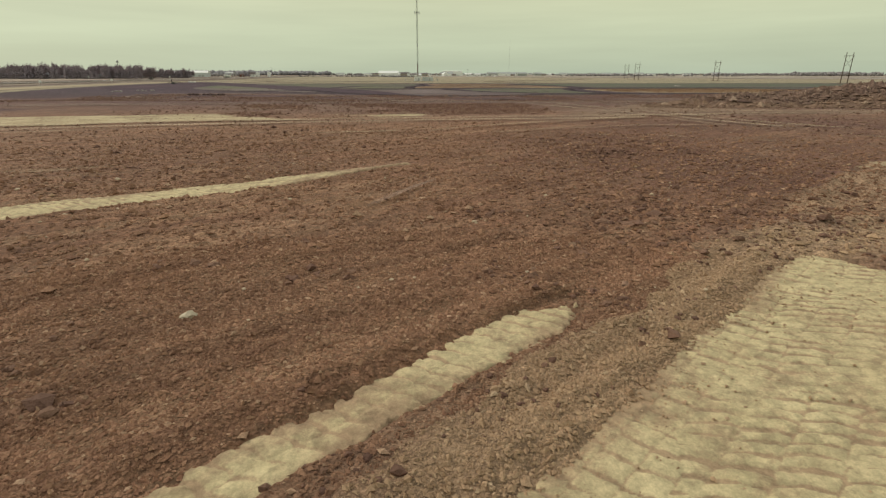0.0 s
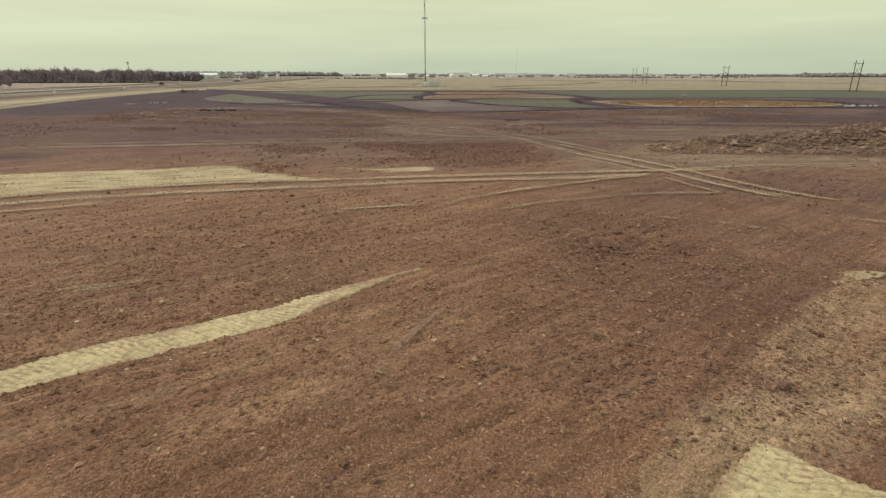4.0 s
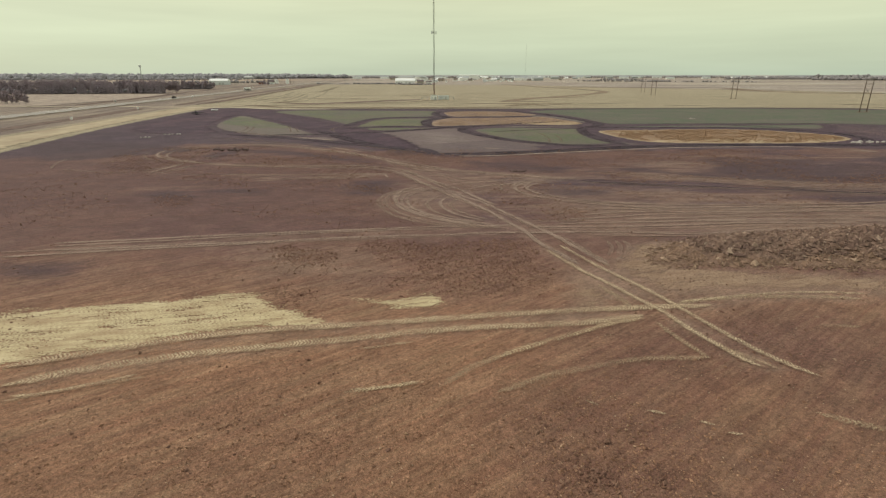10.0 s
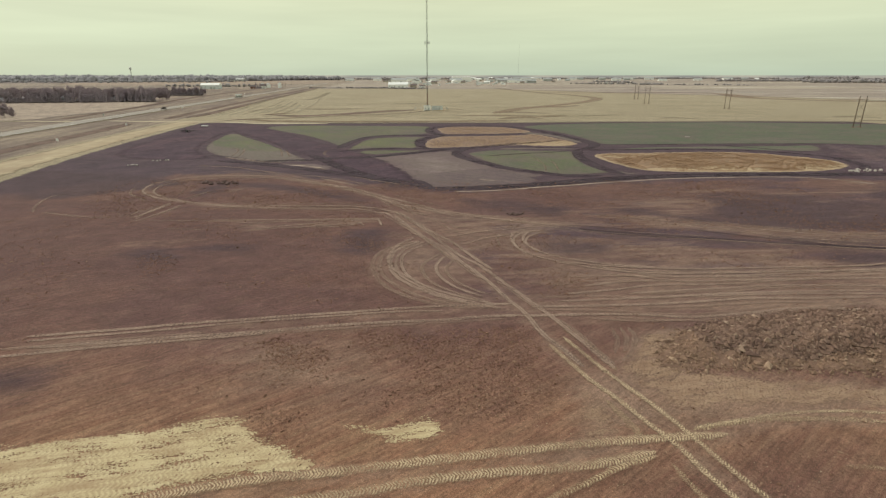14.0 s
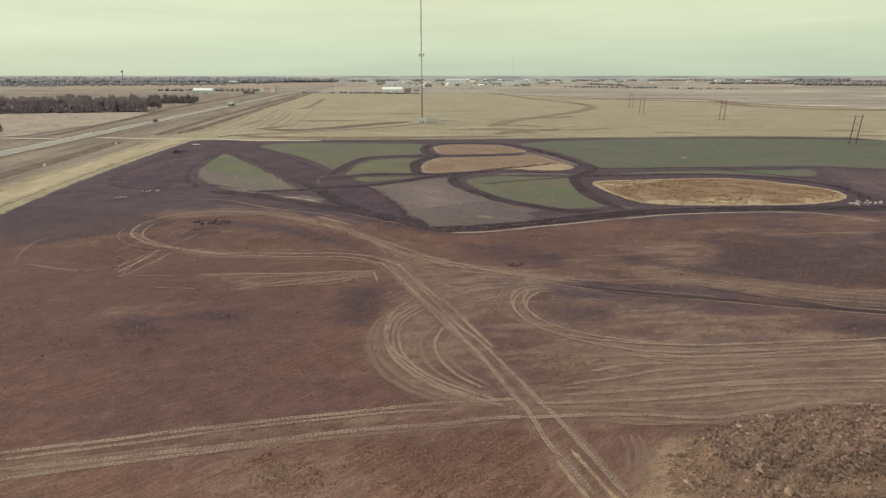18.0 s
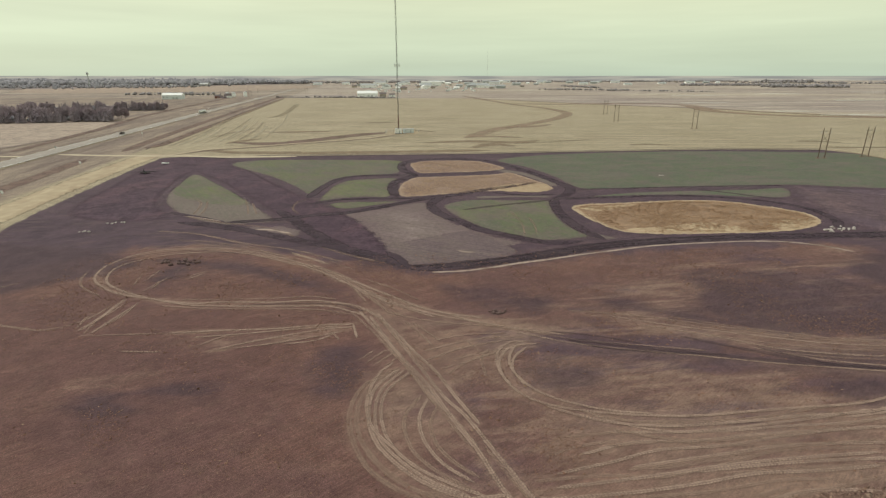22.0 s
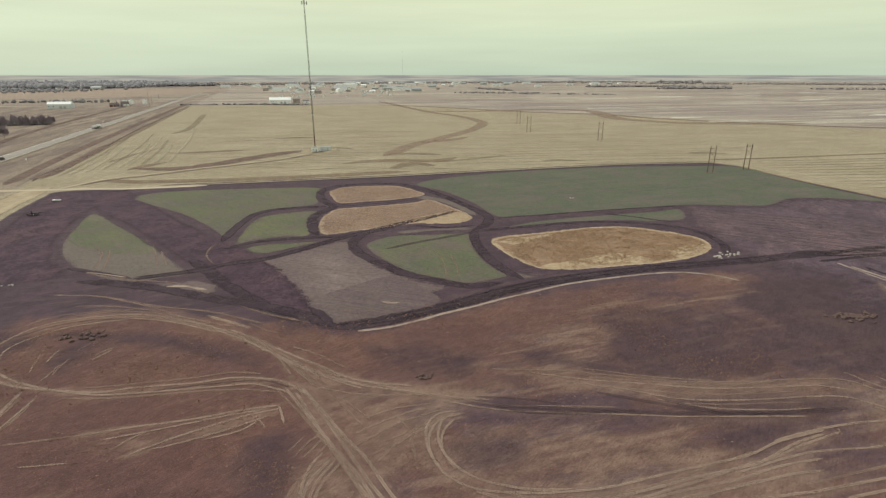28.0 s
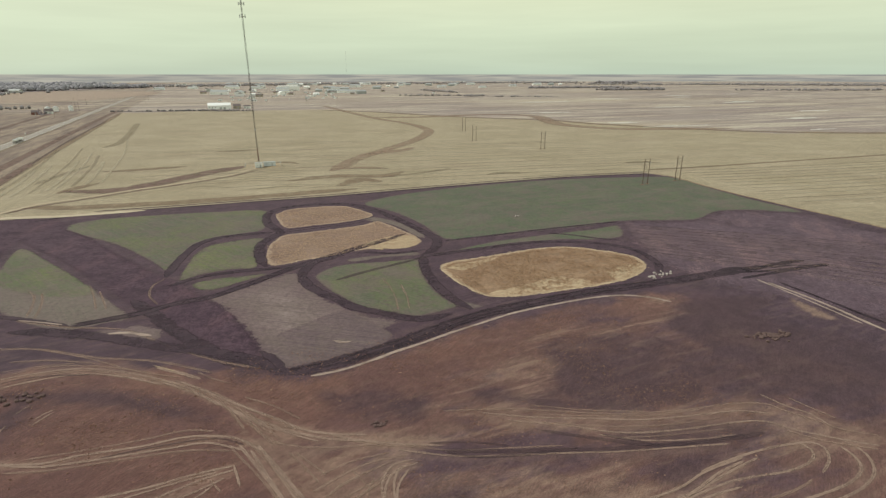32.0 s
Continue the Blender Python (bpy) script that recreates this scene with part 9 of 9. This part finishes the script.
def road_pole(x, y, h, label="tall wooden utility pole beside the highway"):
    ob = thing("utility_pole", x, y, label, "utility pole", group="utility poles")
    part("pole", bar(bmesh.new(), (0, 0, -0.5), (0, 0, h), 0.22, 0.14, 7), WOOD, ob)
    part("cross_arm", box(bmesh.new(), 0, 0, h - 1.0, 2.6, 0.16, 0.2), WOOD, ob)


for x, y, h in [(-402, 1288, 20), (-365, 1189, 16), (-352, 1130, 12), (-388, 1230, 14), (-430, 1240, 12), (-345, 1010, 11), (-420, 1420, 12), (-300, 1420, 12), (-330, 1600, 12), (60, 1330, 17), (150, 1500, 15)]:
    road_pole(x, y, h)


def marker(x, y, label, h=1.5, col=None):
    ob = thing("road_sign", x, y, label, "road sign", group="roadside signs")
    part("post", bar(bmesh.new(), (0, 0, -0.3), (0, 0, h), 0.06, sides=6), GREY_METAL, ob)
    part("board", box(bmesh.new(), 0, -0.08, h - 0.2, 1.0, 0.06, 1.0, bevel=0.02), col or WHITE, ob)


marker(-156, 211, "white board on a short post in the verge", 1.2)
marker(-170, 280, "white board on a short post in the verge", 1.2)
marker(-214, 330, "small road sign beside the highway", 2.4, GREY_METAL)
marker(-276, 720, "small road sign beside the highway", 2.4)
marker(-205, 410, "small road sign beside the highway", 2.2)


# ---- parked and passing vehicles, farm implement ----
def wheel(parent, x, y, r, w=0.35):
    ob = part("wheel", bar(bmesh.new(), (x, y - w / 2, r), (x, y + w / 2, r), r, r, 14), BLACK, parent)
    part("rim", bar(bmesh.new(), (x, y - w / 2 - 0.02, r), (x, y + w / 2 + 0.02, r), r * 0.55, r * 0.55, 10), GREY_METAL, ob)


def grain_truck(x, y, turn):
    ob = thing("grain_truck", x, y, "grain truck with two pale hopper trailers on the highway", "truck", turn, z=float(land(x, y)) + 0.36)
    cab = part("cab", box(bmesh.new(), 11.4, 0, 1.0, 2.4, 2.4, 2.4, bevel=0.2), WHITE, ob)
    part("windscreen", box(bmesh.new(), 12.3, 0, 2.2, 0.6, 2.1, 0.8, bevel=0.05), GLASS_DARK, cab)
    part("bonnet", box(bmesh.new(), 13.5, 0, 0.9, 2.0, 2.0, 1.3, bevel=0.2), WHITE, ob)
    part("chassis", box(bmesh.new(), 0.5, 0, 0.75, 26.5, 1.0, 0.3), BLACK, ob)
    for cx, n in ((4.6, 9.6), (-6.6, 10.2)):
        bm = bmesh.new()
        box(bm, cx, 0, 2.2, n, 2.5, 1.4, bevel=0.08)
        for s in (-1, 1):
            made = bmesh.ops.create_cone(bm, cap_ends=True, segments=4, radius1=0.5, radius2=2.2, depth=1.2, matrix=Matrix.Translation((cx + s * n * 0.24, 0, 1.6)) @ Matrix.Rotation(radians(45), 4, "Z"))
        hop = part("hopper", bm, WHITE, ob, "pale hopper trailer")
        part("tarp", box(bmesh.new(), cx, 0, 3.6, n * 0.98, 2.3, 0.15, bevel=0.05), GREY_METAL, hop)
    for wx in (13.6, 10.2, 9.0, 1.2, 0.0, -1.2, -10.2, -11.5):
        for wy in (-1.1, 1.1):
            wheel(ob, wx, wy, 0.52)


def pickup(x, y, turn, paint, label):
    ob = thing("pickup", x, y, label, "car", turn, z=float(land(x, y)) + 0.36)
    part("body", box(bmesh.new(), 0, 0, 0.45, 5.5, 1.95, 0.75, bevel=0.12), paint, ob)
    cab = part("cabin", box(bmesh.new(), 0.3, 0, 1.18, 2.3, 1.75, 0.7, bevel=0.18), paint, ob)
    part("window", box(bmesh.new(), 0.3, 0, 1.32, 2.1, 1.79, 0.38, bevel=0.08), GLASS_DARK, cab)
    for wx in (-1.75, 1.75):
        for wy in (-0.88, 0.88):
            wheel(ob, wx, wy, 0.4, 0.25)


grain_truck(HWY(655) - 1.5, 655, 98)
pickup(HWY(423) - 1.5, 423, 98, STEEL, "dark pickup truck on the highway")


def implement(x, y):
    ob = thing("disc_harrow", x, y, "dark disc harrow parked on bare soil", "farm implement", 20)
    part("frame", box(bmesh.new(), 0, 0, 0.8, 4.2, 1.6, 0.18), BLACK, ob)
    part("drawbar", bar(bmesh.new(), (2.1, 0, 0.85), (4.6, 0, 0.4), 0.1), BLACK, ob)
    part("mast_frame", box(bmesh.new(), -0.4, 0, 0.95, 0.25, 0.9, 1.1), BLACK, ob)
    for k in range(7):
        part("disc", bar(bmesh.new(), (-1.8 + 0.6 * k, -0.7, 0.42), (-1.75 + 0.6 * k, -0.7, 0.42), 0.4, 0.4, 12), STEEL, ob)
        part("disc", bar(bmesh.new(), (-1.8 + 0.6 * k, 0.7, 0.42), (-1.75 + 0.6 * k, 0.7, 0.42), 0.4, 0.4, 12), STEEL, ob)
    for wy in (-1.2, 1.2):
        wheel(ob, 0.2, wy, 0.42, 0.25)


implement(-127.5, 257)
